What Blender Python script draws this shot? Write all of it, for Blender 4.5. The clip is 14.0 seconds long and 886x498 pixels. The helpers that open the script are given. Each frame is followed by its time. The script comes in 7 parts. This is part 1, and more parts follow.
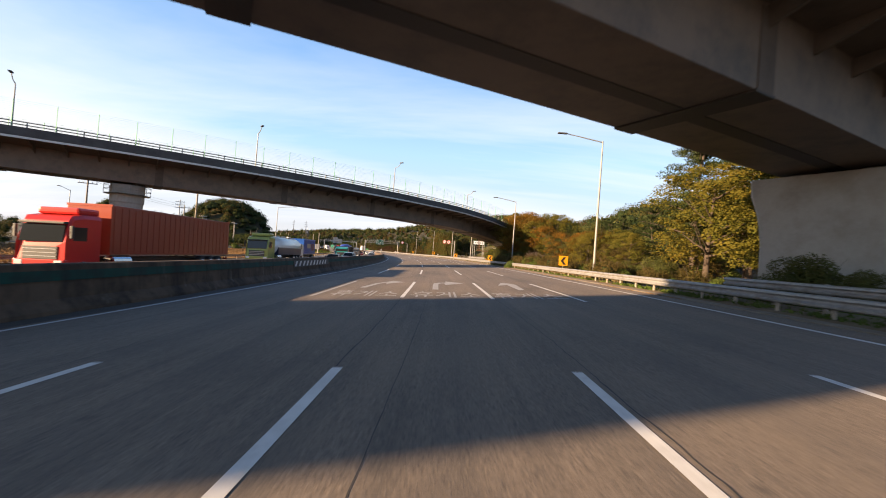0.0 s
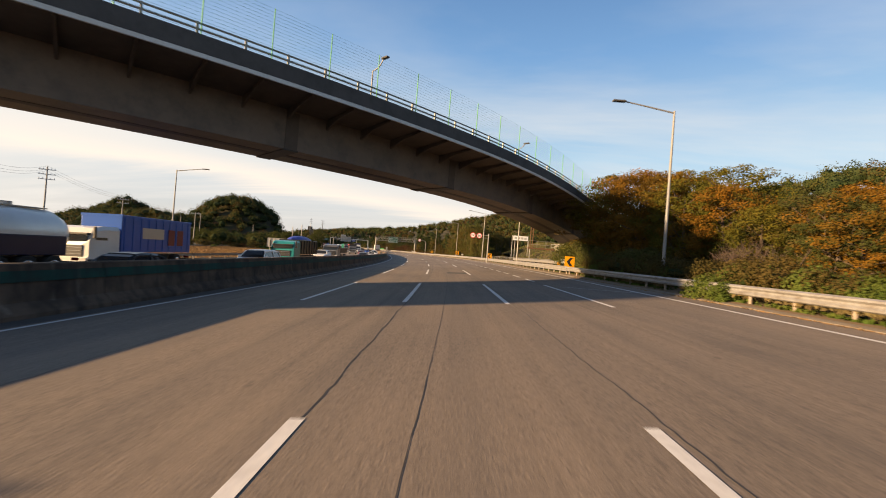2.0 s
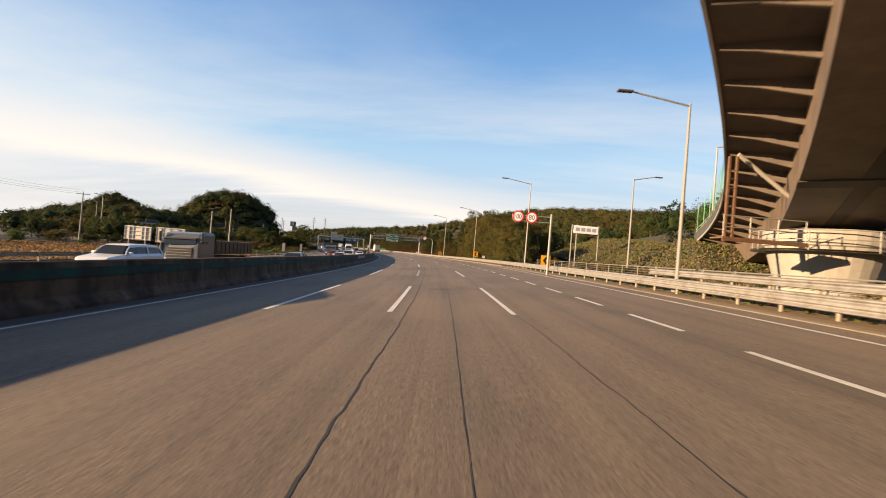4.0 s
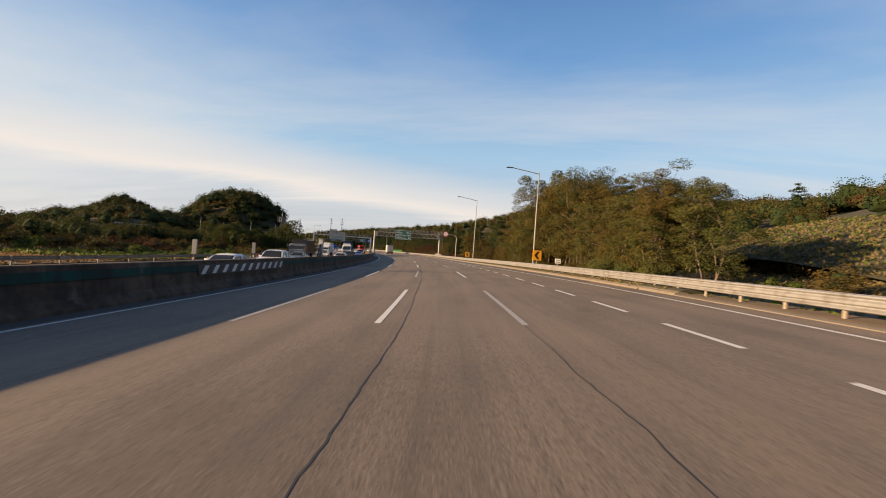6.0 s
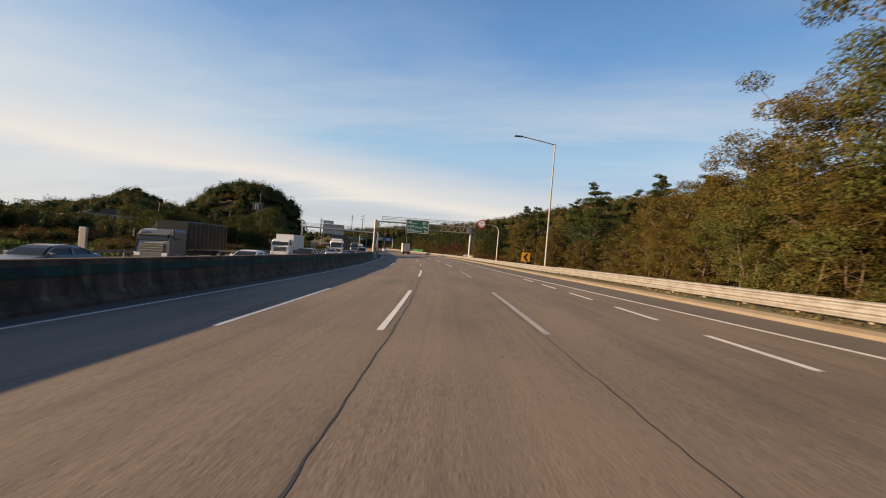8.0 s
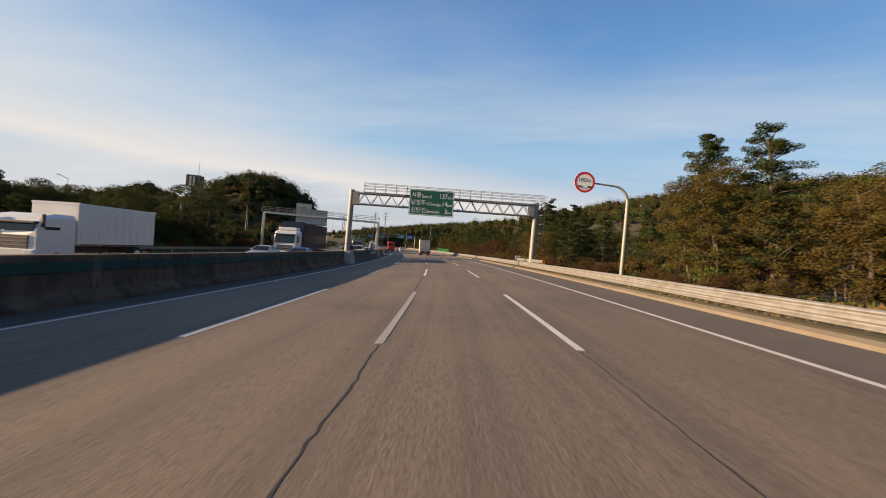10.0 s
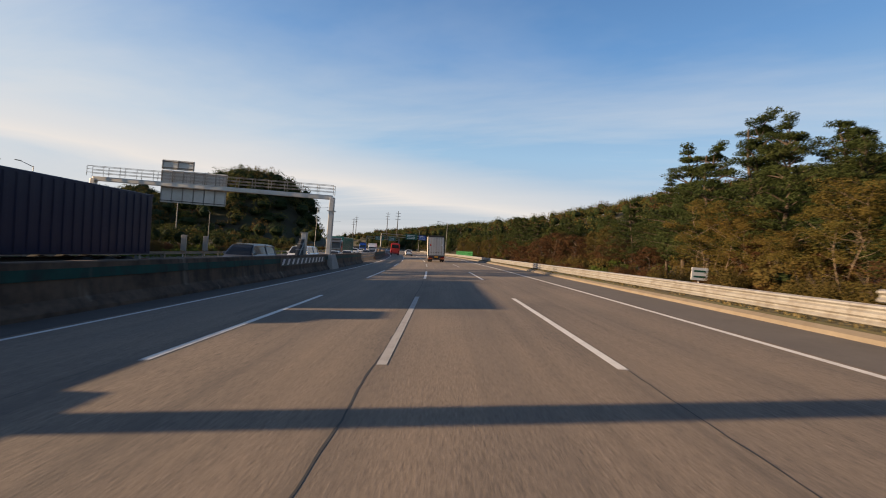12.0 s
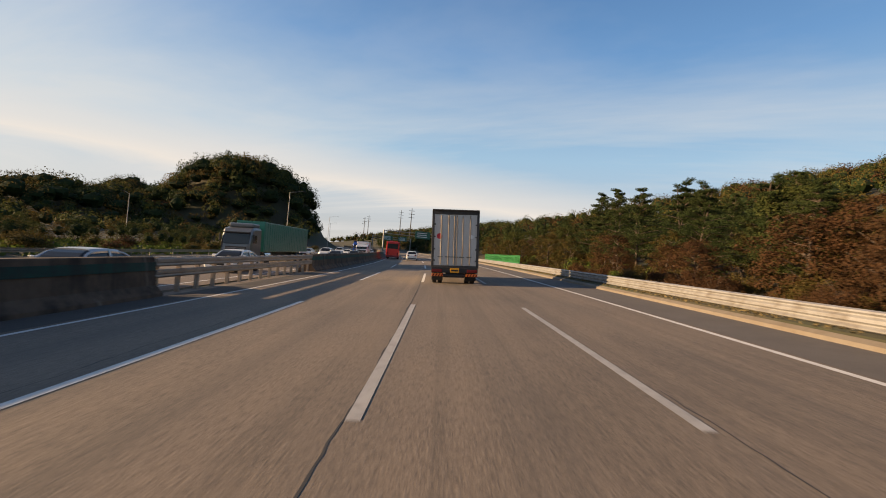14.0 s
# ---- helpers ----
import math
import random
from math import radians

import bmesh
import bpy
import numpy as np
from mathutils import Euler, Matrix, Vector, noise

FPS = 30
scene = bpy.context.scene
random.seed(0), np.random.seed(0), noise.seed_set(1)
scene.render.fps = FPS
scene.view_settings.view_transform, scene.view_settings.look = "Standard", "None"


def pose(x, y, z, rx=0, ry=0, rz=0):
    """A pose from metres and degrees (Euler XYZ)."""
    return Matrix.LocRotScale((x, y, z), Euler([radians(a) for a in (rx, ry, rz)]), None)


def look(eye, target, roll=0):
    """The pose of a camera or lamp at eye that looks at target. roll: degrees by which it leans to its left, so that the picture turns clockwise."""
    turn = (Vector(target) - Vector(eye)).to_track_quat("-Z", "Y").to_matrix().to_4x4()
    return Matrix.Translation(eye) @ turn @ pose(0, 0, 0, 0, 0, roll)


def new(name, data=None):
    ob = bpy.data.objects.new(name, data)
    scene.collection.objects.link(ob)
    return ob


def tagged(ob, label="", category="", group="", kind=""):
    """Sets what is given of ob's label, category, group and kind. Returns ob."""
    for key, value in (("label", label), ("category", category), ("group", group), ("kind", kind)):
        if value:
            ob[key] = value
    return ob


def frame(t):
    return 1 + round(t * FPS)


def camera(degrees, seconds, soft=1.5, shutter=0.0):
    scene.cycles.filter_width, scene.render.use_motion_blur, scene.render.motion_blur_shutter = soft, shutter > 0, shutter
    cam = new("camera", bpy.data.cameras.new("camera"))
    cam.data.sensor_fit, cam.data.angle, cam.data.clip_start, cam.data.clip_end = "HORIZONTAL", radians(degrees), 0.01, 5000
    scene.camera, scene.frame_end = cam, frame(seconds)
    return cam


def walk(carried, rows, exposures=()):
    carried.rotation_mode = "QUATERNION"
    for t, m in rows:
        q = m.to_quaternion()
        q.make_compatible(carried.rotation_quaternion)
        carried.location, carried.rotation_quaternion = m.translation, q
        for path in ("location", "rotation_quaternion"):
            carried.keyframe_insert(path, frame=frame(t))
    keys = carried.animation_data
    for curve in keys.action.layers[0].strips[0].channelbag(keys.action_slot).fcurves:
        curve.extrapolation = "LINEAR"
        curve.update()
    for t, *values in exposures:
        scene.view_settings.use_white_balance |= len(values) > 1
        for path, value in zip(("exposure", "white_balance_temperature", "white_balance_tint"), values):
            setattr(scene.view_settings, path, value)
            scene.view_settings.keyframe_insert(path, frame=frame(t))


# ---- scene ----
# The expressway's axis: curvature along its length, bank across it. s runs along the lane driven, o to the right of its middle.
BANK = 0.0585
LANE = 3.48
KNOT_S = np.array([-40, 20, 80, 140, 200, 260, 320, 380, 700, 900, 1500], float)
KNOT_K = np.array([1.09, 1.09, 0.94, 1.29, 1.58, 1.32, 1.03, 1.08, 1.08, 0.6, 0.3]) / 1000
AX_S = np.arange(-60, 1600, 1.0)
_turn = np.cumsum(np.interp(AX_S, KNOT_S, KNOT_K))
AX_H = _turn - np.interp(0, AX_S, _turn)
_ax, _ay = np.cumsum(-np.sin(AX_H)), np.cumsum(np.cos(AX_H))
AX_X, AX_Y = _ax - np.interp(0, AX_S, _ax), _ay - np.interp(0, AX_S, _ay)


def heading(s):
    return float(np.interp(s, AX_S, AX_H))


def flat(s, o):
    h = heading(s)
    return float(np.interp(s, AX_S, AX_X)) + math.cos(h) * o, float(np.interp(s, AX_S, AX_Y)) + math.sin(h) * o


def road_z(o):
    return BANK * o if o > -10.8 else -0.66 + 0.03 * (o + 10.8)


def at(s, o, z=0.0):
    """The place s along and o across the road, z above its surface."""
    x, y = flat(s, o)
    return Vector((x, y, road_z(o) + z))


def stand(s, o, z=None, turn=0.0):
    """A pose at (s, o), facing along the road; z is absolute where given."""
    x, y = flat(s, o)
    return Matrix.Translation((x, y, road_z(o) if z is None else z)) @ Matrix.Rotation(heading(s) + radians(turn), 4, "Z")


# seconds, s, o, yaw off the road's heading, pitch, roll
DRIVE = ((0.0, 31.94, -0.298, 0.623, 0.814, 4.476), (0.5, 42.66, -0.445, 0.531, 0.796, 4.556), (1.0, 52.96, -0.422, 0.765, 0.596, 4.659), (1.5, 63.73, -0.410, 1.171, 0.677, 4.564),
         (2.0, 73.98, -0.322, 1.438, 0.590, 4.493), (2.5, 84.94, -0.378, 1.010, 0.737, 4.839), (3.0, 95.60, -0.433, 0.860, 0.763, 5.352), (3.5, 106.18, -0.436, 0.660, 0.619, 5.266),
         (4.0, 116.44, -0.392, 0.475, 0.689, 4.706), (4.5, 126.82, -0.340, 0.487, 0.749, 4.532), (5.0, 137.32, -0.294, 0.567, 0.717, 4.401), (5.5, 147.87, -0.266, 0.673, 0.685, 4.269),
         (6.0, 158.39, -0.268, 0.752, 0.652, 4.138), (6.5, 168.79, -0.312, 0.742, 0.590, 4.011), (7.0, 179.03, -0.417, 0.671, 0.642, 4.374), (7.5, 189.31, -0.489, 0.779, 0.612, 4.683),
         (8.0, 199.56, -0.517, 0.895, 0.478, 4.864), (8.5, 209.81, -0.523, 0.717, 0.378, 5.081), (9.0, 220.18, -0.546, 0.798, 0.310, 5.120), (9.5, 230.64, -0.591, 1.006, 0.241, 5.160),
         (10.0, 241.13, -0.667, 1.200, 0.172, 5.199), (10.5, 251.61, -0.782, 1.225, 0.274, 4.942), (11.0, 261.86, -0.964, 1.143, 0.257, 5.051), (11.5, 272.64, -1.001, 0.771, 0.371, 4.989),
         (12.0, 282.37, -0.959, 0.557, 0.380, 4.460), (12.5, 292.95, -0.920, 0.337, 0.238, 4.148), (13.0, 303.44, -1.002, 0.234, 0.511, 4.602), (13.5, 313.71, -0.974, 0.243, 0.559, 4.897),
         (14.0, 324.46, -0.998, 0.260, 0.549, 5.137))


def drive_row(t, s, o, yaw, pitch, roll):
    x, y = flat(s, o)
    eye = Vector((x, y, 1.658 + BANK * o))
    a, p = heading(s) + radians(yaw), radians(pitch)
    ahead = Vector((-math.sin(a) * math.cos(p), math.cos(a) * math.cos(p), math.sin(p)))
    return t, look(eye, eye + ahead * 10, roll)


cam = camera(91.0, 14.0, soft=1.0, shutter=0.15)
walk(cam, [drive_row(*r) for r in DRIVE], exposures=((0.0, 1.85, 6900, 10), (0.5, 1.90, 7200, 9), (1.0, 1.77, 8000, 9), (1.5, 1.52, 7800, 9), (2.0, 1.52, 7800, 9), (2.5, 1.74, 7100, 10), (3.0, 1.85, 7700, 9), (3.5, 1.69, 7600, 9), (4.0, 1.55, 7300, 9), (6.5, 1.25, 7100, 9), (7.0, 1.23, 6900, 8), (7.5, 1.23, 7400, 9), (8.2, 1.25, 7000, 8), (10.5, 1.21, 6900, 8), (12.0, 1.21, 6900, 8), (12.5, 1.13, 6700, 8), (13.0, 1.23, 7100, 8), (13.5, 1.25, 7300, 8), (14.0, 1.23, 7300, 8)))

# ---- light: a low autumn sun on the left, slightly behind, under a thinly clouded blue sky ----
SUN_AZ, SUN_EL = radians(206.5), radians(10.8)
sun_way = Vector((math.cos(SUN_AZ) * math.cos(SUN_EL), math.sin(SUN_AZ) * math.cos(SUN_EL), math.sin(SUN_EL)))
sun_data = bpy.data.lights.new("sun", "SUN")
sun_data.energy, sun_data.angle, sun_data.color = 5.0, radians(0.55), (1.0, 0.71, 0.45)
sun = new("sun", sun_data)
sun.matrix_world = look(sun_way * 100, (0, 0, 0))

world = bpy.data.worlds.new("sky")
scene.world = world
world.use_nodes = True
wn, wl = world.node_tree.nodes, world.node_tree.links
wn.clear()


def wnode(kind, **values):
    n = wn.new(kind)
    for key, value in values.items():
        n.inputs[key].default_value = value
    return n


SKY = 0.15
sky = wn.new("ShaderNodeTexSky")
sky.sky_type, sky.sun_disc, sky.sun_elevation, sky.sun_rotation = "NISHITA", False, radians(16), math.pi / 2 - SUN_AZ
sky.air_density, sky.dust_density, sky.ozone_density = 1.0, 0.5, 1.5
coord = wn.new("ShaderNodeTexCoord")
split = wn.new("ShaderNodeSeparateXYZ")
wl.new(coord.outputs["Generated"], split.inputs[0])


def wramp(stops):
    """A colour by height above the horizon (the sine of the elevation)."""
    n = wn.new("ShaderNodeValToRGB")
    for k, (p, c) in enumerate(stops):
        e = n.color_ramp.elements[k] if k < 2 else n.color_ramp.elements.new(p)
        e.position, e.color = p, (*c, 1) if len(c) == 3 else c
    wl.new(split.outputs["Z"], n.inputs["Fac"])
    return n.outputs["Color"]


def wmix(a, b, factor):
    n = wn.new("ShaderNodeMix")
    n.data_type = "RGBA"
    for key, value in (("A", a), ("B", b), ("Factor", factor)):
        if hasattr(value, "is_linked"):
            wl.new(value, n.inputs[key])
        else:
            n.inputs[key].default_value = value
    return n.outputs["Result"]


def air(r, g, b):
    return r / SKY / 4, g / SKY / 4, b / SKY / 4


# thin haze, whitest at the horizon
haze_colour = wramp(((0.0, air(0.288, 0.296, 0.345)), (0.10, air(0.255, 0.305, 0.395)), (0.22, air(0.195, 0.312, 0.46)), (0.42, air(0.072, 0.180, 0.385)), (0.65, air(0.024, 0.080, 0.23)), (1.0, air(0.007, 0.028, 0.095))))
scale_up = wn.new("ShaderNodeVectorMath")
scale_up.operation = "SCALE"
scale_up.inputs["Scale"].default_value = 4.0
wl.new(haze_colour, scale_up.inputs[0])
haze_amount = wramp(((0.0, (0.92,) * 3), (0.2, (0.87,) * 3), (0.5, (0.86,) * 3), (1.0, (0.86,) * 3)))
hazed = wmix(sky.outputs[0], scale_up.outputs[0], haze_amount)
# streaks of thin cloud on a level sheet
lift = wn.new("ShaderNodeMath")
lift.operation, lift.inputs[1].default_value = "ADD", 0.12
wl.new(split.outputs["Z"], lift.inputs[0])
level = wn.new("ShaderNodeMath")
level.operation, level.inputs[1].default_value = "MAXIMUM", 0.04
wl.new(lift.outputs[0], level.inputs[0])
plane = wn.new("ShaderNodeVectorMath")
plane.operation = "DIVIDE"
wl.new(coord.outputs["Generated"], plane.inputs[0])
wl.new(level.outputs[0], plane.inputs[1])
turn_map = wn.new("ShaderNodeMapping")
turn_map.inputs["Rotation"].default_value = (0, 0, radians(35))
turn_map.inputs["Scale"].default_value = (0.22, 0.8, 0.0)
wl.new(plane.outputs[0], turn_map.inputs["Vector"])
cloud = wnode("ShaderNodeTexNoise", Scale=0.8, Detail=7.0, Roughness=0.58, Distortion=0.6)
wl.new(turn_map.outputs[0], cloud.inputs["Vector"])
patches = wn.new("ShaderNodeMapRange")
patches.inputs["From Min"].default_value, patches.inputs["From Max"].default_value = 0.41, 0.64
patches.inputs["To Max"].default_value = 0.85
wl.new(cloud.outputs["Fac"], patches.inputs["Value"])
fade = wn.new("ShaderNodeMath")
fade.operation = "MULTIPLY"
wl.new(patches.outputs[0], fade.inputs[0])
wl.new(wramp(((0.0, (0.9,) * 3), (0.18, (1.0,) * 3), (0.45, (0.4,) * 3), (0.8, (0.15,) * 3))), fade.inputs[1])
veil_out = wmix(hazed, (0.42 / SKY, 0.435 / SKY, 0.475 / SKY, 1), fade.outputs[0])
# a bank of white cloud low on the left, its upper edge falling towards the road ahead
toward = wn.new("ShaderNodeVectorMath")
toward.operation = "DOT_PRODUCT"
toward.inputs[1].default_value = (math.cos(radians(154)), math.sin(radians(154)), 0)
wl.new(coord.outputs["Generated"], toward.inputs[0])
brim = wn.new("ShaderNodeMath")
brim.operation, brim.inputs[1].default_value, brim.inputs[2].default_value = "MULTIPLY_ADD", 0.15, 0.03
wl.new(toward.outputs["Value"], brim.inputs[0])
over_brim = wn.new("ShaderNodeMath")
over_brim.operation = "SUBTRACT"
wl.new(split.outputs["Z"], over_brim.inputs[0])
wl.new(brim.outputs[0], over_brim.inputs[1])
ragged = wn.new("ShaderNodeMath")
ragged.operation, ragged.inputs[1].default_value = "MULTIPLY_ADD", 0.16
wl.new(cloud.outputs["Fac"], ragged.inputs[0])
wl.new(over_brim.outputs[0], ragged.inputs[2])
bank_place = wn.new("ShaderNodeMapRange")
bank_place.inputs["From Min"].default_value, bank_place.inputs["From Max"].default_value = -0.09, 0.14
wl.new(ragged.outputs[0], bank_place.inputs["Value"])
bank_ramp = wn.new("ShaderNodeValToRGB")
for k_, (p_, v_) in enumerate(((0.0, 0.1), (0.25, 0.08), (0.5, 0.16), (0.62, 0.9), (0.74, 0.5), (1.0, 0.0))):
    e_ = bank_ramp.color_ramp.elements[k_] if k_ < 2 else bank_ramp.color_ramp.elements.new(p_)
    e_.position, e_.color = p_, (v_, v_, v_, 1)
wl.new(bank_place.outputs[0], bank_ramp.inputs["Fac"])
veil_out = wmix(veil_out, (0.50 / SKY, 0.475 / SKY, 0.475 / SKY, 1), bank_ramp.outputs[0])
back = wn.new("ShaderNodeBackground")
back.inputs["Strength"].default_value = 0.108
wl.new(veil_out, back.inputs["Color"])
out = wn.new("ShaderNodeOutputWorld")
wl.new(back.outputs[0], out.inputs["Surface"])

# ---- materials ----
def material(name, color, rough=0.6, metal=0.0, vary=0.12, grain=8.0, coarse=0.35, bump=0.15, dirt=None, dirt_amount=0.0, island=0.0, alpha=1.0, spec=0.5):
    """A surface with variation at two scales, a fine relief, and stains of a second colour."""
    m = bpy.data.materials.new(name)
    m.use_nodes = True
    nodes, links = m.node_tree.nodes, m.node_tree.links
    bsdf = nodes["Principled BSDF"]
    tex = nodes.new("ShaderNodeTexCoord")

    def noise_tex(scale, detail=4.0, rough_=0.6):
        n = nodes.new("ShaderNodeTexNoise")
        n.inputs["Scale"].default_value, n.inputs["Detail"].default_value, n.inputs["Roughness"].default_value = scale, detail, rough_
        links.new(tex.outputs["Object"], n.inputs["Vector"])
        return n

    def blend(a, b, factor, kind="MIX"):
        n = nodes.new("ShaderNodeMix")
        n.data_type, n.blend_type = "RGBA", kind
        for socket, value in (("A", a), ("B", b), ("Factor", factor)):
            if hasattr(value, "is_linked"):
                links.new(value, n.inputs[socket])
            else:
                n.inputs[socket].default_value = value
        return n.outputs["Result"]

    c = (*color, 1)
    dark = tuple(v * (1 - vary * 1.6) for v in color) + (1,)
    light = tuple(min(1, v * (1 + vary)) for v in color) + (1,)
    fine, large = noise_tex(grain), noise_tex(coarse, 5.0)
    col = blend(dark, light, fine.outputs["Fac"])
    col = blend(col, blend(dark, light, large.outputs["Fac"]), 0.5)
    if dirt is not None:
        spot = noise_tex(coarse * 2.3, 7.0, 0.7)
        edge = nodes.new("ShaderNodeMapRange")
        edge.inputs["From Min"].default_value, edge.inputs["From Max"].default_value = 0.45, 0.68
        edge.inputs["To Max"].default_value = dirt_amount
        links.new(spot.outputs["Fac"], edge.inputs["Value"])
        col = blend(col, (*dirt, 1), edge.outputs[0])
    if island:
        geo = nodes.new("ShaderNodeNewGeometry")
        hue = nodes.new("ShaderNodeHueSaturation")
        span = nodes.new("ShaderNodeMapRange")
        span.inputs["To Min"].default_value, span.inputs["To Max"].default_value = 1 - island, 1 + island
        links.new(geo.outputs["Random Per Island"], span.inputs["Value"])
        links.new(span.outputs[0], hue.inputs["Value"])
        links.new(col, hue.inputs["Color"])
        col = hue.outputs[0]
    links.new(col, bsdf.inputs["Base Color"])
    bsdf.inputs["Roughness"].default_value, bsdf.inputs["Metallic"].default_value = rough, metal
    bsdf.inputs["Specular IOR Level"].default_value = spec
    bsdf.inputs["Alpha"].default_value = alpha
    if bump:
        relief = nodes.new("ShaderNodeBump")
        relief.inputs["Strength"].default_value, relief.inputs["Distance"].default_value = bump, 0.02
        links.new(fine.outputs["Fac"], relief.inputs["Height"])
        links.new(relief.outputs[0], bsdf.inputs["Normal"])
    return m


def leaf_material(name, colors, glow=0.28):
    """Leaves: the colour of each one is picked from the ramp, with light shining through."""
    m = bpy.data.materials.new(name)
    m.use_nodes = True
    nodes, links = m.node_tree.nodes, m.node_tree.links
    bsdf = nodes["Principled BSDF"]
    geo, info = nodes.new("ShaderNodeNewGeometry"), nodes.new("ShaderNodeObjectInfo")
    tex, patch = nodes.new("ShaderNodeTexCoord"), nodes.new("ShaderNodeTexNoise")
    patch.inputs["Scale"].default_value, patch.inputs["Detail"].default_value = 0.3, 3.0
    links.new(tex.outputs["Object"], patch.inputs["Vector"])
    mixer = nodes.new("ShaderNodeMath")
    mixer.operation, mixer.inputs[1].default_value = "MULTIPLY_ADD", 0.30
    links.new(geo.outputs["Random Per Island"], mixer.inputs[0])
    mid = nodes.new("ShaderNodeMath")
    mid.operation, mid.inputs[1].default_value = "MULTIPLY_ADD", 0.18
    links.new(info.outputs["Random"], mid.inputs[0])
    off = nodes.new("ShaderNodeMath")
    off.operation, off.inputs[1].default_value = "MULTIPLY_ADD", 1.0
    off.inputs[2].default_value = -0.18
    links.new(patch.outputs["Fac"], off.inputs[0])
    links.new(off.outputs[0], mid.inputs[2])
    links.new(mid.outputs[0], mixer.inputs[2])
    ramp = nodes.new("ShaderNodeValToRGB")
    for k, c in enumerate(colors):
        p = k / (len(colors) - 1)
        e = ramp.color_ramp.elements[k] if k < 2 else ramp.color_ramp.elements.new(p)
        e.position, e.color = p, (*c, 1)
    links.new(mixer.outputs[0], ramp.inputs["Fac"])
    links.new(ramp.outputs[0], bsdf.inputs["Base Color"])
    bsdf.inputs["Roughness"].default_value, bsdf.inputs["Specular IOR Level"].default_value = 0.75, 0.1
    through_leaf, mix = nodes.new("ShaderNodeBsdfTranslucent"), nodes.new("ShaderNodeMixShader")
    links.new(ramp.outputs[0], through_leaf.inputs["Color"])
    mix.inputs[0].default_value = glow
    links.new(bsdf.outputs[0], mix.inputs[1])
    links.new(through_leaf.outputs[0], mix.inputs[2])
    links.new(mix.outputs[0], nodes["Material Output"].inputs["Surface"])
    return m


def streaked(m, pale, dark):
    """Rain runs down an upright face: noise drawn out in height, pale lime below joints and dark soot between."""
    nodes, links = m.node_tree.nodes, m.node_tree.links
    socket = nodes["Principled BSDF"].inputs["Base Color"]
    tex = nodes.new("ShaderNodeTexCoord")
    for color, size, lo, hi, amount in ((dark, 0.9, 0.50, 0.68, 0.7), (dark, 3.5, 0.52, 0.66, 0.5), (pale, 1.6, 0.615, 0.70, 0.75)):
        mp = nodes.new("ShaderNodeMapping")
        mp.inputs["Scale"].default_value = (1, 1, 0.16)
        mp.inputs["Location"].default_value = (size * 7, size * 3, 0)
        links.new(tex.outputs["Object"], mp.inputs["Vector"])
        n = nodes.new("ShaderNodeTexNoise")
        n.inputs["Scale"].default_value, n.inputs["Detail"].default_value, n.inputs["Roughness"].default_value = size, 5.0, 0.6
        links.new(mp.outputs[0], n.inputs["Vector"])
        f = nodes.new("ShaderNodeMapRange")
        f.inputs["From Min"].default_value, f.inputs["From Max"].default_value, f.inputs["To Max"].default_value = lo, hi, amount
        links.new(n.outputs["Fac"], f.inputs["Value"])
        mix = nodes.new("ShaderNodeMix")
        mix.data_type = "RGBA"
        links.new(socket.links[0].from_socket, mix.inputs["A"])
        mix.inputs["B"].default_value = (*color, 1)
        links.new(f.outputs[0], mix.inputs["Factor"])
        links.new(mix.outputs["Result"], socket)
    return m


def glass_material(name, color=(0.02, 0.024, 0.028)):
    m = material(name, color, rough=0.08, vary=0.0, bump=0.0, spec=0.4)
    return m


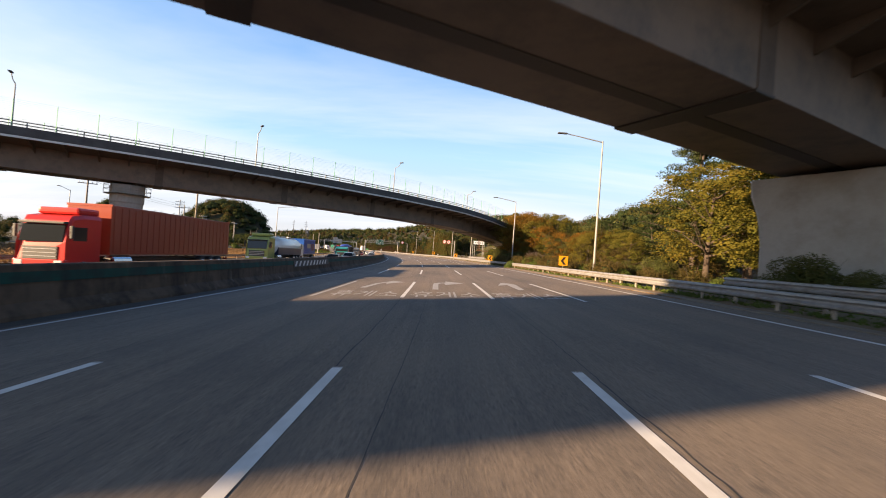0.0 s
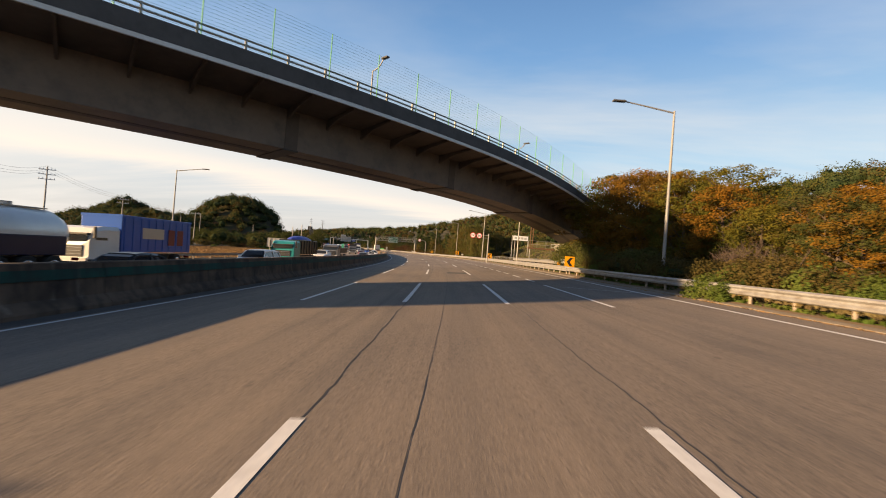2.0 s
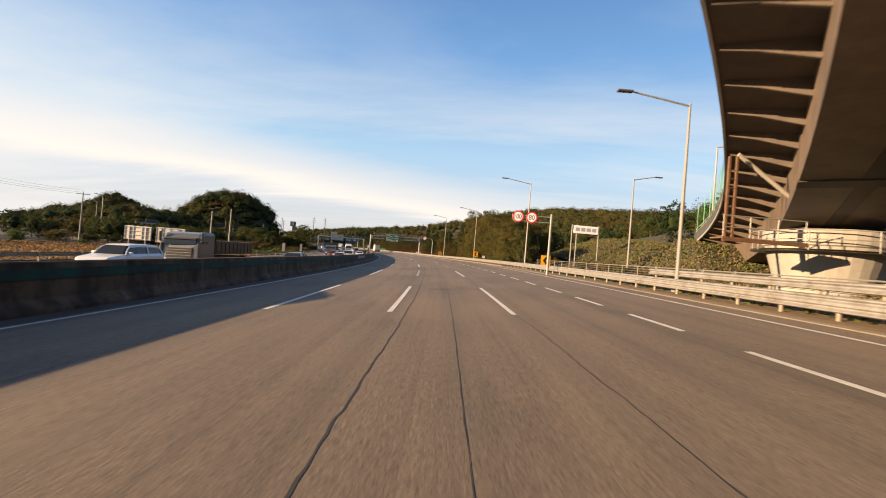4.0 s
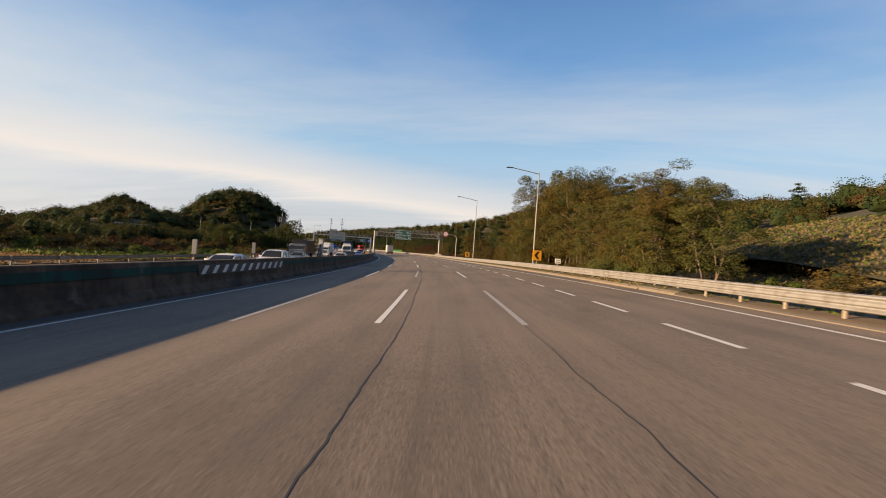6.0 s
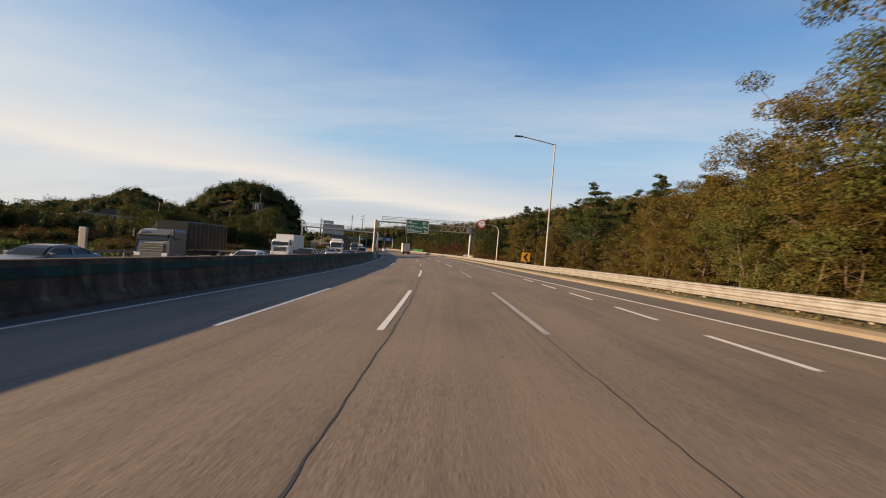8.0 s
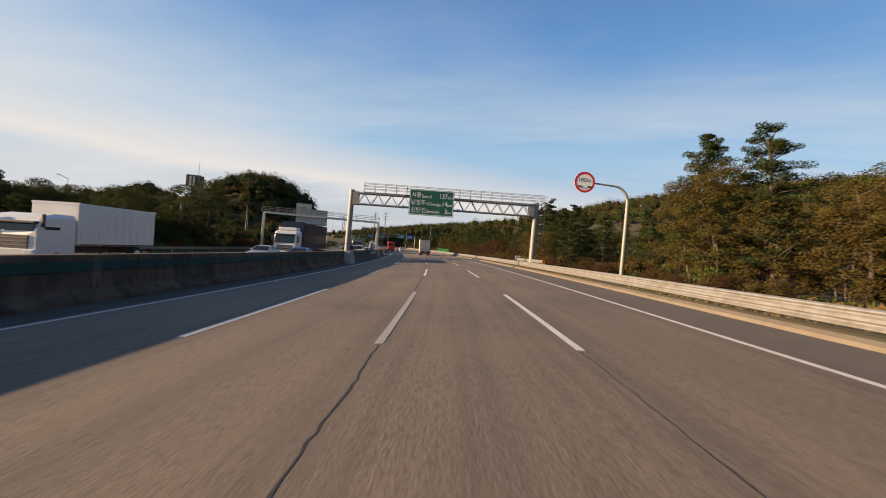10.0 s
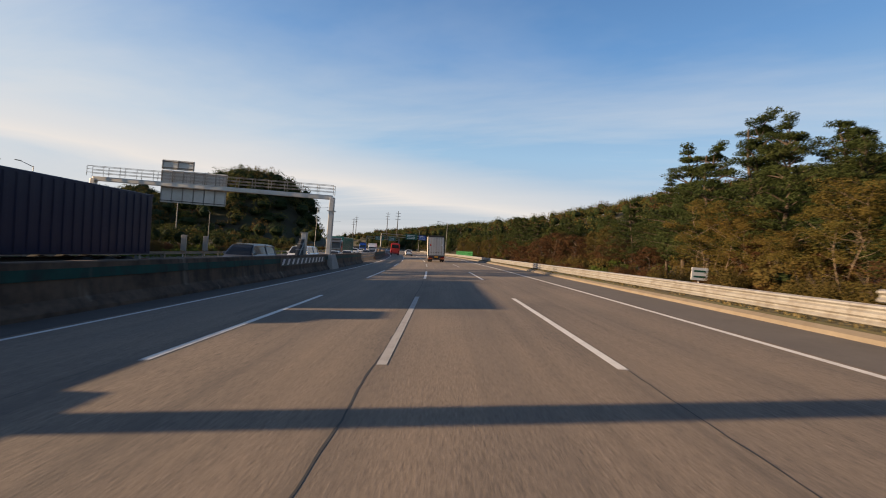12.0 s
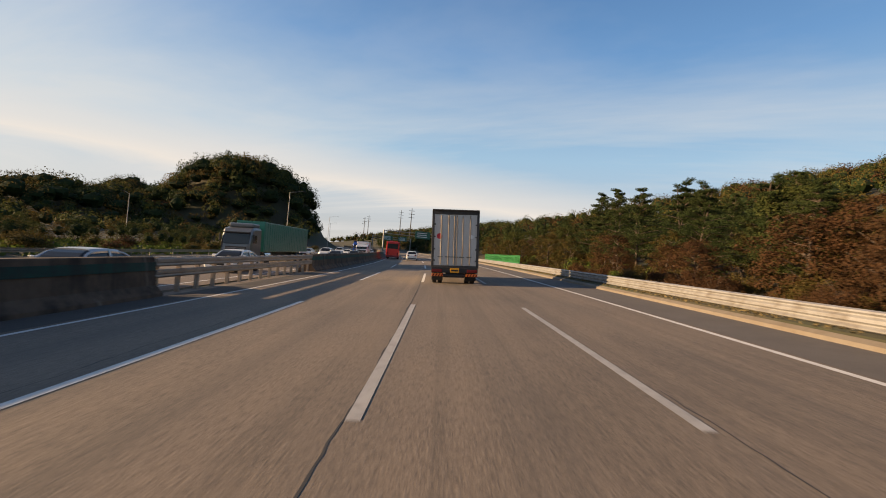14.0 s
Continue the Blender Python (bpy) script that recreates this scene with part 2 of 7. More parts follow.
def asphalt_material():
    """Worn pavement: coarse grain, streaks drawn out along the lanes, wheel paths and stains. UV holds metres across and along."""
    m = bpy.data.materials.new("asphalt")
    m.use_nodes = True
    nodes, links = m.node_tree.nodes, m.node_tree.links
    bsdf = nodes["Principled BSDF"]
    tex = nodes.new("ShaderNodeTexCoord")

    def tex_noise(scale, detail, across=1.0, along=1.0, rough_=0.6):
        mp = nodes.new("ShaderNodeMapping")
        mp.inputs["Scale"].default_value = (across, along, 1)
        links.new(tex.outputs["UV"], mp.inputs["Vector"])
        n = nodes.new("ShaderNodeTexNoise")
        n.inputs["Scale"].default_value, n.inputs["Detail"].default_value, n.inputs["Roughness"].default_value = scale, detail, rough_
        links.new(mp.outputs[0], n.inputs["Vector"])
        return n.outputs["Fac"]

    def mixc(a, b, f, kind="MIX"):
        n = nodes.new("ShaderNodeMix")
        n.data_type, n.blend_type = "RGBA", kind
        for key, value in (("A", a), ("B", b), ("Factor", f)):
            if hasattr(value, "is_linked"):
                links.new(value, n.inputs[key])
            else:
                n.inputs[key].default_value = value
        return n.outputs["Result"]

    def span(v, lo, hi, to=1.0, base=0.0):
        n = nodes.new("ShaderNodeMapRange")
        n.inputs["From Min"].default_value, n.inputs["From Max"].default_value, n.inputs["To Min"].default_value, n.inputs["To Max"].default_value = lo, hi, base, to
        links.new(v, n.inputs["Value"])
        return n.outputs[0]

    grain = tex_noise(30.0, 3.0, rough_=0.7)
    col = mixc((0.021, 0.017, 0.015, 1), (0.332, 0.267, 0.207, 1), span(grain, 0.22, 0.78))
    chips = tex_noise(9.0, 4.0, 1.6, 0.7, 0.7)
    col = mixc(col, (0.237, 0.191, 0.149, 1), span(chips, 0.52, 0.66, 0.55))
    col = mixc(col, (0.067, 0.060, 0.054, 1), span(chips, 0.47, 0.34, 0.5))
    streak = tex_noise(1.0, 6.0, 3.4, 0.05, 0.7)
    col = mixc(col, (0.075, 0.066, 0.057, 1), span(streak, 0.46, 0.70, 0.45))
    blot = tex_noise(0.3, 6.0, 1.0, 0.4, 0.65)
    col = mixc(col, (0.241, 0.188, 0.138, 1), span(blot, 0.47, 0.66, 0.45))
    col = mixc(col, (0.075, 0.066, 0.059, 1), span(blot, 0.46, 0.32, 0.45))
    # wheel paths: a faint band on either side of each lane's middle
    part_uv = nodes.new("ShaderNodeSeparateXYZ")
    links.new(tex.outputs["UV"], part_uv.inputs[0])
    turns = nodes.new("ShaderNodeMath")
    turns.operation, turns.inputs[1].default_value = "MULTIPLY", 4 * math.pi / LANE
    links.new(part_uv.outputs["X"], turns.inputs[0])
    wave = nodes.new("ShaderNodeMath")
    wave.operation = "COSINE"
    links.new(turns.outputs[0], wave.inputs[0])
    col = mixc(col, (0.099, 0.088, 0.079, 1), span(wave.outputs[0], -0.2, 1.0, 0.22))
    drip = tex_noise(3.1, 2.0, 1.0, 0.6)
    col = mixc(col, (0.055, 0.051, 0.047, 1), span(drip, 0.70, 0.78, 0.5))
    links.new(col, bsdf.inputs["Base Color"])
    bsdf.inputs["Roughness"].default_value, bsdf.inputs["Specular IOR Level"].default_value = 0.88, 0.3
    relief = nodes.new("ShaderNodeBump")
    relief.inputs["Strength"].default_value, relief.inputs["Distance"].default_value = 0.55, 0.012
    links.new(grain, relief.inputs["Height"])
    links.new(relief.outputs[0], bsdf.inputs["Normal"])
    return m


M = dict(
    asphalt=asphalt_material(),
    asphalt_patch=material("asphalt_patch", (0.046, 0.044, 0.043), 0.9, vary=0.15, grain=30.0, coarse=0.5, bump=0.5),
    paint_white=material("road_paint", (0.64, 0.63, 0.60), 0.7, vary=0.14, grain=14.0, coarse=1.4, bump=0.2, dirt=(0.36, 0.34, 0.31), dirt_amount=0.45),
    paint_worn=material("worn_paint", (0.36, 0.35, 0.335), 0.75, vary=0.2, grain=9.0, coarse=1.8, bump=0.2, dirt=(0.24, 0.23, 0.215), dirt_amount=0.8),
    crack=material("joint_seal", (0.035, 0.034, 0.034), 0.8, vary=0.3, grain=12.0, coarse=1.5, bump=0.2),
    concrete=material("concrete", (0.32, 0.30, 0.27), 0.85, vary=0.14, grain=6.0, coarse=0.3, bump=0.3, dirt=(0.19, 0.165, 0.14), dirt_amount=0.6),
    barrier=streaked(material("barrier_concrete", (0.125, 0.088, 0.062), 0.9, vary=0.25, grain=4.0, coarse=0.35, bump=0.35, dirt=(0.024, 0.02, 0.018), dirt_amount=0.85, spec=0.2), (0.20, 0.17, 0.135), (0.022, 0.019, 0.017)),
    barrier_green=streaked(material("barrier_green", (0.008, 0.062, 0.050), 0.7, vary=0.3, grain=5.0, coarse=0.5, bump=0.15, dirt=(0.02, 0.018, 0.017), dirt_amount=0.8, spec=0.2), (0.10, 0.11, 0.095), (0.014, 0.018, 0.016)),
    kerb=material("gutter_concrete", (0.172, 0.144, 0.110), 0.9, vary=0.22, grain=5.0, coarse=0.6, bump=0.35, dirt=(0.13, 0.10, 0.068), dirt_amount=0.8),
    zinc=material("galvanised_steel", (0.48, 0.47, 0.445), 0.5, 0.55, vary=0.1, grain=9.0, coarse=0.5, bump=0.05, dirt=(0.36, 0.33, 0.29), dirt_amount=0.5),
    zinc_paint=material("pale_painted_steel", (0.225, 0.222, 0.212), 0.5, 0.15, vary=0.12, grain=6.0, coarse=0.5, bump=0.03, dirt=(0.25, 0.235, 0.21), dirt_amount=0.55),
    girder=material("girder_paint", (0.155, 0.114, 0.084), 0.6, 0.1, vary=0.2, grain=3.0, coarse=0.3, bump=0.06, dirt=(0.065, 0.055, 0.048), dirt_amount=0.8),
    splice=material("splice_plate", (0.045, 0.038, 0.033), 0.6, 0.3, vary=0.3, grain=14.0, coarse=0.5, bump=0.3),
    rust_steel=material("rusty_steel", (0.16, 0.085, 0.05), 0.8, 0.2, vary=0.3, grain=6.0, coarse=0.8, bump=0.15, dirt=(0.07, 0.04, 0.028), dirt_amount=0.6),
    # darker version of the girder brown, for deck slab, brackets and web splices
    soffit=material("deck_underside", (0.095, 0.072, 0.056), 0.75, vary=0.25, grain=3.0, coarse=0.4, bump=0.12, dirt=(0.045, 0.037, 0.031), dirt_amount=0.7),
    # base grey darkened to carry the parapet's shade; the blotches are weathering
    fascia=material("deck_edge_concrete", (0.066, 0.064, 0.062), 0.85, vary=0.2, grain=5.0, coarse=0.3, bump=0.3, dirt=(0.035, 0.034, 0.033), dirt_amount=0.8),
    mesh_green=material("green_fence_wire", (0.15, 0.42, 0.20), 0.5, 0.2, vary=0.1, bump=0.0),
    rail_dull=material("weathered_steel_rail", (0.30, 0.25, 0.20), 0.6, 0.3, vary=0.2, grain=7.0, coarse=0.6, bump=0.1, dirt=(0.15, 0.10, 0.07), dirt_amount=0.6),
    rail_zinc=material("guard_rail_zinc", (0.29, 0.285, 0.275), 0.5, 0.3, vary=0.2, grain=11.0, coarse=1.1, bump=0.12, dirt=(0.145, 0.118, 0.092), dirt_amount=0.75),
    mesh_bright=material("bright_green_panel", (0.022, 0.17, 0.04), 0.45, vary=0.08, bump=0.0),
    yellow=material("chevron_yellow", (0.70, 0.31, 0.012), 0.45, vary=0.06, grain=5.0, bump=0.02),
    black=material("black_paint", (0.012, 0.012, 0.013), 0.5, vary=0.15, bump=0.02),
    green_sign=material("sign_green", (0.006, 0.085, 0.055), 0.4, vary=0.08, grain=3.0, bump=0.0),
    blue_sign=material("sign_blue", (0.01, 0.06, 0.30), 0.4, vary=0.08, bump=0.0),
    red_sign=material("sign_red", (0.55, 0.02, 0.03), 0.4, vary=0.06, bump=0.0),
    sign_white=material("sign_white", (0.78, 0.79, 0.78), 0.4, vary=0.04, bump=0.0),
    soil=material("verge_soil", (0.050, 0.043, 0.022), 0.95, vary=0.4, grain=3.0, coarse=0.05, bump=0.6, dirt=(0.03, 0.042, 0.014), dirt_amount=0.85),
    field=material("dry_field", (0.150, 0.098, 0.050), 0.95, vary=0.3, grain=2.2, coarse=0.12, bump=0.5, dirt=(0.085, 0.072, 0.032), dirt_amount=0.6),
    dry_grass=leaf_material("dry_grass", ((0.085, 0.070, 0.026), (0.175, 0.108, 0.050), (0.235, 0.142, 0.068), (0.215, 0.155, 0.080)), 0.25),
    straw_grass=leaf_material("straw_grass", ((0.055, 0.066, 0.020), (0.110, 0.094, 0.040), (0.165, 0.125, 0.060), (0.185, 0.155, 0.078)), 0.25),
    weeds=leaf_material("green_weeds", ((0.030, 0.062, 0.012), (0.058, 0.094, 0.018), (0.092, 0.118, 0.026), (0.135, 0.118, 0.040)), 0.3),
    leaf_green=leaf_material("leaf_green", ((0.018, 0.030, 0.009), (0.036, 0.048, 0.012), (0.060, 0.066, 0.018), (0.10, 0.086, 0.026))),
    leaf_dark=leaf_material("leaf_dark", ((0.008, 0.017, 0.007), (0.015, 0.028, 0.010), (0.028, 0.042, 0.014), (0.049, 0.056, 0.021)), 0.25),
    leaf_gold=leaf_material("leaf_gold", ((0.034, 0.046, 0.010), (0.070, 0.076, 0.013), (0.118, 0.100, 0.016), (0.185, 0.118, 0.019))),
    leaf_brown=leaf_material("leaf_brown", ((0.028, 0.031, 0.010), (0.060, 0.052, 0.015), (0.088, 0.063, 0.020), (0.105, 0.062, 0.022))),
    leaf_olive=leaf_material("leaf_olive", ((0.028, 0.042, 0.013), (0.056, 0.070, 0.020), (0.088, 0.088, 0.025), (0.118, 0.088, 0.028))),
    leaf_tan=leaf_material("leaf_tan", ((0.042, 0.042, 0.012), (0.074, 0.067, 0.018), (0.106, 0.079, 0.022), (0.130, 0.076, 0.023))),
    leaf_rust=leaf_material("leaf_rust", ((0.034, 0.026, 0.013), (0.058, 0.033, 0.016), (0.074, 0.036, 0.017), (0.056, 0.042, 0.016))),
    needle=leaf_material("pine_needles", ((0.013, 0.023, 0.009), (0.025, 0.040, 0.013), (0.043, 0.056, 0.018), (0.072, 0.072, 0.025)), 0.2),
    leaf_orange=leaf_material("leaf_orange", ((0.038, 0.038, 0.010), (0.090, 0.062, 0.012), (0.165, 0.086, 0.013), (0.265, 0.11, 0.015))),
    twig=material("bare_twigs", (0.085, 0.058, 0.046), 0.9, vary=0.3, grain=7.0, coarse=1.0, bump=0.3),
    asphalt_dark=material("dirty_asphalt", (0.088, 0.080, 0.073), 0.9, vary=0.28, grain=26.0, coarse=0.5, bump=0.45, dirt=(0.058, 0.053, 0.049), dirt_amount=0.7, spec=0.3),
    shoulder=material("shoulder_asphalt", (0.128, 0.114, 0.102), 0.9, vary=0.22, grain=26.0, coarse=0.5, bump=0.45, dirt=(0.092, 0.083, 0.075), dirt_amount=0.6, spec=0.3),
    bark=material("bark", (0.072, 0.052, 0.038), 0.9, vary=0.35, grain=7.0, coarse=1.0, bump=0.6),
    bark_pale=material("pale_bark", (0.15, 0.11, 0.08), 0.9, vary=0.3, grain=7.0, coarse=1.0, bump=0.5),
    tyre=material("tyre_rubber", (0.018, 0.018, 0.018), 0.85, vary=0.2, bump=0.15),
    glass=glass_material("car_glass"),
)


# ---- making meshes ----
def mesh_ob(name, verts, faces, mat, parent=None, label="", smooth=False):
    me = bpy.data.meshes.new(name)
    me.from_pydata([tuple(v) for v in verts], [], faces)
    me.materials.append(mat)
    if smooth:
        me.polygons.foreach_set("use_smooth", [True] * len(me.polygons))
    ob = new(name, me)
    if parent is not None:
        ob.parent = parent
    if label:
        ob["label"] = label
    return ob


def part(name, bm, mat, parent=None, label="", smooth=False):
    """Links a bmesh as one mesh object."""
    me = bpy.data.meshes.new(name)
    bm.normal_update()
    bm.to_mesh(me)
    bm.free()
    me.materials.append(mat)
    if smooth:
        me.polygons.foreach_set("use_smooth", [True] * len(me.polygons))
    ob = new(name, me)
    if parent is not None:
        ob.parent = parent
    if label:
        ob["label"] = label
    return ob


def thing(name, m, label, category, group="", kind=""):
    ob = new(name)
    ob.empty_display_size = 0.3
    ob.matrix_world = m
    return tagged(ob, label, category, group, kind)


def box(bm, x0, y0, z0, x1, y1, z1, bevel=0.0):
    made = bmesh.ops.create_cube(bm, size=1.0, matrix=Matrix.LocRotScale(((x0 + x1) / 2, (y0 + y1) / 2, (z0 + z1) / 2), None, (x1 - x0, y1 - y0, z1 - z0)))
    if bevel:
        edges = list({e for v in made["verts"] for e in v.link_edges})
        bmesh.ops.bevel(bm, geom=edges, offset=bevel, segments=2, affect="EDGES", profile=0.6)
    return bm


def boxes(*rows, bevel=0.0):
    bm = bmesh.new()
    for r in rows:
        box(bm, *r, bevel=bevel)
    return bm


def tube(bm, points, radius, sides=10, cap=True):
    """A round bar along the points; radius is one number or one for each point."""
    pts = [Vector(p) for p in points]
    radii = radius if isinstance(radius, (list, tuple)) else [radius] * len(pts)
    rings = []
    for i, p in enumerate(pts):
        d = (pts[min(i + 1, len(pts) - 1)] - pts[max(i - 1, 0)]).normalized()
        side = d.cross(Vector((0, 0, 1))) if abs(d.z) < 0.95 else d.cross(Vector((0, 1, 0)))
        side.normalize()
        up = side.cross(d)
        rings.append([bm.verts.new(p + (side * math.cos(k * math.tau / sides) + up * math.sin(k * math.tau / sides)) * radii[i]) for k in range(sides)])
    for a, b in zip(rings, rings[1:]):
        for k in range(sides):
            bm.faces.new((a[k], a[(k + 1) % sides], b[(k + 1) % sides], b[k]))
    if cap:
        bm.faces.new(rings[0][::-1])
        bm.faces.new(rings[-1])
    return bm


def tubes(*rows, sides=10):
    bm = bmesh.new()
    for points, radius in rows:
        tube(bm, points, radius, sides)
    bmesh.ops.recalc_face_normals(bm, faces=bm.faces)
    return bm


def loft(name, sections, mat, parent=None, label="", closed=True, caps=True, smooth=False):
    """One mesh through sections of equally many points."""
    n, verts, faces = len(sections[0]), [], []
    for sec in sections:
        verts += [tuple(p) for p in sec]
    for i in range(len(sections) - 1):
        for k in range(n if closed else n - 1):
            a, b = i * n + k, i * n + (k + 1) % n
            faces.append((a, b, b + n, a + n))
    if caps and closed:
        faces.append(tuple(range(n))[::-1])
        faces.append(tuple(range((len(sections) - 1) * n, len(sections) * n)))
    ob = mesh_ob(name, verts, faces, mat, parent, label, smooth)
    bm = bmesh.new()
    bm.from_mesh(ob.data)
    bmesh.ops.recalc_face_normals(bm, faces=bm.faces)
    bm.to_mesh(ob.data)
    bm.free()
    return ob


def steps(a, b, step):
    n = max(1, int(round(abs(b - a) / step)))
    return [a + (b - a) * i / n for i in range(n + 1)]


def along_road(name, profile, s0, s1, mat, step=4.0, parent=None, label="", closed=True, shift=None):
    """A profile of (o, z above the road's plane) drawn along the road; shift(s) moves it across."""
    secs = []
    for s in steps(s0, s1, step):
        d = shift(s) if shift else 0.0
        secs.append([Vector((*flat(s, o + d), road_z(o + d) + z)) for o, z in profile])
    return loft(name, secs, mat, parent, label, closed)


def strip(name, s0, s1, o_left, o_right, lift, mat, parent=None, label="", step=3.0):
    """A thin sheet of paint on the road; o_left and o_right are numbers or functions of s."""
    lf = o_left if callable(o_left) else (lambda s: o_left)
    rf = o_right if callable(o_right) else (lambda s: o_right)
    verts, faces = [], []
    for s in steps(s0, s1, step):
        verts += [at(s, lf(s), lift), at(s, rf(s), lift)]
    for i in range(len(verts) // 2 - 1):
        faces.append((2 * i, 2 * i + 1, 2 * i + 3, 2 * i + 2))
    return mesh_ob(name, verts, faces, mat, parent, label)


def ease(s, a, b, v0, v1):
    k = min(1.0, max(0.0, (s - a) / (b - a)))
    return v0 + (v1 - v0) * k * k * (3 - 2 * k)


def right_edge(s):
    return ease(s, 172, 250, 8.75, 5.35)


def left_edge(s):
    return ease(s, 185, 265, -8.85, -8.4)


def rail_o(s):
    return ease(s, 172, 256, 10.45, 8.15)

# ---- the land ----
# mounds: s, o, height, spread along, spread across
MOUNDS = ((587, -77, 34.5, 46, 41), (744, -168, 23, 38, 32), (556, -150, 13, 50, 36), (660, -190, 12, 60, 40),
          (480, 210, 45, 150, 125), (330, 150, 18.8, 110, 60), (185, 112, 23, 95, 48), (90, 125, 16, 60, 50), (640, 90, 14, 120, 45), (780, 80, 13, 120, 62), (840, -120, 17, 130, 60),
          (190, 44, 3.6, 26, 15))
NEAR = AX_S[::4]
NEAR_X, NEAR_Y, NEAR_H = AX_X[::4], AX_Y[::4], AX_H[::4]


def road_coords(x, y):
    """s and o of points (arrays)."""
    x, y = np.atleast_1d(x), np.atleast_1d(y)
    s, o = np.empty(len(x)), np.empty(len(x))
    for i in range(0, len(x), 4000):
        dx, dy = x[i:i + 4000, None] - NEAR_X, y[i:i + 4000, None] - NEAR_Y
        j = (dx * dx + dy * dy).argmin(1)
        k = np.arange(len(j))
        dx, dy, h = dx[k, j], dy[k, j], NEAR_H[j]
        s[i:i + 4000] = NEAR[j] - dx * np.sin(h) + dy * np.cos(h)
        o[i:i + 4000] = dx * np.cos(h) + dy * np.sin(h)
    return s, o


MOUND_XY = [flat(a, b) for a, b, *_ in MOUNDS]


def land_z(x, y):
    x, y = np.atleast_1d(np.asarray(x, float)), np.atleast_1d(np.asarray(y, float))
    s, o = road_coords(x, y)
    z = np.where(o > 0, BANK * np.minimum(o, 11.0) + 0.045 * np.clip(o - 12, 0, 30), np.where(o > -10.8, BANK * o, -0.66 + 0.03 * (np.maximum(o, -28.0) + 10.8)))
    z = z - 0.07
    for (ms, mo, h, rs, ro), (mx, my) in zip(MOUNDS, MOUND_XY):
        c = np.interp(ms, AX_S, AX_H)
        dx, dy = x - mx, y - my
        along, across = -dx * np.sin(c) + dy * np.cos(c), dx * np.cos(c) + dy * np.sin(c)
        b = h * np.exp(-((along / rs) ** 2 + (across / ro) ** 2) ** (1.6 if ms == 587 else 1.0))
        z = z + b * np.clip((np.abs(o + 8.5) - 22) / 14, 0, 1)
    return z


def land(s, o):
    """A place on the land at (s, o)."""
    x, y = flat(s, o)
    return Vector((x, y, float(land_z(x, y)[0])))


def spread(a, b, near0, near1, step, grow):
    mid = list(np.arange(near0, near1 + 0.1, step))
    lo, hi, d = [], [], step
    p = near0
    while p > a:
        d *= grow
        p -= d
        lo.append(max(a, p))
    p, d = near1, step
    while p < b:
        d *= grow
        p += d
        hi.append(min(b, p))
    return np.array(lo[::-1] + mid + hi)


gx, gy = spread(-4000, 4000, -200, 90, 4.0, 1.18), spread(-3500, 4500, -30, 520, 4.0, 1.18)
GX, GY = np.meshgrid(gx, gy)
gz = land_z(GX.ravel(), GY.ravel())
far = np.maximum(0, np.hypot(GX.ravel() + 60, GY.ravel() - 250) - 700)
gz = gz * np.exp(-far / 400)
gv = np.stack([GX.ravel(), GY.ravel(), gz], 1)
w = len(gx)
gf = [(j * w + i, j * w + i + 1, (j + 1) * w + i + 1, (j + 1) * w + i) for j in range(len(gy) - 1) for i in range(w - 1)]
ground = mesh_ob("ground", gv, gf, M["soil"], smooth=True)
tagged(ground, "brown verge soil with patches of green growth", "ground", kind="structure")

# the open field of dry grass beside the opposite carriageway
field_s, field_o = steps(10, 226, 4.0), steps(-55, -29.4, 4.0)
field_v = [land(a, b) + Vector((0, 0, 0.06)) for a in field_s for b in field_o]
field_w = len(field_o)
field = mesh_ob("field", field_v, [(i * field_w + j, (i + 1) * field_w + j, (i + 1) * field_w + j + 1, i * field_w + j + 1) for i in range(len(field_s) - 1) for j in range(field_w - 1)], M["field"], smooth=True)
tagged(field, "open field of reddish-tan dry grass", "field", kind="structure")

# ---- carriageways ----
def road_sheet(name, o0, o1, s0, s1, lanes):
    verts, faces = [], []
    ss = steps(s0, s1, 4.0)
    m = 9
    for s in ss:
        a, b = (o0(s) if callable(o0) else o0), (o1(s) if callable(o1) else o1)
        verts += [at(s, a + (b - a) * k / (m - 1), 0.0) for k in range(m)]
    for i in range(len(ss) - 1):
        for k in range(m - 1):
            p = i * m + k
            faces.append((p, p + 1, p + m + 1, p + m))
    ob = mesh_ob(name, verts, faces, M["asphalt"])
    uv = ob.data.uv_layers.new(name="metres")
    place = []
    for s in ss:
        a, b = (o0(s) if callable(o0) else o0), (o1(s) if callable(o1) else o1)
        place += [(a + (b - a) * k / (m - 1), s) for k in range(m)]
    for loop in ob.data.loops:
        uv.data[loop.index].uv = place[loop.vertex_index]
    return ob


road = road_sheet("road", -10.35, lambda s: rail_o(s) - 0.55, -58, 1100, 5)
tagged(road, "warm grey expressway surface with worn white lane lines", "road", kind="structure")
road_far = road_sheet("road_opposite", -28.0, -10.95, -58, 1100, 4)
tagged(road_far, "grey opposite carriageway beyond the median barrier", "road", kind="structure")

# lines: the solid edges
strip("edge_line", -50, 700, lambda s: left_edge(s) - 0.062, lambda s: left_edge(s) + 0.062, 0.006, M["paint_white"], road, "white left edge line")
strip("edge_line", -50, 700, lambda s: right_edge(s) - 0.08, lambda s: right_edge(s) + 0.08, 0.006, M["paint_white"], road, "white right edge line")
strip("edge_line", -50, 700, -27.2, -27.0, 0.006, M["paint_white"], road_far)
strip("edge_line", -50, 700, -12.0, -11.85, 0.006, M["paint_white"], road_far)
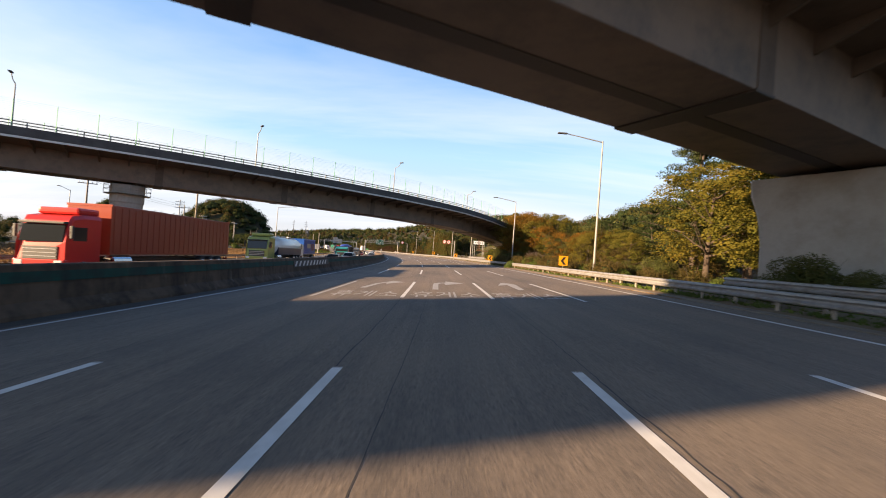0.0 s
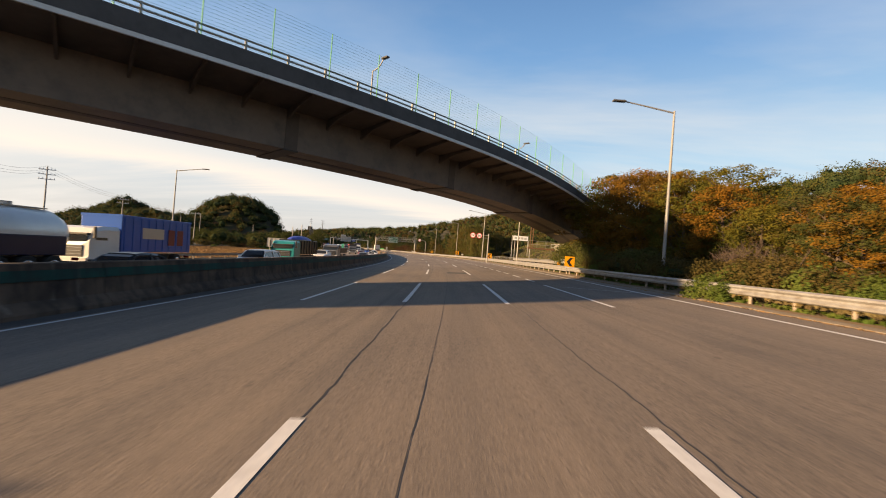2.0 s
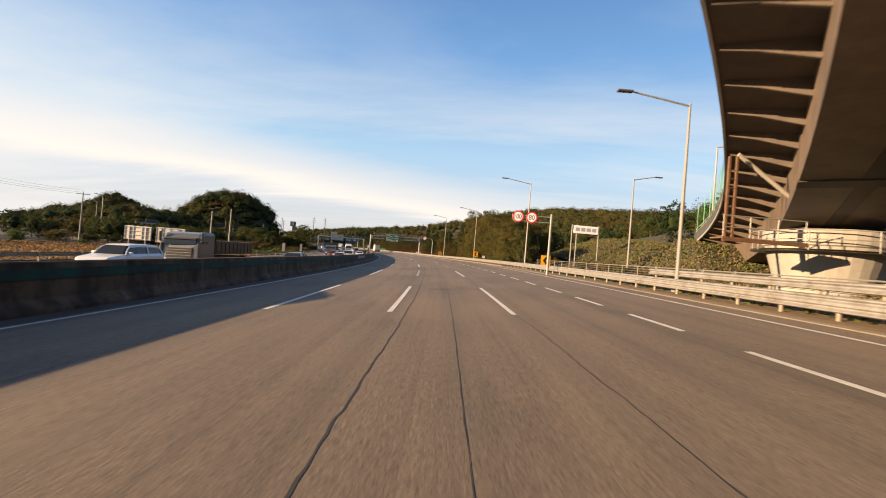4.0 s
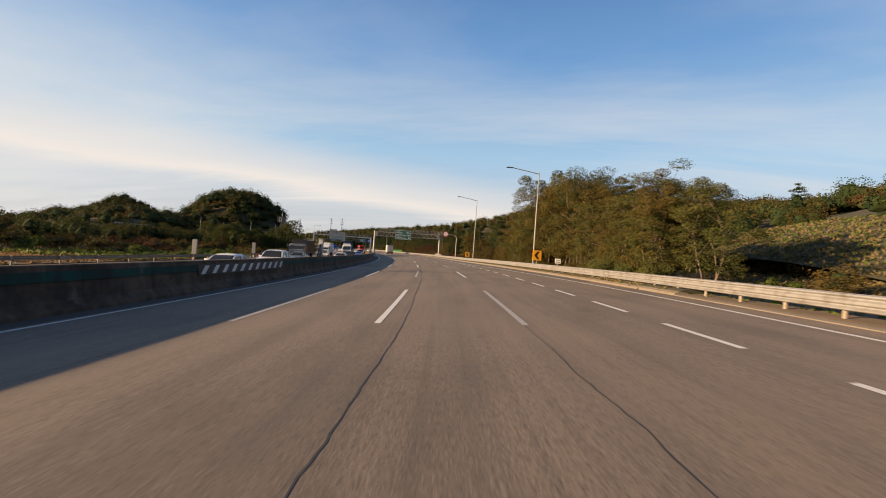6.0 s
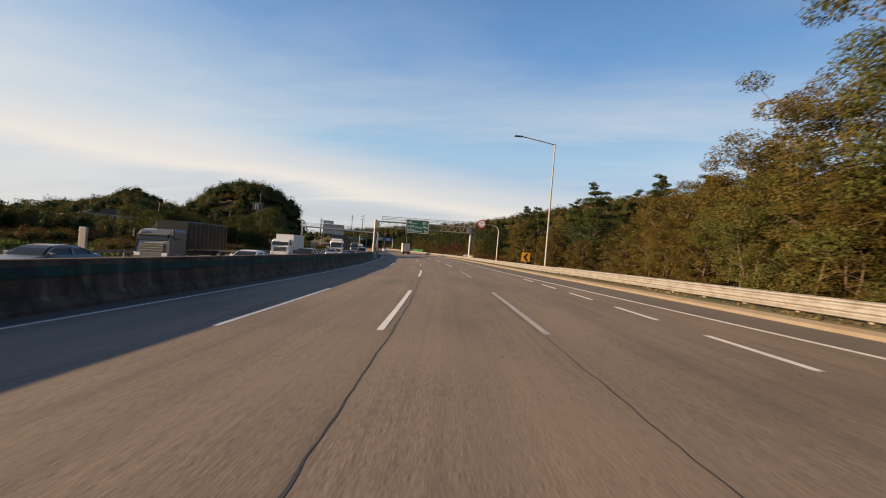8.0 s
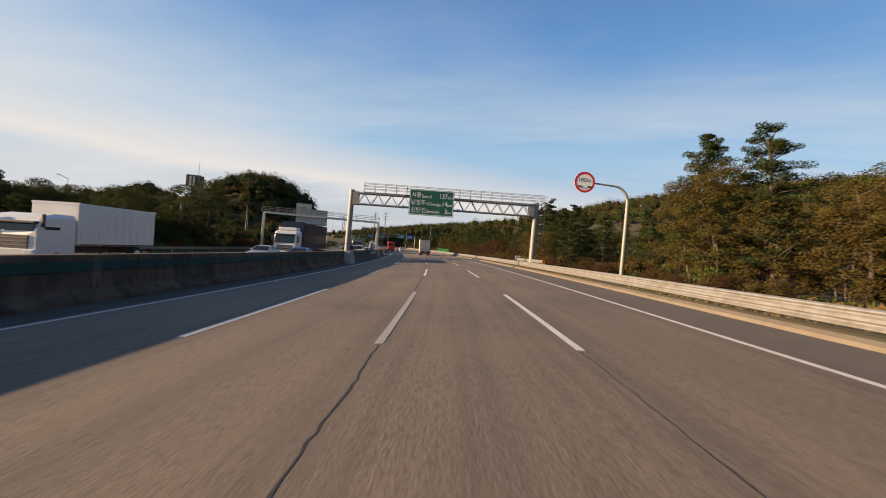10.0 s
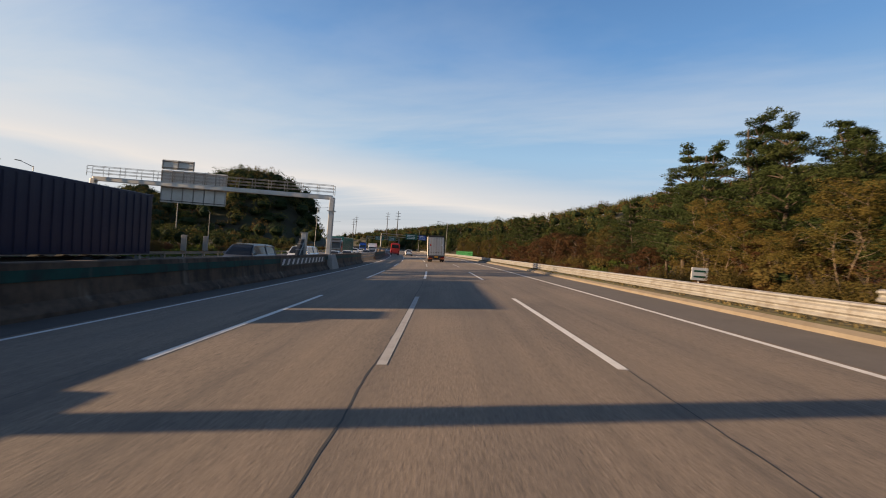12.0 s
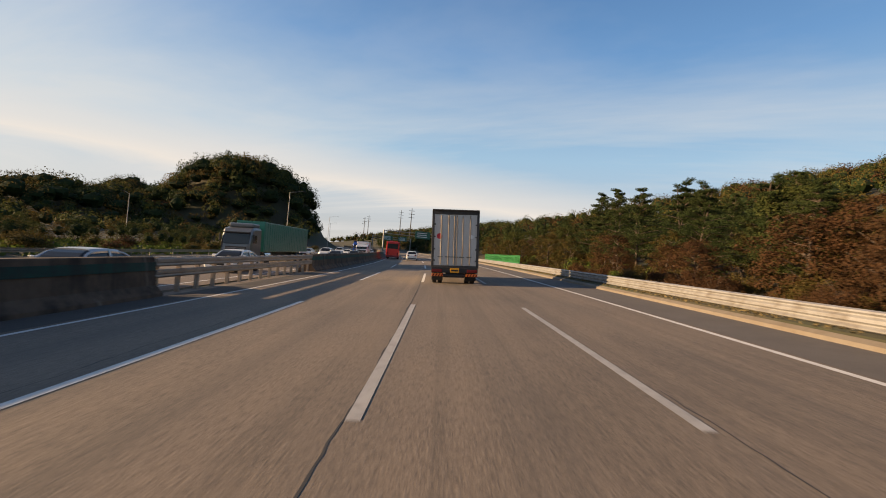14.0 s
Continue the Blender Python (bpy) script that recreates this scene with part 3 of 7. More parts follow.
# dashes, 9.6 m long every 20 m
rng = random.Random(4)
for line in (-1.5, -0.5, 0.5):
    for k in range(-4, 30):
        far_end = 38.26 + 20 * (k - 1)
        o = line * LANE + rng.uniform(-0.02, 0.02)
        wide = 0.076
        worn = "paint_worn" if rng.random() < 0.16 else "paint_white"
        strip("lane_dash", far_end - 9.56, far_end, o - wide, o + wide, 0.006, M[worn], road, step=2.4)
for k in range(-2, 26):
    for o in (-15.9, -19.5, -23.1):
        strip("lane_dash", 30 + 20 * k, 39 + 20 * k, o - 0.07, o + 0.07, 0.006, M["paint_white"], road_far, step=3.0)
# the line of the lane that joins from the service area: long dashes, then short ones
for k in range(-3, 4):
    strip("lane_dash", 28.3 + 20.05 * k, 38.35 + 20.05 * k, 5.14, 5.28, 0.006, M["paint_white"], road, step=2.5)
for k in range(26):
    a = 101.65 + 4.98 * k
    strip("lane_dash", a, a + 2.85, 5.22, 5.38, 0.006, M["paint_white"], road, step=1.4)
for a, b in ((77.6, 80.2), (94.4, 97.3), (118.7, 122.2)):
    strip("gore_stripe", a, b, lambda s, a=a, b=b: 8.5 - (s - a) / (b - a) * 2.6 - 0.05, lambda s, a=a, b=b: 8.5 - (s - a) / (b - a) * 2.6 + 0.12, 0.006, M["paint_worn"], road, step=0.9)

# darker shoulders: along the median all the way, and outside the right edge line once the slip lane ends
strip("shoulder", -50, 700, -9.76, lambda s: left_edge(s) - 0.2 + 0.12 * noise.noise(Vector((s * 0.3, 5, 0))), 0.004, M["asphalt_dark"], road, "darker asphalt shoulder along the median", step=1.5)
strip("shoulder", 186, 700, lambda s: right_edge(s) + 0.16, lambda s: rail_o(s) - 0.6, 0.004, M["shoulder"], road, "darker asphalt shoulder beside the kerb", step=2.0)

# a resurfaced square and the sealed joints and cracks
strip("road_patch", 110.5, 112.66, -0.03, 1.6, 0.004, M["asphalt_patch"], road, "dark resurfaced square", step=1.0)


def wander(seed, base, size):
    mean = base if callable(base) else (lambda s: base)
    return lambda s: mean(s) + size * noise.noise(Vector((s * 0.11, seed, 0))) + 0.4 * size * noise.noise(Vector((s * 0.55, seed, 3))) + 0.25 * size * noise.noise(Vector((s * 2.1, seed, 7))) + 0.28 * size * noise.noise(Vector((s * 5.7, seed, 9)))


def crack(s0, s1, base, size, width, seed):
    c = wander(seed, base, size)
    wd = lambda s: width * (0.45 + 0.8 * abs(noise.noise(Vector((s * 0.9, seed, 11)))) + 0.8 * abs(noise.noise(Vector((s * 4.3, seed, 13)))))
    strip("sealed_crack", s0, s1, lambda s: c(s) - wd(s), lambda s: c(s) + wd(s), 0.003, M["crack"], road, step=0.2)


JOINT_S = (0, 67, 80, 100, 120, 173, 192, 204, 265, 430)
JOINT_O = (-1.75, -1.75, -1.7, -1.52, -1.31, -1.18, -1.4, -1.47, -1.83, -1.85)
crack(20, 430, lambda s: float(np.interp(s, JOINT_S, JOINT_O)), 0.10, 0.017, 1)
crack(20, 150, lambda s: float(np.interp(s, (20, 67, 100, 120, 150), (-0.9, -0.71, -0.23, -0.05, 0.1))), 0.03, 0.007, 2)
crack(28, 330, lambda s: float(np.interp(s, (28, 100, 205, 330), (1.9, 1.9, 1.6, 1.9))), 0.12, 0.010, 3)
crack(28, 340, -5.55, 0.2, 0.009, 4)
for s in (66.0, 101.5, 104.0, 186.0, 239.0):
    verts = []
    for k in range(40):
        o = -5.2 + 10.4 * k / 39
        a = s + 0.2 * o + 0.12 * noise.noise(Vector((o, s, 0)))
        verts += [at(a - 0.014, o, 0.003), at(a + 0.014, o, 0.003)]
    mesh_ob("sealed_crack", verts, [(2 * i, 2 * i + 2, 2 * i + 3, 2 * i + 1) for i in range(39)], M["crack"], road)


# ---- writing and arrows on the road ----
def text_mesh(body, width, height, space=1.0):
    """The letters as flat faces in a box width x height, from its lower left corner."""
    cu = bpy.data.curves.new("letters", "FONT")
    cu.body, cu.fill_mode, cu.space_character = body, "FRONT", space
    cu.resolution_u = 4
    ob = new("letters", cu)
    bpy.context.view_layer.update()
    me = bpy.data.meshes.new_from_object(ob.evaluated_get(bpy.context.evaluated_depsgraph_get()))
    bpy.data.objects.remove(ob)
    v = np.array([tuple(p.co) for p in me.vertices])
    f = [tuple(p.vertices) for p in me.polygons]
    lo, hi = v.min(0), v.max(0)
    v = (v - lo) / np.maximum(hi - lo, 1e-6)
    return v[:, 0] * width, v[:, 1] * height, f


def road_text(body, s0, s1, o0, o1):
    x, y, f = text_mesh(body, 1.0, 1.0)
    mesh_ob("road_writing", [at(s0 + (s1 - s0) * b, o0 + (o1 - o0) * a, 0.007) for a, b in zip(x, y)], f, M["paint_worn"], road, "worn white painted road lettering")


for o0, o1 in ((-4.75, -2.05), (-1.5, 1.45), (1.95, 4.9)):
    road_text("휴게소", 49.0, 51.5, o0, o1)


def road_arrow(s, o, outline):
    mesh_ob("road_arrow", [at(s + a, o + b, 0.007) for a, b in outline], [tuple(range(len(outline)))], M["paint_worn"], road, "worn white painted arrow")


road_arrow(0, 0, ((52.8, -0.64), (56.6, -0.64), (57.35, -0.58), (57.85, -0.3), (58.0, 0.09), (59.2, 0.11), (57.67, 1.15), (56.1, 0.05), (57.45, 0.0), (57.3, -0.2), (56.96, -0.27), (56.4, -0.35), (52.8, -0.35)))
road_arrow(0, 0, ((53.2, -4.2), (56.4, -3.84), (57.46, -3.5), (58.73, -3.14), (58.87, -3.09), (57.73, -2.31), (57.28, -2.75), (56.1, -3.24), (57.2, -3.3), (56.2, -3.6), (53.2, -3.9)))
road_arrow(0, 0, ((58.91, 3.53), (58.3, 3.95), (57.38, 4.15), (53.4, 3.9), (53.4, 3.6), (57.0, 3.6), (56.26, 2.98)))

# ---- median barrier ----
OPEN_0, OPEN_1 = 338.5, 356.5
BARRIER = ((-9.72, 0.0), (-9.74, 0.10), (-9.98, 0.36), (-10.10, 1.22), (-10.13, 1.25), (-10.67, 1.25), (-10.70, 1.22), (-10.82, 0.36), (-11.06, 0.10), (-11.08, 0.0))


def barrier_run(a, b):
    run = thing("median_barrier", Matrix.Identity(4), "dirty brown concrete median barrier with green band", "barrier", "median barriers", "structure")
    for i, s in enumerate(steps(a, b, 12.0)[:-1]):
        n = len(steps(a, b, 12.0)) - 1
        e = s + (b - a) / n
        along_road("barrier_block", BARRIER, s + 0.012, e - 0.012, M["barrier"], 3.0, run)
        along_road("green_band", ((-10.034, 0.82), (-10.070, 1.08), (-10.05, 1.081), (-10.012, 0.822)), s + 0.012, e - 0.012, M["barrier_green"], 3.0, run)
    return run


barrier_run(-58, OPEN_0)
barrier_run(OPEN_1, 700)


def hazard_stripes(s0, s1):
    board = thing("hazard_stripes", Matrix.Identity(4), "slanting white hazard stripes on a black band along the barrier", "road marking", "hazard stripes")
    along_road("black_band", ((-9.992, 0.64), (-10.055, 1.10), (-10.03, 1.101), (-9.965, 0.642)), s0, s1, M["black"], 2.0, board)
    n = int((s1 - s0) / 0.9)
    for k in range(n):
        s = s0 + 0.15 + 0.9 * k
        pts = [(s, 0.70), (s + 0.34, 0.70), (s + 0.74, 1.04), (s + 0.40, 1.04)]
        mesh_ob("white_stripe", [(*flat(a, -9.955 - (z - 0.64) * 0.14), road_z(-10) + z) for a, z in pts], [(0, 1, 2, 3)], M["paint_white"], board)


hazard_stripes(61.2, 71.0)
hazard_stripes(176.0, 186.0)
hazard_stripes(307.4, 317.7)

# steel rails across the gap in the median
gap = thing("median_guard_rail", Matrix.Identity(4), "removable galvanised steel guard rail closing the median gap", "guard rail")
for z0 in (0.56, 0.93):
    along_road("rail", ((-10.05, z0), (-10.0, z0 + 0.05), (-10.03, z0 + 0.11), (-10.0, z0 + 0.15), (-10.0, z0 + 0.24), (-10.05, z0 + 0.28), (-10.12, z0 + 0.28), (-10.12, z0)), OPEN_0, OPEN_1, M["rail_dull"], 3.0, gap)
for s in steps(OPEN_0 + 0.3, OPEN_1 - 0.3, 1.25):
    p = part("post", boxes((-0.07, -0.06, -0.02, 0.07, 0.06, 1.24), bevel=0.01), M["rail_dull"], gap)
    p.matrix_local = stand(s, -10.22, road_z(-10.2))

# ---- the near guard rail, its kerb and gutter ----
W_BEAM = ((0.0, -0.155), (-0.075, -0.12), (-0.085, -0.075), (-0.01, -0.02), (-0.01, 0.02), (-0.085, 0.075), (-0.075, 0.12), (0.0, 0.155), (0.012, 0.15), (-0.062, 0.115), (-0.068, 0.08), (0.006, 0.022), (0.006, -0.022), (-0.068, -0.08), (-0.062, -0.115), (0.012, -0.15))


THRIE_BEAM = ((0.0, -0.235), (-0.07, -0.205), (-0.08, -0.165), (-0.012, -0.115), (-0.012, -0.085), (-0.08, -0.038), (-0.08, 0.038), (-0.012, 0.085), (-0.012, 0.115), (-0.08, 0.165), (-0.07, 0.205), (0.0, 0.235),
              (0.014, 0.23), (-0.056, 0.20), (-0.064, 0.168), (0.004, 0.118), (0.004, 0.082), (-0.064, 0.034), (-0.064, -0.034), (0.004, -0.082), (0.004, -0.118), (-0.064, -0.168), (-0.056, -0.20), (0.014, -0.23))


def guard_rail(s0, s1, shift, heights, label, spacing=2.0, beam=W_BEAM, steel="rail_zinc"):
    run = thing("guard_rail", Matrix.Identity(4), label, "guard rail", "roadside guard rails")
    n = int((s1 - s0) / 4.0)
    for z in heights:
        for i in range(n):
            a, b = s0 + (s1 - s0) * i / n, s0 + (s1 - s0) * (i + 1) / n
            along_road("rail_beam", tuple((o, z + q) for o, q in beam), a, b + 0.12, M[steel], 2.2, run, shift=lambda s, i=i: shift(s) - (0.006 if i % 2 else 0.0))
    me = None
    for s in steps(s0 + 0.4, s1 - 0.4, spacing):
        o = shift(s) + 0.09
        if me is None:
            post = part("rail_post", tubes((((0, 0, -0.3), (0, 0, max(heights) + 0.17)), 0.06)), M["rail_dull"], run)
            me = post.data
        else:
            post = new("rail_post", me)
            post.parent = run
        post.matrix_local = stand(s, o, road_z(o))
    return run


guard_rail(-50, 112, rail_o, (0.545,), "pale galvanised roadside guard rail with round posts", 2.0, tuple((o, z * 1.2) for o, z in W_BEAM))
guard_rail(112, 232, rail_o, (0.54,), "pale galvanised three-ridged roadside guard rail", 2.0, THRIE_BEAM)
guard_rail(232, 480, rail_o, (0.50,), "pale galvanised three-ridged guard rail above the kerb", 2.0, THRIE_BEAM)
guard_rail(5, 49.4, lambda s: rail_o(s) + 0.75, (0.84,), "second higher guard rail protecting the bridge pier", 2.0)
guard_rail(117.6, 140, lambda s: rail_o(s) + 0.75, (0.98,), "second higher guard rail protecting the ramp pier", 2.0)
guard_rail(281, 292, lambda s: rail_o(s) + 0.72, (0.86,), "second higher guard rail protecting the gantry post", 2.0)
KERB = ((-0.62, -0.02), (-0.59, 0.10), (-0.42, 0.175), (-0.02, 0.18), (0.0, -0.05))
LOW_KERB = ((-0.62, -0.02), (-0.60, 0.03), (-0.45, 0.055), (-0.02, 0.06), (0.0, -0.05))
guard_rail(-40, 480, lambda s: -28.5, (0.5,), "dull grey guard rail along the far shoulder", 4.0, W_BEAM, "rail_dull")
tagged(along_road("kerb", LOW_KERB, -55, 177, M["kerb"], 3.0, shift=rail_o), "worn low tan concrete kerb under the guard rail", "kerb", kind="structure")
tagged(along_road("kerb", KERB, 177, 600, M["kerb"], 3.0, shift=rail_o), "sunlit tan concrete kerb under the guard rail", "kerb", kind="structure")

# the earth strip behind the kerb
for top, a_, b_, earth in ((0.08, -55, 177, "field"), (0.25, 177, 600, "soil")):
    verge = along_road("verge_strip", ((-0.40, top - 0.08), (-0.34, top - 0.03), (-0.1, top), (0.3, top), (1.6, 0.13), (1.6, -0.1)), a_, b_, M[earth], 3.0, shift=rail_o)
    tagged(verge, "dry brown earth strip under the guard rail", "verge", kind="structure")
# ---- bridges: a steel box girder with bracketed deck edges ----
def girder_bridge(name, label, centre, u0, u1, bottom, depth=2.3, half=1.9, deck=5.2, joint=12.5, first_joint=0.0, far_deck=None, fence=True, lamps=(), step=2.0):
    """centre(u): x, y and heading at u metres along; bottom(u): height of the girder's underside."""
    bridge = thing(name, Matrix.Identity(4), label, "bridge")

    def place(u, d, z):
        x, y, h = centre(u)
        return Vector((x + math.sin(h) * d, y - math.cos(h) * d, bottom(u) + z))

    us = steps(u0, u1, step)
    run = lambda nm, prof, mat, lab="", a=u0, b=u1, st=step: loft(nm, [[place(u, d, z) for d, z in prof] for u in steps(a, b, st)], mat, bridge, lab)
    slab = depth + 0.55
    left = far_deck or deck
    run("box_girder", ((-half, 0), (half, 0), (half, depth), (-half, depth)), M["girder"], "brown-grey painted steel box girder")
    run("deck_slab", ((-left, slab - 0.22), (-half, depth), (half, depth), (deck, slab - 0.22), (deck, slab), (-left, slab)), M["soffit"], "dark brown deck underside with random stains")
    for side in (-1, 1):
        wide = deck if side > 0 else left
        e = side * wide
        run("edge_strip", ((e, slab - 0.34), (e + side * 0.10, slab - 0.34), (e + side * 0.10, slab - 0.14), (e, slab - 0.14)), M["zinc"], "pale steel drip strip")
        # shade of the parapet's outer face is in its base colour
        run("parapet", ((e - side * 0.28, slab), (e - side * 0.2, slab + 0.72), (e + side * 0.04, slab + 0.72), (e + side * 0.08, slab - 0.12), (e, slab - 0.12)), M["fascia"], "weathered concrete parapet with its shade put into the dark colour")
        for z in (0.95, 1.22):
            run("hand_rail", tuple((e - side * 0.1 + 0.05 * math.cos(k * math.tau / 6), slab + z + 0.05 * math.sin(k * math.tau / 6)) for k in range(6)), M["zinc_paint"])
        posts = None
        for u in steps(u0 + 0.5, u1 - 0.5, 2.0):
            if posts is None:
                ob = part("rail_post", boxes((-0.05, -0.05, 0, 0.05, 0.05, 0.55)), M["zinc_paint"], bridge)
                posts = ob.data
            else:
                ob = new("rail_post", posts)
                ob.parent = bridge
            p = place(u, e - side * 0.1, slab + 0.72)
            ob.matrix_local = Matrix.Translation(p) @ Matrix.Rotation(centre(u)[2], 4, "Z")
        if fence:
            tall = None
            for u in steps(u0 + 1.0, u1 - 1.0, 3.0):
                if tall is None:
                    ob = part("fence_post", tubes((((0, 0, 0), (0, 0, 2.5)), 0.03), sides=6), M["mesh_green"], bridge)
                    tall = ob.data
                else:
                    ob = new("fence_post", tall)
                    ob.parent = bridge
                ob.matrix_local = Matrix.Translation(place(u, e + side * 0.02, slab + 0.7))
            bm = bmesh.new()
            for z in [0.8 + 0.17 * k for k in range(15)]:
                tube(bm, [place(u, e + side * 0.03, slab + z) for u in steps(u0, u1, 4.0)], 0.006, 3, False)
            part("fence_wire", bm, M["mesh_green"], bridge, "thin green fence wires")["kind"] = "stuff"
        # brackets under the overhang
        for u in steps(u0 + 1.2, u1 - 1.2, 2.5):
            prof = ((half, depth - 0.6), (half, depth), (wide - 0.15, slab - 0.26), (wide - 0.15, slab - 0.42), (half + 1.4, depth - 0.12))
            v = [place(u - 0.06, side * d, z) for d, z in prof] + [place(u + 0.06, side * d, z) for d, z in prof]
            n = len(prof)
            f = [tuple(range(n)), tuple(range(2 * n - 1, n - 1, -1))] + [(k, (k + 1) % n, n + (k + 1) % n, n + k) for k in range(n)]
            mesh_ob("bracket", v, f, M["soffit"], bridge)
    run("splice_strip", ((-0.3, -0.02), (0.3, -0.02), (0.3, 0.01), (-0.3, 0.01)), M["splice"], "dark bolted splice plates")
    for u in np.arange(first_joint, u1, joint):
        if u0 + 1 < u < u1 - 1:
            run("splice_strip", ((-half - 0.03, -0.06), (half + 0.03, -0.06), (half + 0.03, 0.02), (-half - 0.03, 0.02)), M["splice"], "", u - 0.45, u + 0.45, 0.45)
            for side in (-1, 1):
                x = side * half
                run("splice_strip", ((x, 0), (x + side * 0.03, 0), (x + side * 0.03, depth - 0.1), (x, depth - 0.1)), M["soffit"], "", u - 0.38, u + 0.38, 0.38)
    for u, side in lamps:
        bm = bmesh.new()
        base = Vector((0, 0, 0))
        tube(bm, [(0, 0, 0), (0, 0, 3.2), (0, 0, 6.2)], [0.09, 0.075, 0.06], 8)
        arc = [(1.5 * math.sin(a) * 0.9, 0, 6.2 + 0.95 * (1 - math.cos(a))) for a in np.linspace(0, 1.35, 6)]
        tube(bm, arc, 0.05, 8)
        lamp = part("bridge_lamp", bm, M["zinc_paint"])
        tagged(lamp, "slender pale street lamp on the bridge parapet", "street lamp", "bridge lamps")
        head = part("lamp_head", boxes((1.2, -0.16, 6.9, 1.95, 0.16, 7.04), bevel=0.04), M["fascia"], lamp, "dark lamp head")
        x, y, h = centre(u)
        lamp.matrix_world = Matrix.Translation(place(u, side * ((deck if side > 0 else left) - 0.2), slab + 0.7)) @ Matrix.Rotation(h + (math.pi / 2 if side > 0 else -math.pi / 2), 4, "Z")
    return bridge, place


B1_DIR = radians(29.6)
b1x, b1y = flat(42.4, 1.33)
def bow_path(x, y, h, k):
    """A circular path: returns place and heading at u metres."""
    def centre(u):
        a = h + k * u
        return x + (math.sin(a) - math.sin(h)) / k, y - (math.cos(a) - math.cos(h)) / k, a
    return centre


over_path = bow_path(b1x, b1y, B1_DIR, 0.0022)
girder_bridge("overhead_bridge", "brown steel box girder bridge crossing above the road", over_path, -75, 62,
              lambda u: 6.5, first_joint=-69.0, joint=12.5, half=2.2, deck=5.65, far_deck=6.0, lamps=())


ramp_a = bow_path(-8.4, 110.6, radians(55), 0.0073)
ramp_b = bow_path(-8.4, 110.6, radians(55), 0.0047)


def ramp_path(u):
    if u <= 0:
        return ramp_a(u)
    if u <= 36:
        return ramp_b(u)
    x, y, h = ramp_b(36)
    return bow_path(x, y, h, 0.0115)(u - 36)


def ramp_bottom(u):
    if u < 0:
        return 7.03 + min(0, u + 10) * 0.004
    return 7.03 - 0.0019 * u * u if u < 31 else 7.03 - 0.0019 * 31 ** 2 - 0.1178 * (u - 31)


girder_bridge("ramp_bridge", "curving brown steel box girder ramp bridge with fence", ramp_path, -150, 57, ramp_bottom, first_joint=-137.5, joint=13.75, half=2.1, deck=5.3, far_deck=4.7, lamps=((-55.2, -1), (-29.5, -1), (-3.8, -1), (21.9, -1), (50.0, -1)))


# ---- piers ----
def round_pier(name, label, x, y, z0, z1, radius, walkway):
    pier = thing(name, Matrix.Translation((x, y, z0)), label, "bridge pier")
    h = z1 - z0
    bm = bmesh.new()
    tube(bm, [(0, 0, -0.5), (0, 0, h * 0.2), (0, 0, h * 0.74), (0, 0, h * 0.76), (0, 0, h)], [radius, radius * 1.02, radius * 1.24, radius * 1.3, radius * 1.3], 32)
    part("column", bm, M["concrete"], pier, smooth=False)
    part("bearing", boxes((-1.5, -0.7, h, -0.8, 0.7, h + 0.22), (0.8, -0.7, h, 1.5, 0.7, h + 0.22), bevel=0.03), M["fascia"], pier)
    if walkway:
        r = radius * 1.3 + 0.55
        bm = bmesh.new()
        ring = [(r * math.cos(a), r * math.sin(a)) for a in np.linspace(0, math.tau, 25)[:-1]]
        bmesh.ops.create_circle(bm, cap_ends=True, radius=r, segments=24, matrix=Matrix.Translation((0, 0, h - 1.1)))
        bmesh.ops.create_circle(bm, cap_ends=True, radius=r, segments=24, matrix=Matrix.Translation((0, 0, h - 1.02)))
        part("walkway_floor", bm, M["zinc"], pier)
        for z in (h - 0.55, h - 0.1):
            part("walkway_rail", tube(bmesh.new(), [(*p, z) for p in ring + ring[:1]], 0.03, 6, False), M["zinc_paint"], pier)
        for p in ring[::3]:
            part("walkway_post", tubes((((*p, h - 1.1), (*p, h - 0.1)), 0.03), sides=6), M["zinc_paint"], pier)
    return pier


for u, r, wk in ((-44, 1.25, True), (-92, 1.25, True), (36.0, 2.15, True)):
    x, y, _ = ramp_path(u)
    z0 = float(land_z(x, y)[0])
    round_pier("bridge_pier", "round grey concrete pier with a steel inspection walkway", x, y, z0, ramp_bottom(u) - 0.22, r, wk)


def wall_pier(u, width, thick, top):
    x, y, _ = over_path(u)
    z0 = float(land_z(x, y)[0])
    pier = thing("bridge_pier", Matrix.Translation((x, y, z0)) @ Matrix.Rotation(B1_DIR + math.pi / 2, 4, "Z"), "broad stained concrete wall pier with flared head", "bridge pier")
    h = top - z0
    secs = []
    for z, wd in ((-0.5, width), (h * 0.45, width), (h * 0.68, width + 0.35), (h * 0.86, width + 1.0), (h, width + 1.15)):
        secs.append([Vector((sx * wd / 2, sy * thick / 2, z)) for sx, sy in ((-0.94, -1), (0.94, -1), (1, -0.8), (1, 0.8), (0.94, 1), (-0.94, 1), (-1, 0.8), (-1, -0.8))])
    loft("column", secs, M["concrete"], pier)
    part("bearing", boxes((-1.6, -0.5, h, -0.9, 0.5, h + 0.2), (0.9, -0.5, h, 1.6, 0.5, h + 0.2), bevel=0.03), M["fascia"], pier)
    part("inspection_ledge", boxes((-width / 2 - 0.5, -thick / 2 - 0.75, h - 1.25, width / 2 + 0.5, -thick / 2, h - 1.17), bevel=0.01), M["zinc"], pier, "steel inspection ledge")


wall_pier(17.0, 5.0, 2.4, 6.28)
wall_pier(-30.5, 5.0, 2.4, 6.28)

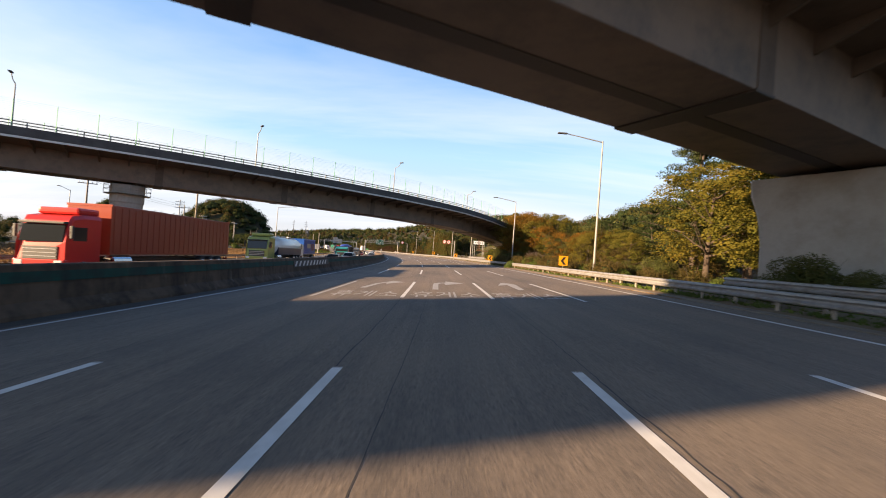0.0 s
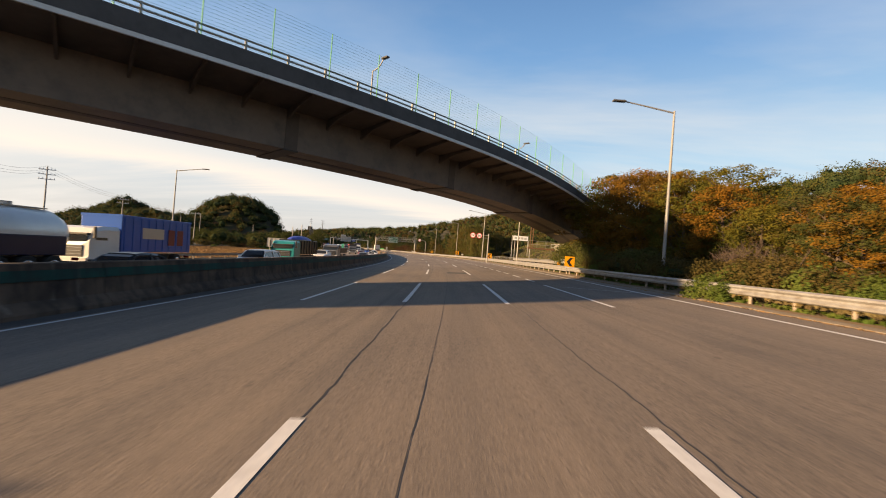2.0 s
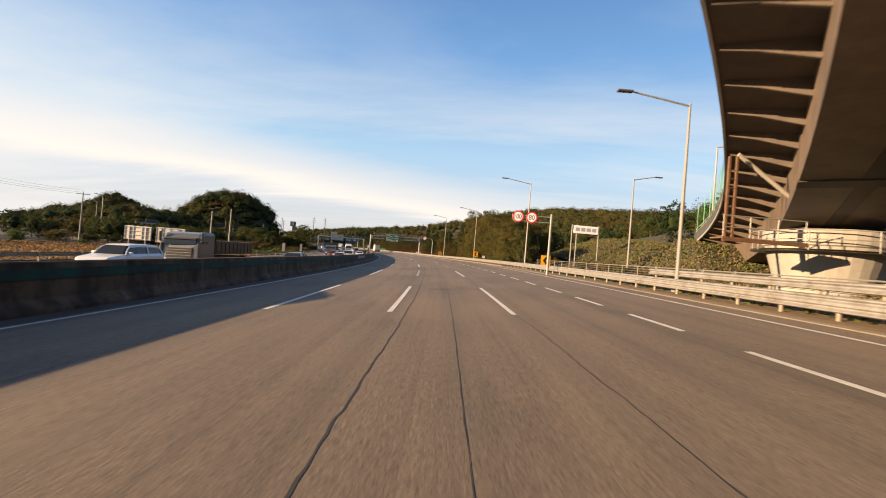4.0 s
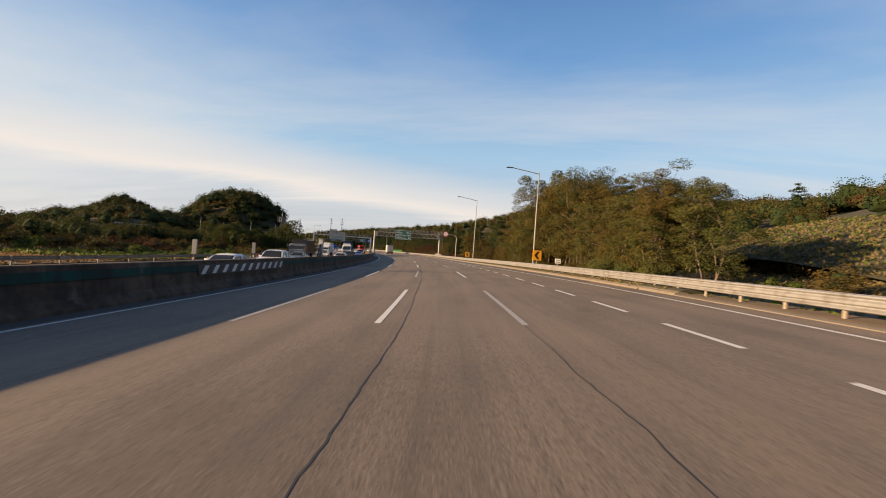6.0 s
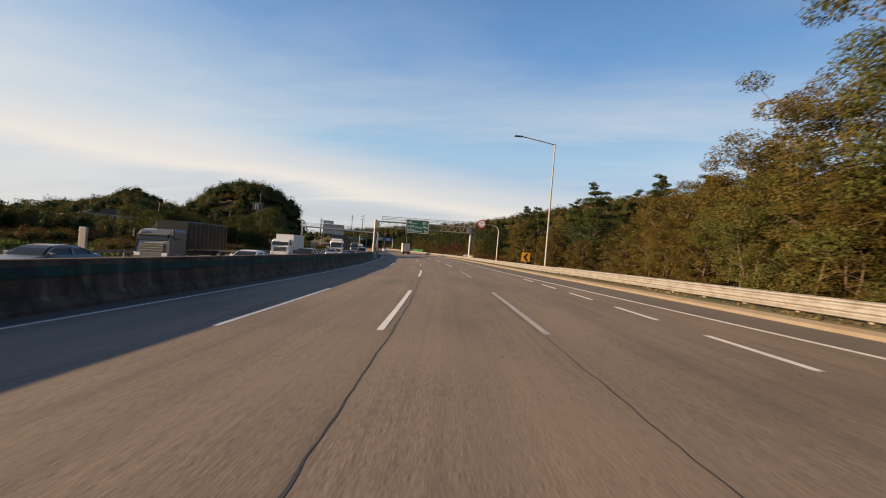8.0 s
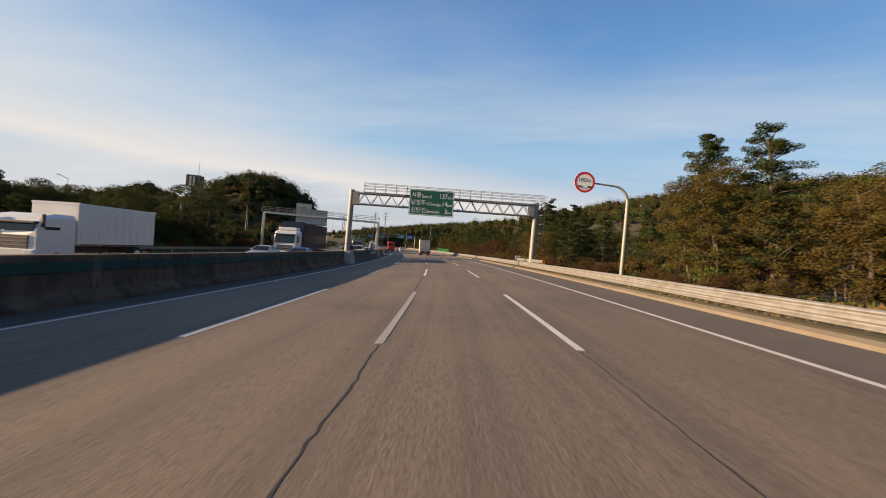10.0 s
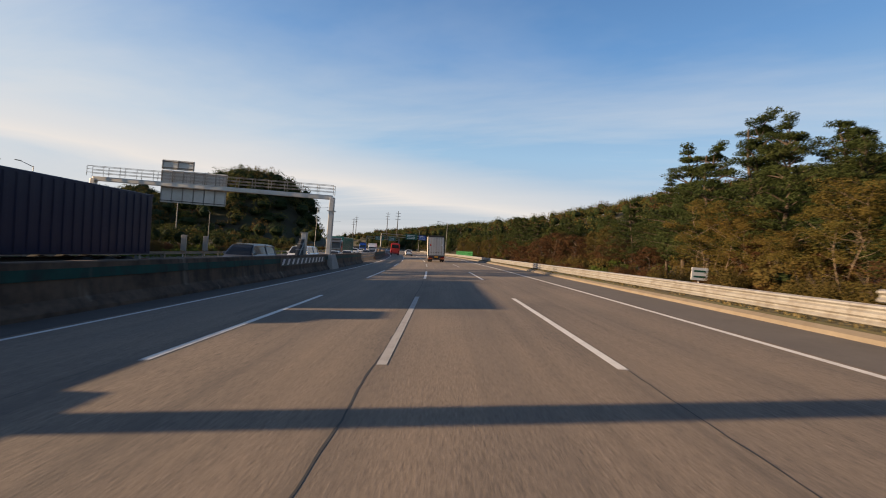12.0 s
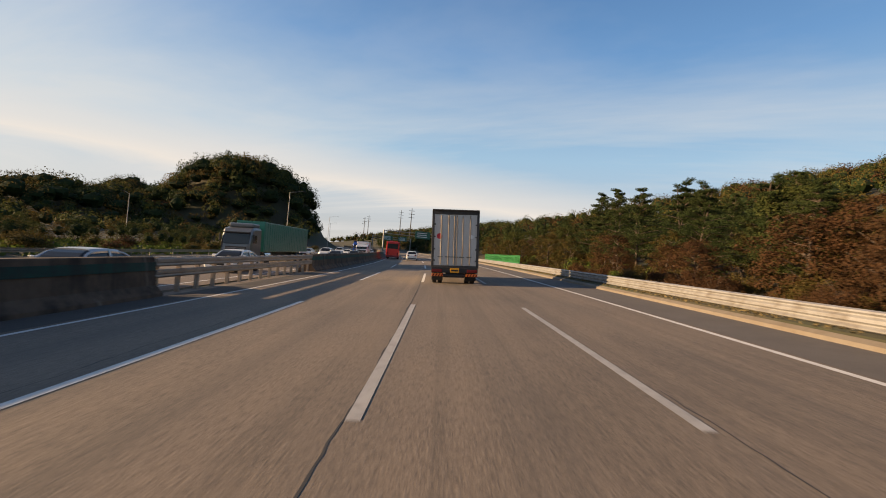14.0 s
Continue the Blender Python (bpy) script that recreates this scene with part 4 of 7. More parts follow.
# the ramp comes down on an embankment
secs, top = [], []
for u in [47.0, 50.0, 53.0] + list(steps(56, 131, 3.0)):
    x, y, h = ramp_path(min(u, 100))
    if u > 100:
        x, y = x + (u - 100) * math.cos(h), y + (u - 100) * math.sin(h)
    z = max(float(land_z(x, y)[0]) + 0.12, ramp_bottom(56) + 2.8 - 0.11 * (u - 56))
    if u < 56:
        z = float(land_z(x, y)[0]) + 0.15 + (z - float(land_z(x, y)[0])) * (u - 47) / 9.5
    g = z - 1.2
    edge = [(-5.4, z), (5.4, z), (9.5 + (z - 1), g - 2.5), (-9.5 - (z - 1), g - 2.5)]
    secs.append([Vector((x + math.sin(h) * d, y - math.cos(h) * d, q)) for d, q in edge])
    if u >= 56:
        top.append([Vector((x + math.sin(h) * d, y - math.cos(h) * d, z + q)) for d, q in ((-4.6, 0.0), (4.6, 0.0), (4.6, 0.03), (-4.6, 0.03))])
embankment = loft("embankment", secs, M["soil"])
tagged(embankment, "grassy earth embankment carrying the ramp down", "embankment", kind="structure")
tagged(loft("ramp_road", top, M["asphalt"]), "grey ramp road on its embankment", "road", kind="structure")

# ---- street lamps ----
def street_lamp(s, o, height, arm, z0, turn=0.0, group="roadside lamps"):
    lamp = thing("street_lamp", stand(s, o, z0, turn), "tall tapered pale steel street lamp with one arm", "street lamp", group)
    part("base_plate", boxes((-0.2, -0.2, 0, 0.2, 0.2, 0.05), (-0.16, -0.16, 0.05, 0.16, 0.16, 0.45), bevel=0.01), M["zinc_paint"], lamp)
    part("pole", tubes((((0, 0, 0.4), (0, 0, height * 0.5), (0, 0, height)), [0.1, 0.08, 0.055])), M["zinc_paint"], lamp)
    part("arm", tubes((((0, 0, height - 0.12), (-arm * 0.5, 0, height + 0.12), (-arm, 0, height + 0.34)), [0.05, 0.045, 0.04]), sides=8), M["zinc_paint"], lamp)
    bm = bmesh.new()
    box(bm, -arm - 0.7, -0.14, height + 0.29, -arm + 0.05, 0.14, height + 0.39, bevel=0.04)
    part("lamp_head", bm, M["fascia"], lamp, "flat dark lamp head")
    return lamp


for s, o, top in ((65.7, 11.8, 11.85), (99.1, 12.1, 11.2), (137.3, 11.1, 10.2), (168.6, 10.95, 11.4), (204.7, 10.5, 11.4), (237.0, 8.95, 12.2)):
    z = float(land_z(*flat(s, o))[0])
    street_lamp(s, o, top - z - 0.3, 2.9, z)
for s, o in ((125.8, -32.0), (432.0, -33.0), (520.0, -32.0), (600.0, -32)):
    z = float(land_z(*flat(s, o))[0])
    street_lamp(s, o, 10.2 if s < 400 else 14.0, 3.0, z, 180.0)
z = float(land_z(*flat(158.0, 18.4))[0])
street_lamp(158.0, 18.4, 10.5 - z, 2.1, z, 180.0)
for s, o in ((430.0, 10.5), (500.0, 10.5)):
    street_lamp(s, o, 11.0, 3.0, 0.5)
for s, o, h in ((110, -62, 9), (150, -75, 10), (215, -66, 9), (240, -80, 9), (330, -70, 10), (390, -75, 10), (420, -62, 9), (345, -56, 10), (372, -50, 10)):
    street_lamp(s, o, h, 2.0, float(land_z(*flat(s, o))[0]), 90.0, "lamps of the road beyond")


# ---- sign gantries ----
def gantry_near():
    g = thing("sign_gantry", stand(285.8, 0, 0.0), "pale steel truss sign gantry spanning the carriageway", "sign gantry")
    x0, x1, zb, zt = -9.97, 8.95, 5.95, 7.05
    for x, z0, y in ((x0, 0.3, 0.0), (x1, 0.35, 0.0)):
        part("post", tubes((((x, y, z0), (x, y, 7.3 + 0.0225 * (x - x1))), 0.27), sides=20), M["zinc_paint"], g)
        part("cap", tubes((((x, y, 7.3 + 0.0225 * (x - x1)), (x, y, 7.36 + 0.0225 * (x - x1))), 0.3), sides=20), M["zinc_paint"], g)
        sgn = 1 if x < 0 else -1
        part("bracket", boxes((x + sgn * 0.2 if sgn > 0 else x - 0.75, -0.3, zb - 0.12, x + 0.75 if sgn > 0 else x - 0.2, 0.3, zt + 0.16), bevel=0.03), M["zinc_paint"], g)
    a, b = x0 + 0.6, x1 - 0.6
    for z in (zb, zt):
        for y in (-0.28, 0.28):
            part("chord", tubes((((a, y, z), (b, y, z)), 0.085), sides=12), M["zinc_paint"], g)
    n = 26
    for k in range(n):
        xa, xb = a + (b - a) * k / n, a + (b - a) * (k + 1) / n
        za, zb2 = (zb, zt) if k % 2 == 0 else (zt, zb)
        for y in (-0.28, 0.28):
            part("brace", tubes((((xa, y, za), (xb, y, zb2)), 0.036), sides=6), M["zinc_paint"], g)
    for x in (-4.7, 0.9):
        for z in (zb, zt):
            part("flange", tubes((((x - 0.08, -0.28, z), (x + 0.08, -0.28, z)), 0.17), sides=12), M["zinc_paint"], g)
    part("walkway_floor", boxes((a + 0.6, -0.35, zt + 0.12, x1 + 0.6, 0.35, zt + 0.16)), M["zinc"], g)
    for z in (zt + 0.5, zt + 0.78, zt + 1.05):
        for y in (-0.35, 0.35):
            part("hand_rail", tubes((((a + 0.6, y, z), (x1 + 0.7, y, z)), 0.022), sides=6), M["zinc_paint"], g)
    for k in range(18):
        x = a + 0.6 + (x1 + 0.1 - a) * k / 17
        for y in (-0.35, 0.35):
            part("hand_post", tubes((((x, y, zt + 0.1), (x, y, zt + 1.05)), 0.022), sides=6), M["zinc_paint"], g)
    for dx in (0.52, 0.92):
        part("ladder_rail", tubes((((x1 + dx, -0.1, 2.6), (x1 + dx, -0.1, zt + 1.1)), 0.025), sides=6), M["zinc_paint"], g)
    for k in range(15):
        part("rung", tubes((((x1 + 0.52, -0.1, 2.8 + 0.35 * k), (x1 + 0.92, -0.1, 2.8 + 0.35 * k)), 0.018), sides=6), M["zinc_paint"], g)
    for k in range(5):
        z = 4.2 + 0.95 * k
        part("ladder_hoop", tubes(([(x1 + 0.72 + 0.36 * math.cos(t), -0.1 - 0.36 * math.sin(t) * 1.3, z) for t in np.linspace(0, math.pi, 9)], 0.018), sides=5), M["zinc_paint"], g)
    secs = [[(x0 + sx * wx, sy * wy, z) for sx, sy in ((-1, -1), (1, -1), (1, 1), (-1, 1))] for z, wx, wy in ((-0.65, 0.78, 1.5), (-0.2, 0.68, 1.35), (0.68, 0.46, 0.95))]
    loft("foot", [[Vector(p) for p in sec] for sec in secs], M["concrete"], g, "flared grey concrete foot in the barrier")
    part("foot", boxes((x1 - 0.7, -0.7, -0.2, x1 + 0.7, 0.7, 0.62), bevel=0.05), M["concrete"], g)
    # the truss hangs a little lower over the median, as the road banks
    lean = Matrix(((1, 0, 0, 0), (0, 1, 0, 0), (0.0225, 0, 1, -0.0225 * x1), (0, 0, 0, 1)))
    for q in g.children:
        if not q.name.startswith(("post", "cap", "foot", "ladder", "rung")):
            q.data.transform(lean)
    return g


gantry_near()


def lettering(name, body, x, z, width, height, y, mat, parent, label=""):
    a, b, f = text_mesh(body, width, height)
    f = [q for q in f]
    return mesh_ob(name, [(x + p, y, z + q) for p, q in zip(a, b)], f, mat, parent, label)


def direction_sign():
    sg = thing("direction_sign", stand(285.8, 0, 0.0), "large green overhead distance sign with white lettering", "road sign")
    x0, x1, z0, z1 = -4.10, 0.42, 4.97, 7.59
    mid = Matrix.Translation(((x0 + x1) / 2, 0, (z0 + z1) / 2))
    sg.matrix_world = sg.matrix_world @ mid @ Matrix.Rotation(-0.0225, 4, "Y") @ mid.inverted()
    part("panel", boxes((x0, -0.56, z0, x1, -0.50, z1), bevel=0.015), M["green_sign"], sg)
    t = 0.05
    part("border", boxes((x0 + 0.05, -0.566, z0 + 0.05, x1 - 0.05, -0.562, z0 + 0.05 + t), (x0 + 0.05, -0.566, z1 - 0.05 - t, x1 - 0.05, -0.562, z1 - 0.05),
                         (x0 + 0.05, -0.566, z0 + 0.1, x0 + 0.05 + t, -0.562, z1 - 0.1), (x1 - 0.05 - t, -0.566, z0 + 0.1, x1 - 0.05, -0.562, z1 - 0.1)), M["sign_white"], sg, "white border")
    rows = (("서울", 0.92, "Seoul", 0.95, "137", 0.72, 0), ("남청주", 1.40, "S.Cheongju", 1.48, "14", 0.44, 1), ("신탄진", 1.45, "Sintanjin", 1.32, "3", 0.22, 2))
    for ko, kw, en, ew, km, mw, r in rows:
        z = z1 - 0.30 - 0.52 - 0.76 * r
        lettering("writing", ko, x0 + 0.24, z, kw, 0.52, -0.568, M["sign_white"], sg)
        lettering("writing", en, x0 + 0.24 + kw + 0.1, z - 0.02 + (-0.06 if "j" in en else 0), ew, 0.32 + (0.06 if "j" in en else 0), -0.568, M["sign_white"], sg)
        lettering("writing", km, x1 - 0.68 - mw, z, mw, 0.48, -0.568, M["sign_white"], sg)
        lettering("writing", "km", x1 - 0.64, z, 0.46, 0.30, -0.568, M["sign_white"], sg)
    for x in (x0 + 0.8, x1 - 0.8):
        part("strut", boxes((x - 0.05, -0.5, z0 + 0.2, x + 0.05, -0.38, z1 - 0.2)), M["zinc"], sg)


direction_sign()


def gantry_far(s, z_beam, x_left, x_right, backs):
    g = thing("sign_gantry", stand(s, 0, 0.0), "grey steel portal gantry over the opposite carriageway", "sign gantry")
    for x in (x_left, x_right):
        part("post", boxes((x - 0.2, -0.2, -1.0, x + 0.2, 0.2, z_beam + 0.2), bevel=0.04), M["zinc"], g)
        part("flange", boxes((x - 0.3, -0.3, z_beam - 1.0, x + 0.3, 0.3, z_beam - 0.94)), M["zinc"], g)
    part("beam", boxes((x_left, -0.18, z_beam, x_right, 0.18, z_beam + 0.36), bevel=0.03), M["zinc"], g)
    for z in (0.65, 0.92, 1.2):
        for y in (-0.3, 0.3):
            part("hand_rail", tubes((((x_left - 0.4, y, z_beam + z), (x_right + 0.1, y, z_beam + z)), 0.02), sides=6), M["zinc_paint"], g)
    n = 16
    for k in range(n):
        x = x_left - 0.4 + (x_right + 0.5 - x_left) * k / (n - 1)
        for y in (-0.3, 0.3):
            part("hand_post", tubes((((x, y, z_beam + 0.36), (x, y, z_beam + 1.2)), 0.02), sides=6), M["zinc_paint"], g)
    secs = [[Vector((x_right + sx * wx, sy * wy, z)) for sx, sy in ((-1, -1), (1, -1), (1, 1), (-1, 1))] for z, wx, wy in ((-0.65, 0.78, 1.3), (-0.2, 0.68, 1.15), (0.66, 0.46, 0.8))]
    loft("foot", secs, M["concrete"], g, "flared grey concrete foot in the barrier")
    for x0, x1, z0, z1 in backs:
        sg = thing("overhead_sign", stand(s, 0, 0.0), "grey unpainted back of an overhead sign", "road sign", "overhead sign backs")
        part("panel", boxes((x0, 0.42, z0, x1, 0.47, z1), bevel=0.01), M["zinc"], sg)
        m = max(2, int((x1 - x0) / 0.9))
        for k in range(m + 1):
            x = x0 + 0.05 + (x1 - x0 - 0.1) * k / m
            part("rib", boxes((x - 0.03, 0.36, z0 + 0.03, x + 0.03, 0.42, z1 - 0.03)), M["zinc_paint"], sg)
        for z in (z0 + 0.15, z1 - 0.15):
            part("rib", boxes((x0 + 0.02, 0.33, z - 0.03, x1 - 0.02, 0.36, z + 0.03)), M["fascia"], sg)
    return g


gantry_far(319.9, 5.3, -30.2, -10.25, ((-24.95, -19.4, 5.5, 6.75), (-24.95, -22.25, 6.8, 7.62), (-24.9, -19.4, 4.0, 5.42)))


# ---- steel inspection stair hung under the ramp beside its pier ----
def inspection_stair():
    st = thing("inspection_stair", stand(136.5, 14.2, 0.0), "rusty brown steel inspection platform and posts under the ramp", "platform")
    part("platform", boxes((-1.9, -0.45, 3.42, 2.1, 0.45, 3.5), (-1.9, -0.48, 3.3, 2.1, -0.42, 3.46), bevel=0.01), M["rust_steel"], st)
    for x in (-1.5, -1.15):
        part("post", boxes((x - 0.05, -0.06, 3.3, x + 0.05, 0.06, 7.3), bevel=0.01), M["rust_steel"], st)
    for x in (-1.85, -0.6, 0.7, 2.0):
        part("rail_post", tubes((((x, -0.42, 3.45), (x, -0.42, 4.5)), 0.025), sides=6), M["zinc_paint"], st)
    for z in (3.95, 4.48):
        part("hand_rail", tubes((((-1.85, -0.42, z), (2.0, -0.42, z)), 0.025), sides=6), M["zinc_paint"], st)
    for k in range(8):
        z = 3.7 + 0.42 * k
        part("rung", boxes((-1.5, -0.03, z, -1.15, 0.03, z + 0.04)), M["rust_steel"], st)
    part("drain_pipe", tubes((((-0.9, 0.3, 7.5), (1.7, 0.3, 5.7)), 0.1), sides=10), M["concrete"], st, "pale slanting drain pipe")


inspection_stair()
# ---- trees and undergrowth ----
nrng = np.random.default_rng(11)


def leaves(name, centres, size, mat, parent=None, flatten=1.0, label="", outward=None, loose=0.7, narrow=1.0):
    """Small pointed blades round the given centres, one mesh."""
    n = len(centres)
    u = nrng.normal(size=(n, 3))
    u[:, 2] *= flatten
    if outward is not None:
        face = outward + loose * nrng.normal(size=(n, 3))
        face /= np.maximum(np.linalg.norm(face, axis=1, keepdims=True), 1e-6)
        u -= (u * face).sum(1, keepdims=True) * face
    u /= np.linalg.norm(u, axis=1, keepdims=True)
    v = nrng.normal(size=(n, 3))
    v[:, 2] *= flatten
    if outward is not None:
        v = np.cross(face, u)
    v -= (v * u).sum(1, keepdims=True) * u
    v /= np.maximum(np.linalg.norm(v, axis=1, keepdims=True), 1e-6)
    ln = size * nrng.uniform(0.6, 1.35, (n, 1))
    wd = ln * nrng.uniform(0.4, 0.62, (n, 1)) * narrow
    verts = np.empty((n, 4, 3))
    bend = np.cross(u, v) * ln * 0.18
    verts[:, 0], verts[:, 1], verts[:, 2], verts[:, 3] = centres - u * ln, centres + v * wd + bend, centres + u * ln, centres - v * wd + bend
    me = bpy.data.meshes.new(name)
    me.vertices.add(4 * n)
    me.vertices.foreach_set("co", verts.astype(np.float32).ravel())
    me.loops.add(4 * n)
    me.loops.foreach_set("vertex_index", np.arange(4 * n, dtype=np.int32))
    me.polygons.add(n)
    me.polygons.foreach_set("loop_start", np.arange(0, 4 * n, 4, dtype=np.int32))
    me.update(calc_edges=True)
    me.materials.append(mat)
    ob = new(name, me)
    if parent is not None:
        ob.parent = parent
    if label:
        ob["label"] = label
    return ob


CLUMP_OUT = []


def outs():
    """The outward directions of the clump points made since the last call."""
    o = np.concatenate(CLUMP_OUT)
    CLUMP_OUT.clear()
    return o


def clump_points(centre, radii, n):
    p = nrng.normal(size=(n, 3))
    p /= np.linalg.norm(p, axis=1, keepdims=True)
    away = np.asarray(centre, float) * np.array([1, 1, 0.25])
    away /= max(1e-6, np.linalg.norm(away))
    CLUMP_OUT.append(p * 0.8 + away * 0.6 + np.array([0, 0, 0.35]))
    return np.asarray(centre) + p * np.asarray(radii) * nrng.uniform(0.35, 1.0, (n, 1)) ** 0.6


def trunk_mesh(height, radius, limbs, seed, lean=0.3):
    r = random.Random(seed)
    bm = bmesh.new()
    pts = [Vector((lean * math.sin(seed + z * 0.5) * z / height, lean * math.cos(seed * 2 + z * 0.4) * z / height, z)) for z in np.linspace(-0.3, height, 6)]
    tube(bm, pts, [radius * (1 - 0.75 * k / 5) for k in range(6)], 8, False)
    ends = []
    for k in range(limbs):
        f = r.uniform(0.3, 0.95)
        a = r.uniform(0, math.tau)
        i = min(4, int(f * 5))
        p = pts[i].lerp(pts[i + 1], f * 5 - i)
        ln = height * r.uniform(0.22, 0.42) * (1.25 - f * 0.6)
        q = p + Vector((math.cos(a) * ln, math.sin(a) * ln, ln * r.uniform(0.35, 0.9)))
        mid = p.lerp(q, 0.5) + Vector((0, 0, -0.06 * ln))
        tube(bm, [p, mid, q], [radius * 0.36, radius * 0.24, radius * 0.08], 5, False)
        ends.append(q)
    return bm, pts, ends


def broad_tree(height, spread_, mat, seed, label, n=15000, size=0.075, bark="bark", low=0.2, k=90):
    t = thing("tree", Matrix.Identity(4), label, "tree")
    bm, pts, ends = trunk_mesh(height * 0.8, 0.02 * height + 0.05, 11, seed)
    part("trunk", bm, M[bark], t, smooth=True)
    r = random.Random(seed)
    cl = []
    for i in range(k):
        f = (i + r.random()) / k
        z = (low + (0.98 - low) * f) * height
        rad = spread_ * math.sqrt(max(0.03, 1 - (abs(f - 0.38) / 0.64) ** 2)) * math.sqrt(r.uniform(0.12, 1.0)) * (1 + 0.22 * math.sin(seed + i * 0.7))
        a = i * 2.399 + r.uniform(-0.5, 0.5)
        s = spread_ * r.uniform(0.14, 0.30)
        cl.append(clump_points((math.cos(a) * rad, math.sin(a) * rad, z), (s, s, s * 0.46), int(n / k * r.uniform(0.6, 1.4))))
    leaves("crown", np.concatenate(cl), size, mat, t, 0.7, outward=outs())
    return t


def pine_tree(height, spread_, seed, label, n=19000, mat=None):
    t = thing("pine_tree", Matrix.Identity(4), label, "tree")
    bm, pts, ends = trunk_mesh(height * 0.96, 0.012 * height + 0.05, 0, seed, 0.5)
    r = random.Random(seed)
    cl = []
    tiers = 13
    pads = []
    for i in range(tiers):
        f = 0.2 + 0.8 * i / (tiers - 1)
        z = height * f
        reach = spread_ * (1.1 - f) ** 0.8 * 1.1
        for b in range(5 if i < tiers - 1 else 2):
            a = b * math.tau / 5 + i * 1.3 + r.uniform(-0.5, 0.5)
            ln = reach * r.uniform(0.4, 1.2)
            q = Vector((math.cos(a) * ln, math.sin(a) * ln, z + r.uniform(-0.2, 0.5)))
            tube(bm, [(0, 0, z - 0.35), q * 0.55 + Vector((0, 0, (z - 0.2) * 0.45)), q], [0.045, 0.03, 0.01], 4, False)
            for g in (0.45, 0.74, 1.0):
                pads.append((q.x * g, q.y * g, z + (q.z - z) * g + 0.1, (0.12 * spread_ + 0.34 * r.uniform(0.3, 1.2)) * (1.25 - 0.7 * f)))
    for x, y, z, s in pads:
        cl.append(clump_points((x, y, z), (s, s, s * 0.42), n // len(pads)))
    part("trunk", bm, M["bark"], t, smooth=True)
    leaves("needle_crown", np.concatenate(cl), 0.105, mat or M["needle"], t, 1.0, outward=outs(), loose=1.5, narrow=0.36)
    return t


def slim_tree(height, spread_, mat, seed, label, n=21000):
    """A thin tree with several pale stems, leafy from its foot to a loose, feathery top."""
    t = thing("tree", Matrix.Identity(4), label, "tree")
    r = random.Random(seed)
    cl = []
    for k in range(3):
        bm, pts, ends = trunk_mesh(height * r.uniform(0.72, 0.98), 0.055, 9, seed * 7 + k, 1.3)
        d = Vector((r.uniform(-0.9, 0.9), r.uniform(-0.9, 0.9), 0))
        bmesh.ops.translate(bm, verts=bm.verts, vec=d)
        part("trunk", bm, M["bark_pale"], t, smooth=True)
        for e in ends + [pts[-1]]:
            q = e + d
            s = spread_ * r.uniform(0.18, 0.32)
            cl.append(clump_points((q.x, q.y, q.z), (s, s, s * 0.55), n // 62))
    for i in range(62):
        f = (i + r.random()) / 62
        a, rad = i * 2.399, spread_ * (1.05 - 0.55 * f) * math.sqrt(r.uniform(0.15, 1))
        s = spread_ * r.uniform(0.14, 0.28)
        cl.append(clump_points((math.cos(a) * rad, math.sin(a) * rad, height * (0.17 + 0.75 * f)), (s, s, s * 0.5), int(n / 105 * r.uniform(0.5, 1.4))))
    leaves("crown", np.concatenate(cl), 0.068, mat, t, 0.55, outward=outs(), loose=0.9, narrow=0.7)
    return t


def bush(height, spread_, mat, seed, label, n=3800, size=0.06):
    t = thing("bush", Matrix.Identity(4), label, "bush")
    r = random.Random(seed)
    bm = bmesh.new()
    for k in range(7):
        a, f = r.uniform(0, math.tau), r.uniform(0.3, 0.8)
        tube(bm, [(0, 0, -0.1), (math.cos(a) * spread_ * f * 0.4, math.sin(a) * spread_ * f * 0.4, height * 0.5), (math.cos(a) * spread_ * f, math.sin(a) * spread_ * f, height * 0.9)], [0.03, 0.02, 0.006], 4, False)
    part("twig_frame", bm, M["bark"], t)
    cl = []
    for i in range(14):
        a, f = i * 2.399, math.sqrt(r.uniform(0, 1))
        s = spread_ * r.uniform(0.25, 0.42)
        cl.append(clump_points((math.cos(a) * f * spread_ * 0.75, math.sin(a) * f * spread_ * 0.75, height * r.uniform(0.25, 0.8) * (1.1 - 0.4 * f)), (s, s, s * 0.8), n // 14))
    leaves("foliage", np.concatenate(cl), size, mat, t, outward=outs())
    return t


def bare_bush(height, spread_, seed, label):
    """A fan of many thin bare stems that fork once."""
    t = thing("bush", Matrix.Identity(4), label, "bush")
    r = random.Random(seed)
    bm = bmesh.new()
    for k in range(70):
        a, f = r.uniform(0, math.tau), math.sqrt(r.random())
        tip = Vector((math.cos(a) * spread_ * f, math.sin(a) * spread_ * f, height * r.uniform(0.65, 1.0) * (1.05 - 0.35 * f)))
        mid = Vector((tip.x * 0.38, tip.y * 0.38, tip.z * 0.5))
        tube(bm, [(0, 0, -0.1), mid, tip], [0.022, 0.014, 0.004], 3, False)
        for j in range(5):
            q = mid.lerp(tip, r.uniform(0.0, 0.7))
            e = q + Vector((r.uniform(-0.4, 0.4), r.uniform(-0.4, 0.4), r.uniform(0.25, 0.75)))
            tube(bm, [q, q.lerp(e, 0.5) + Vector((0, 0, 0.05)), e], [0.009, 0.007, 0.003], 3, False)
    part("twig_frame", bm, M["twig"], t)
    return t


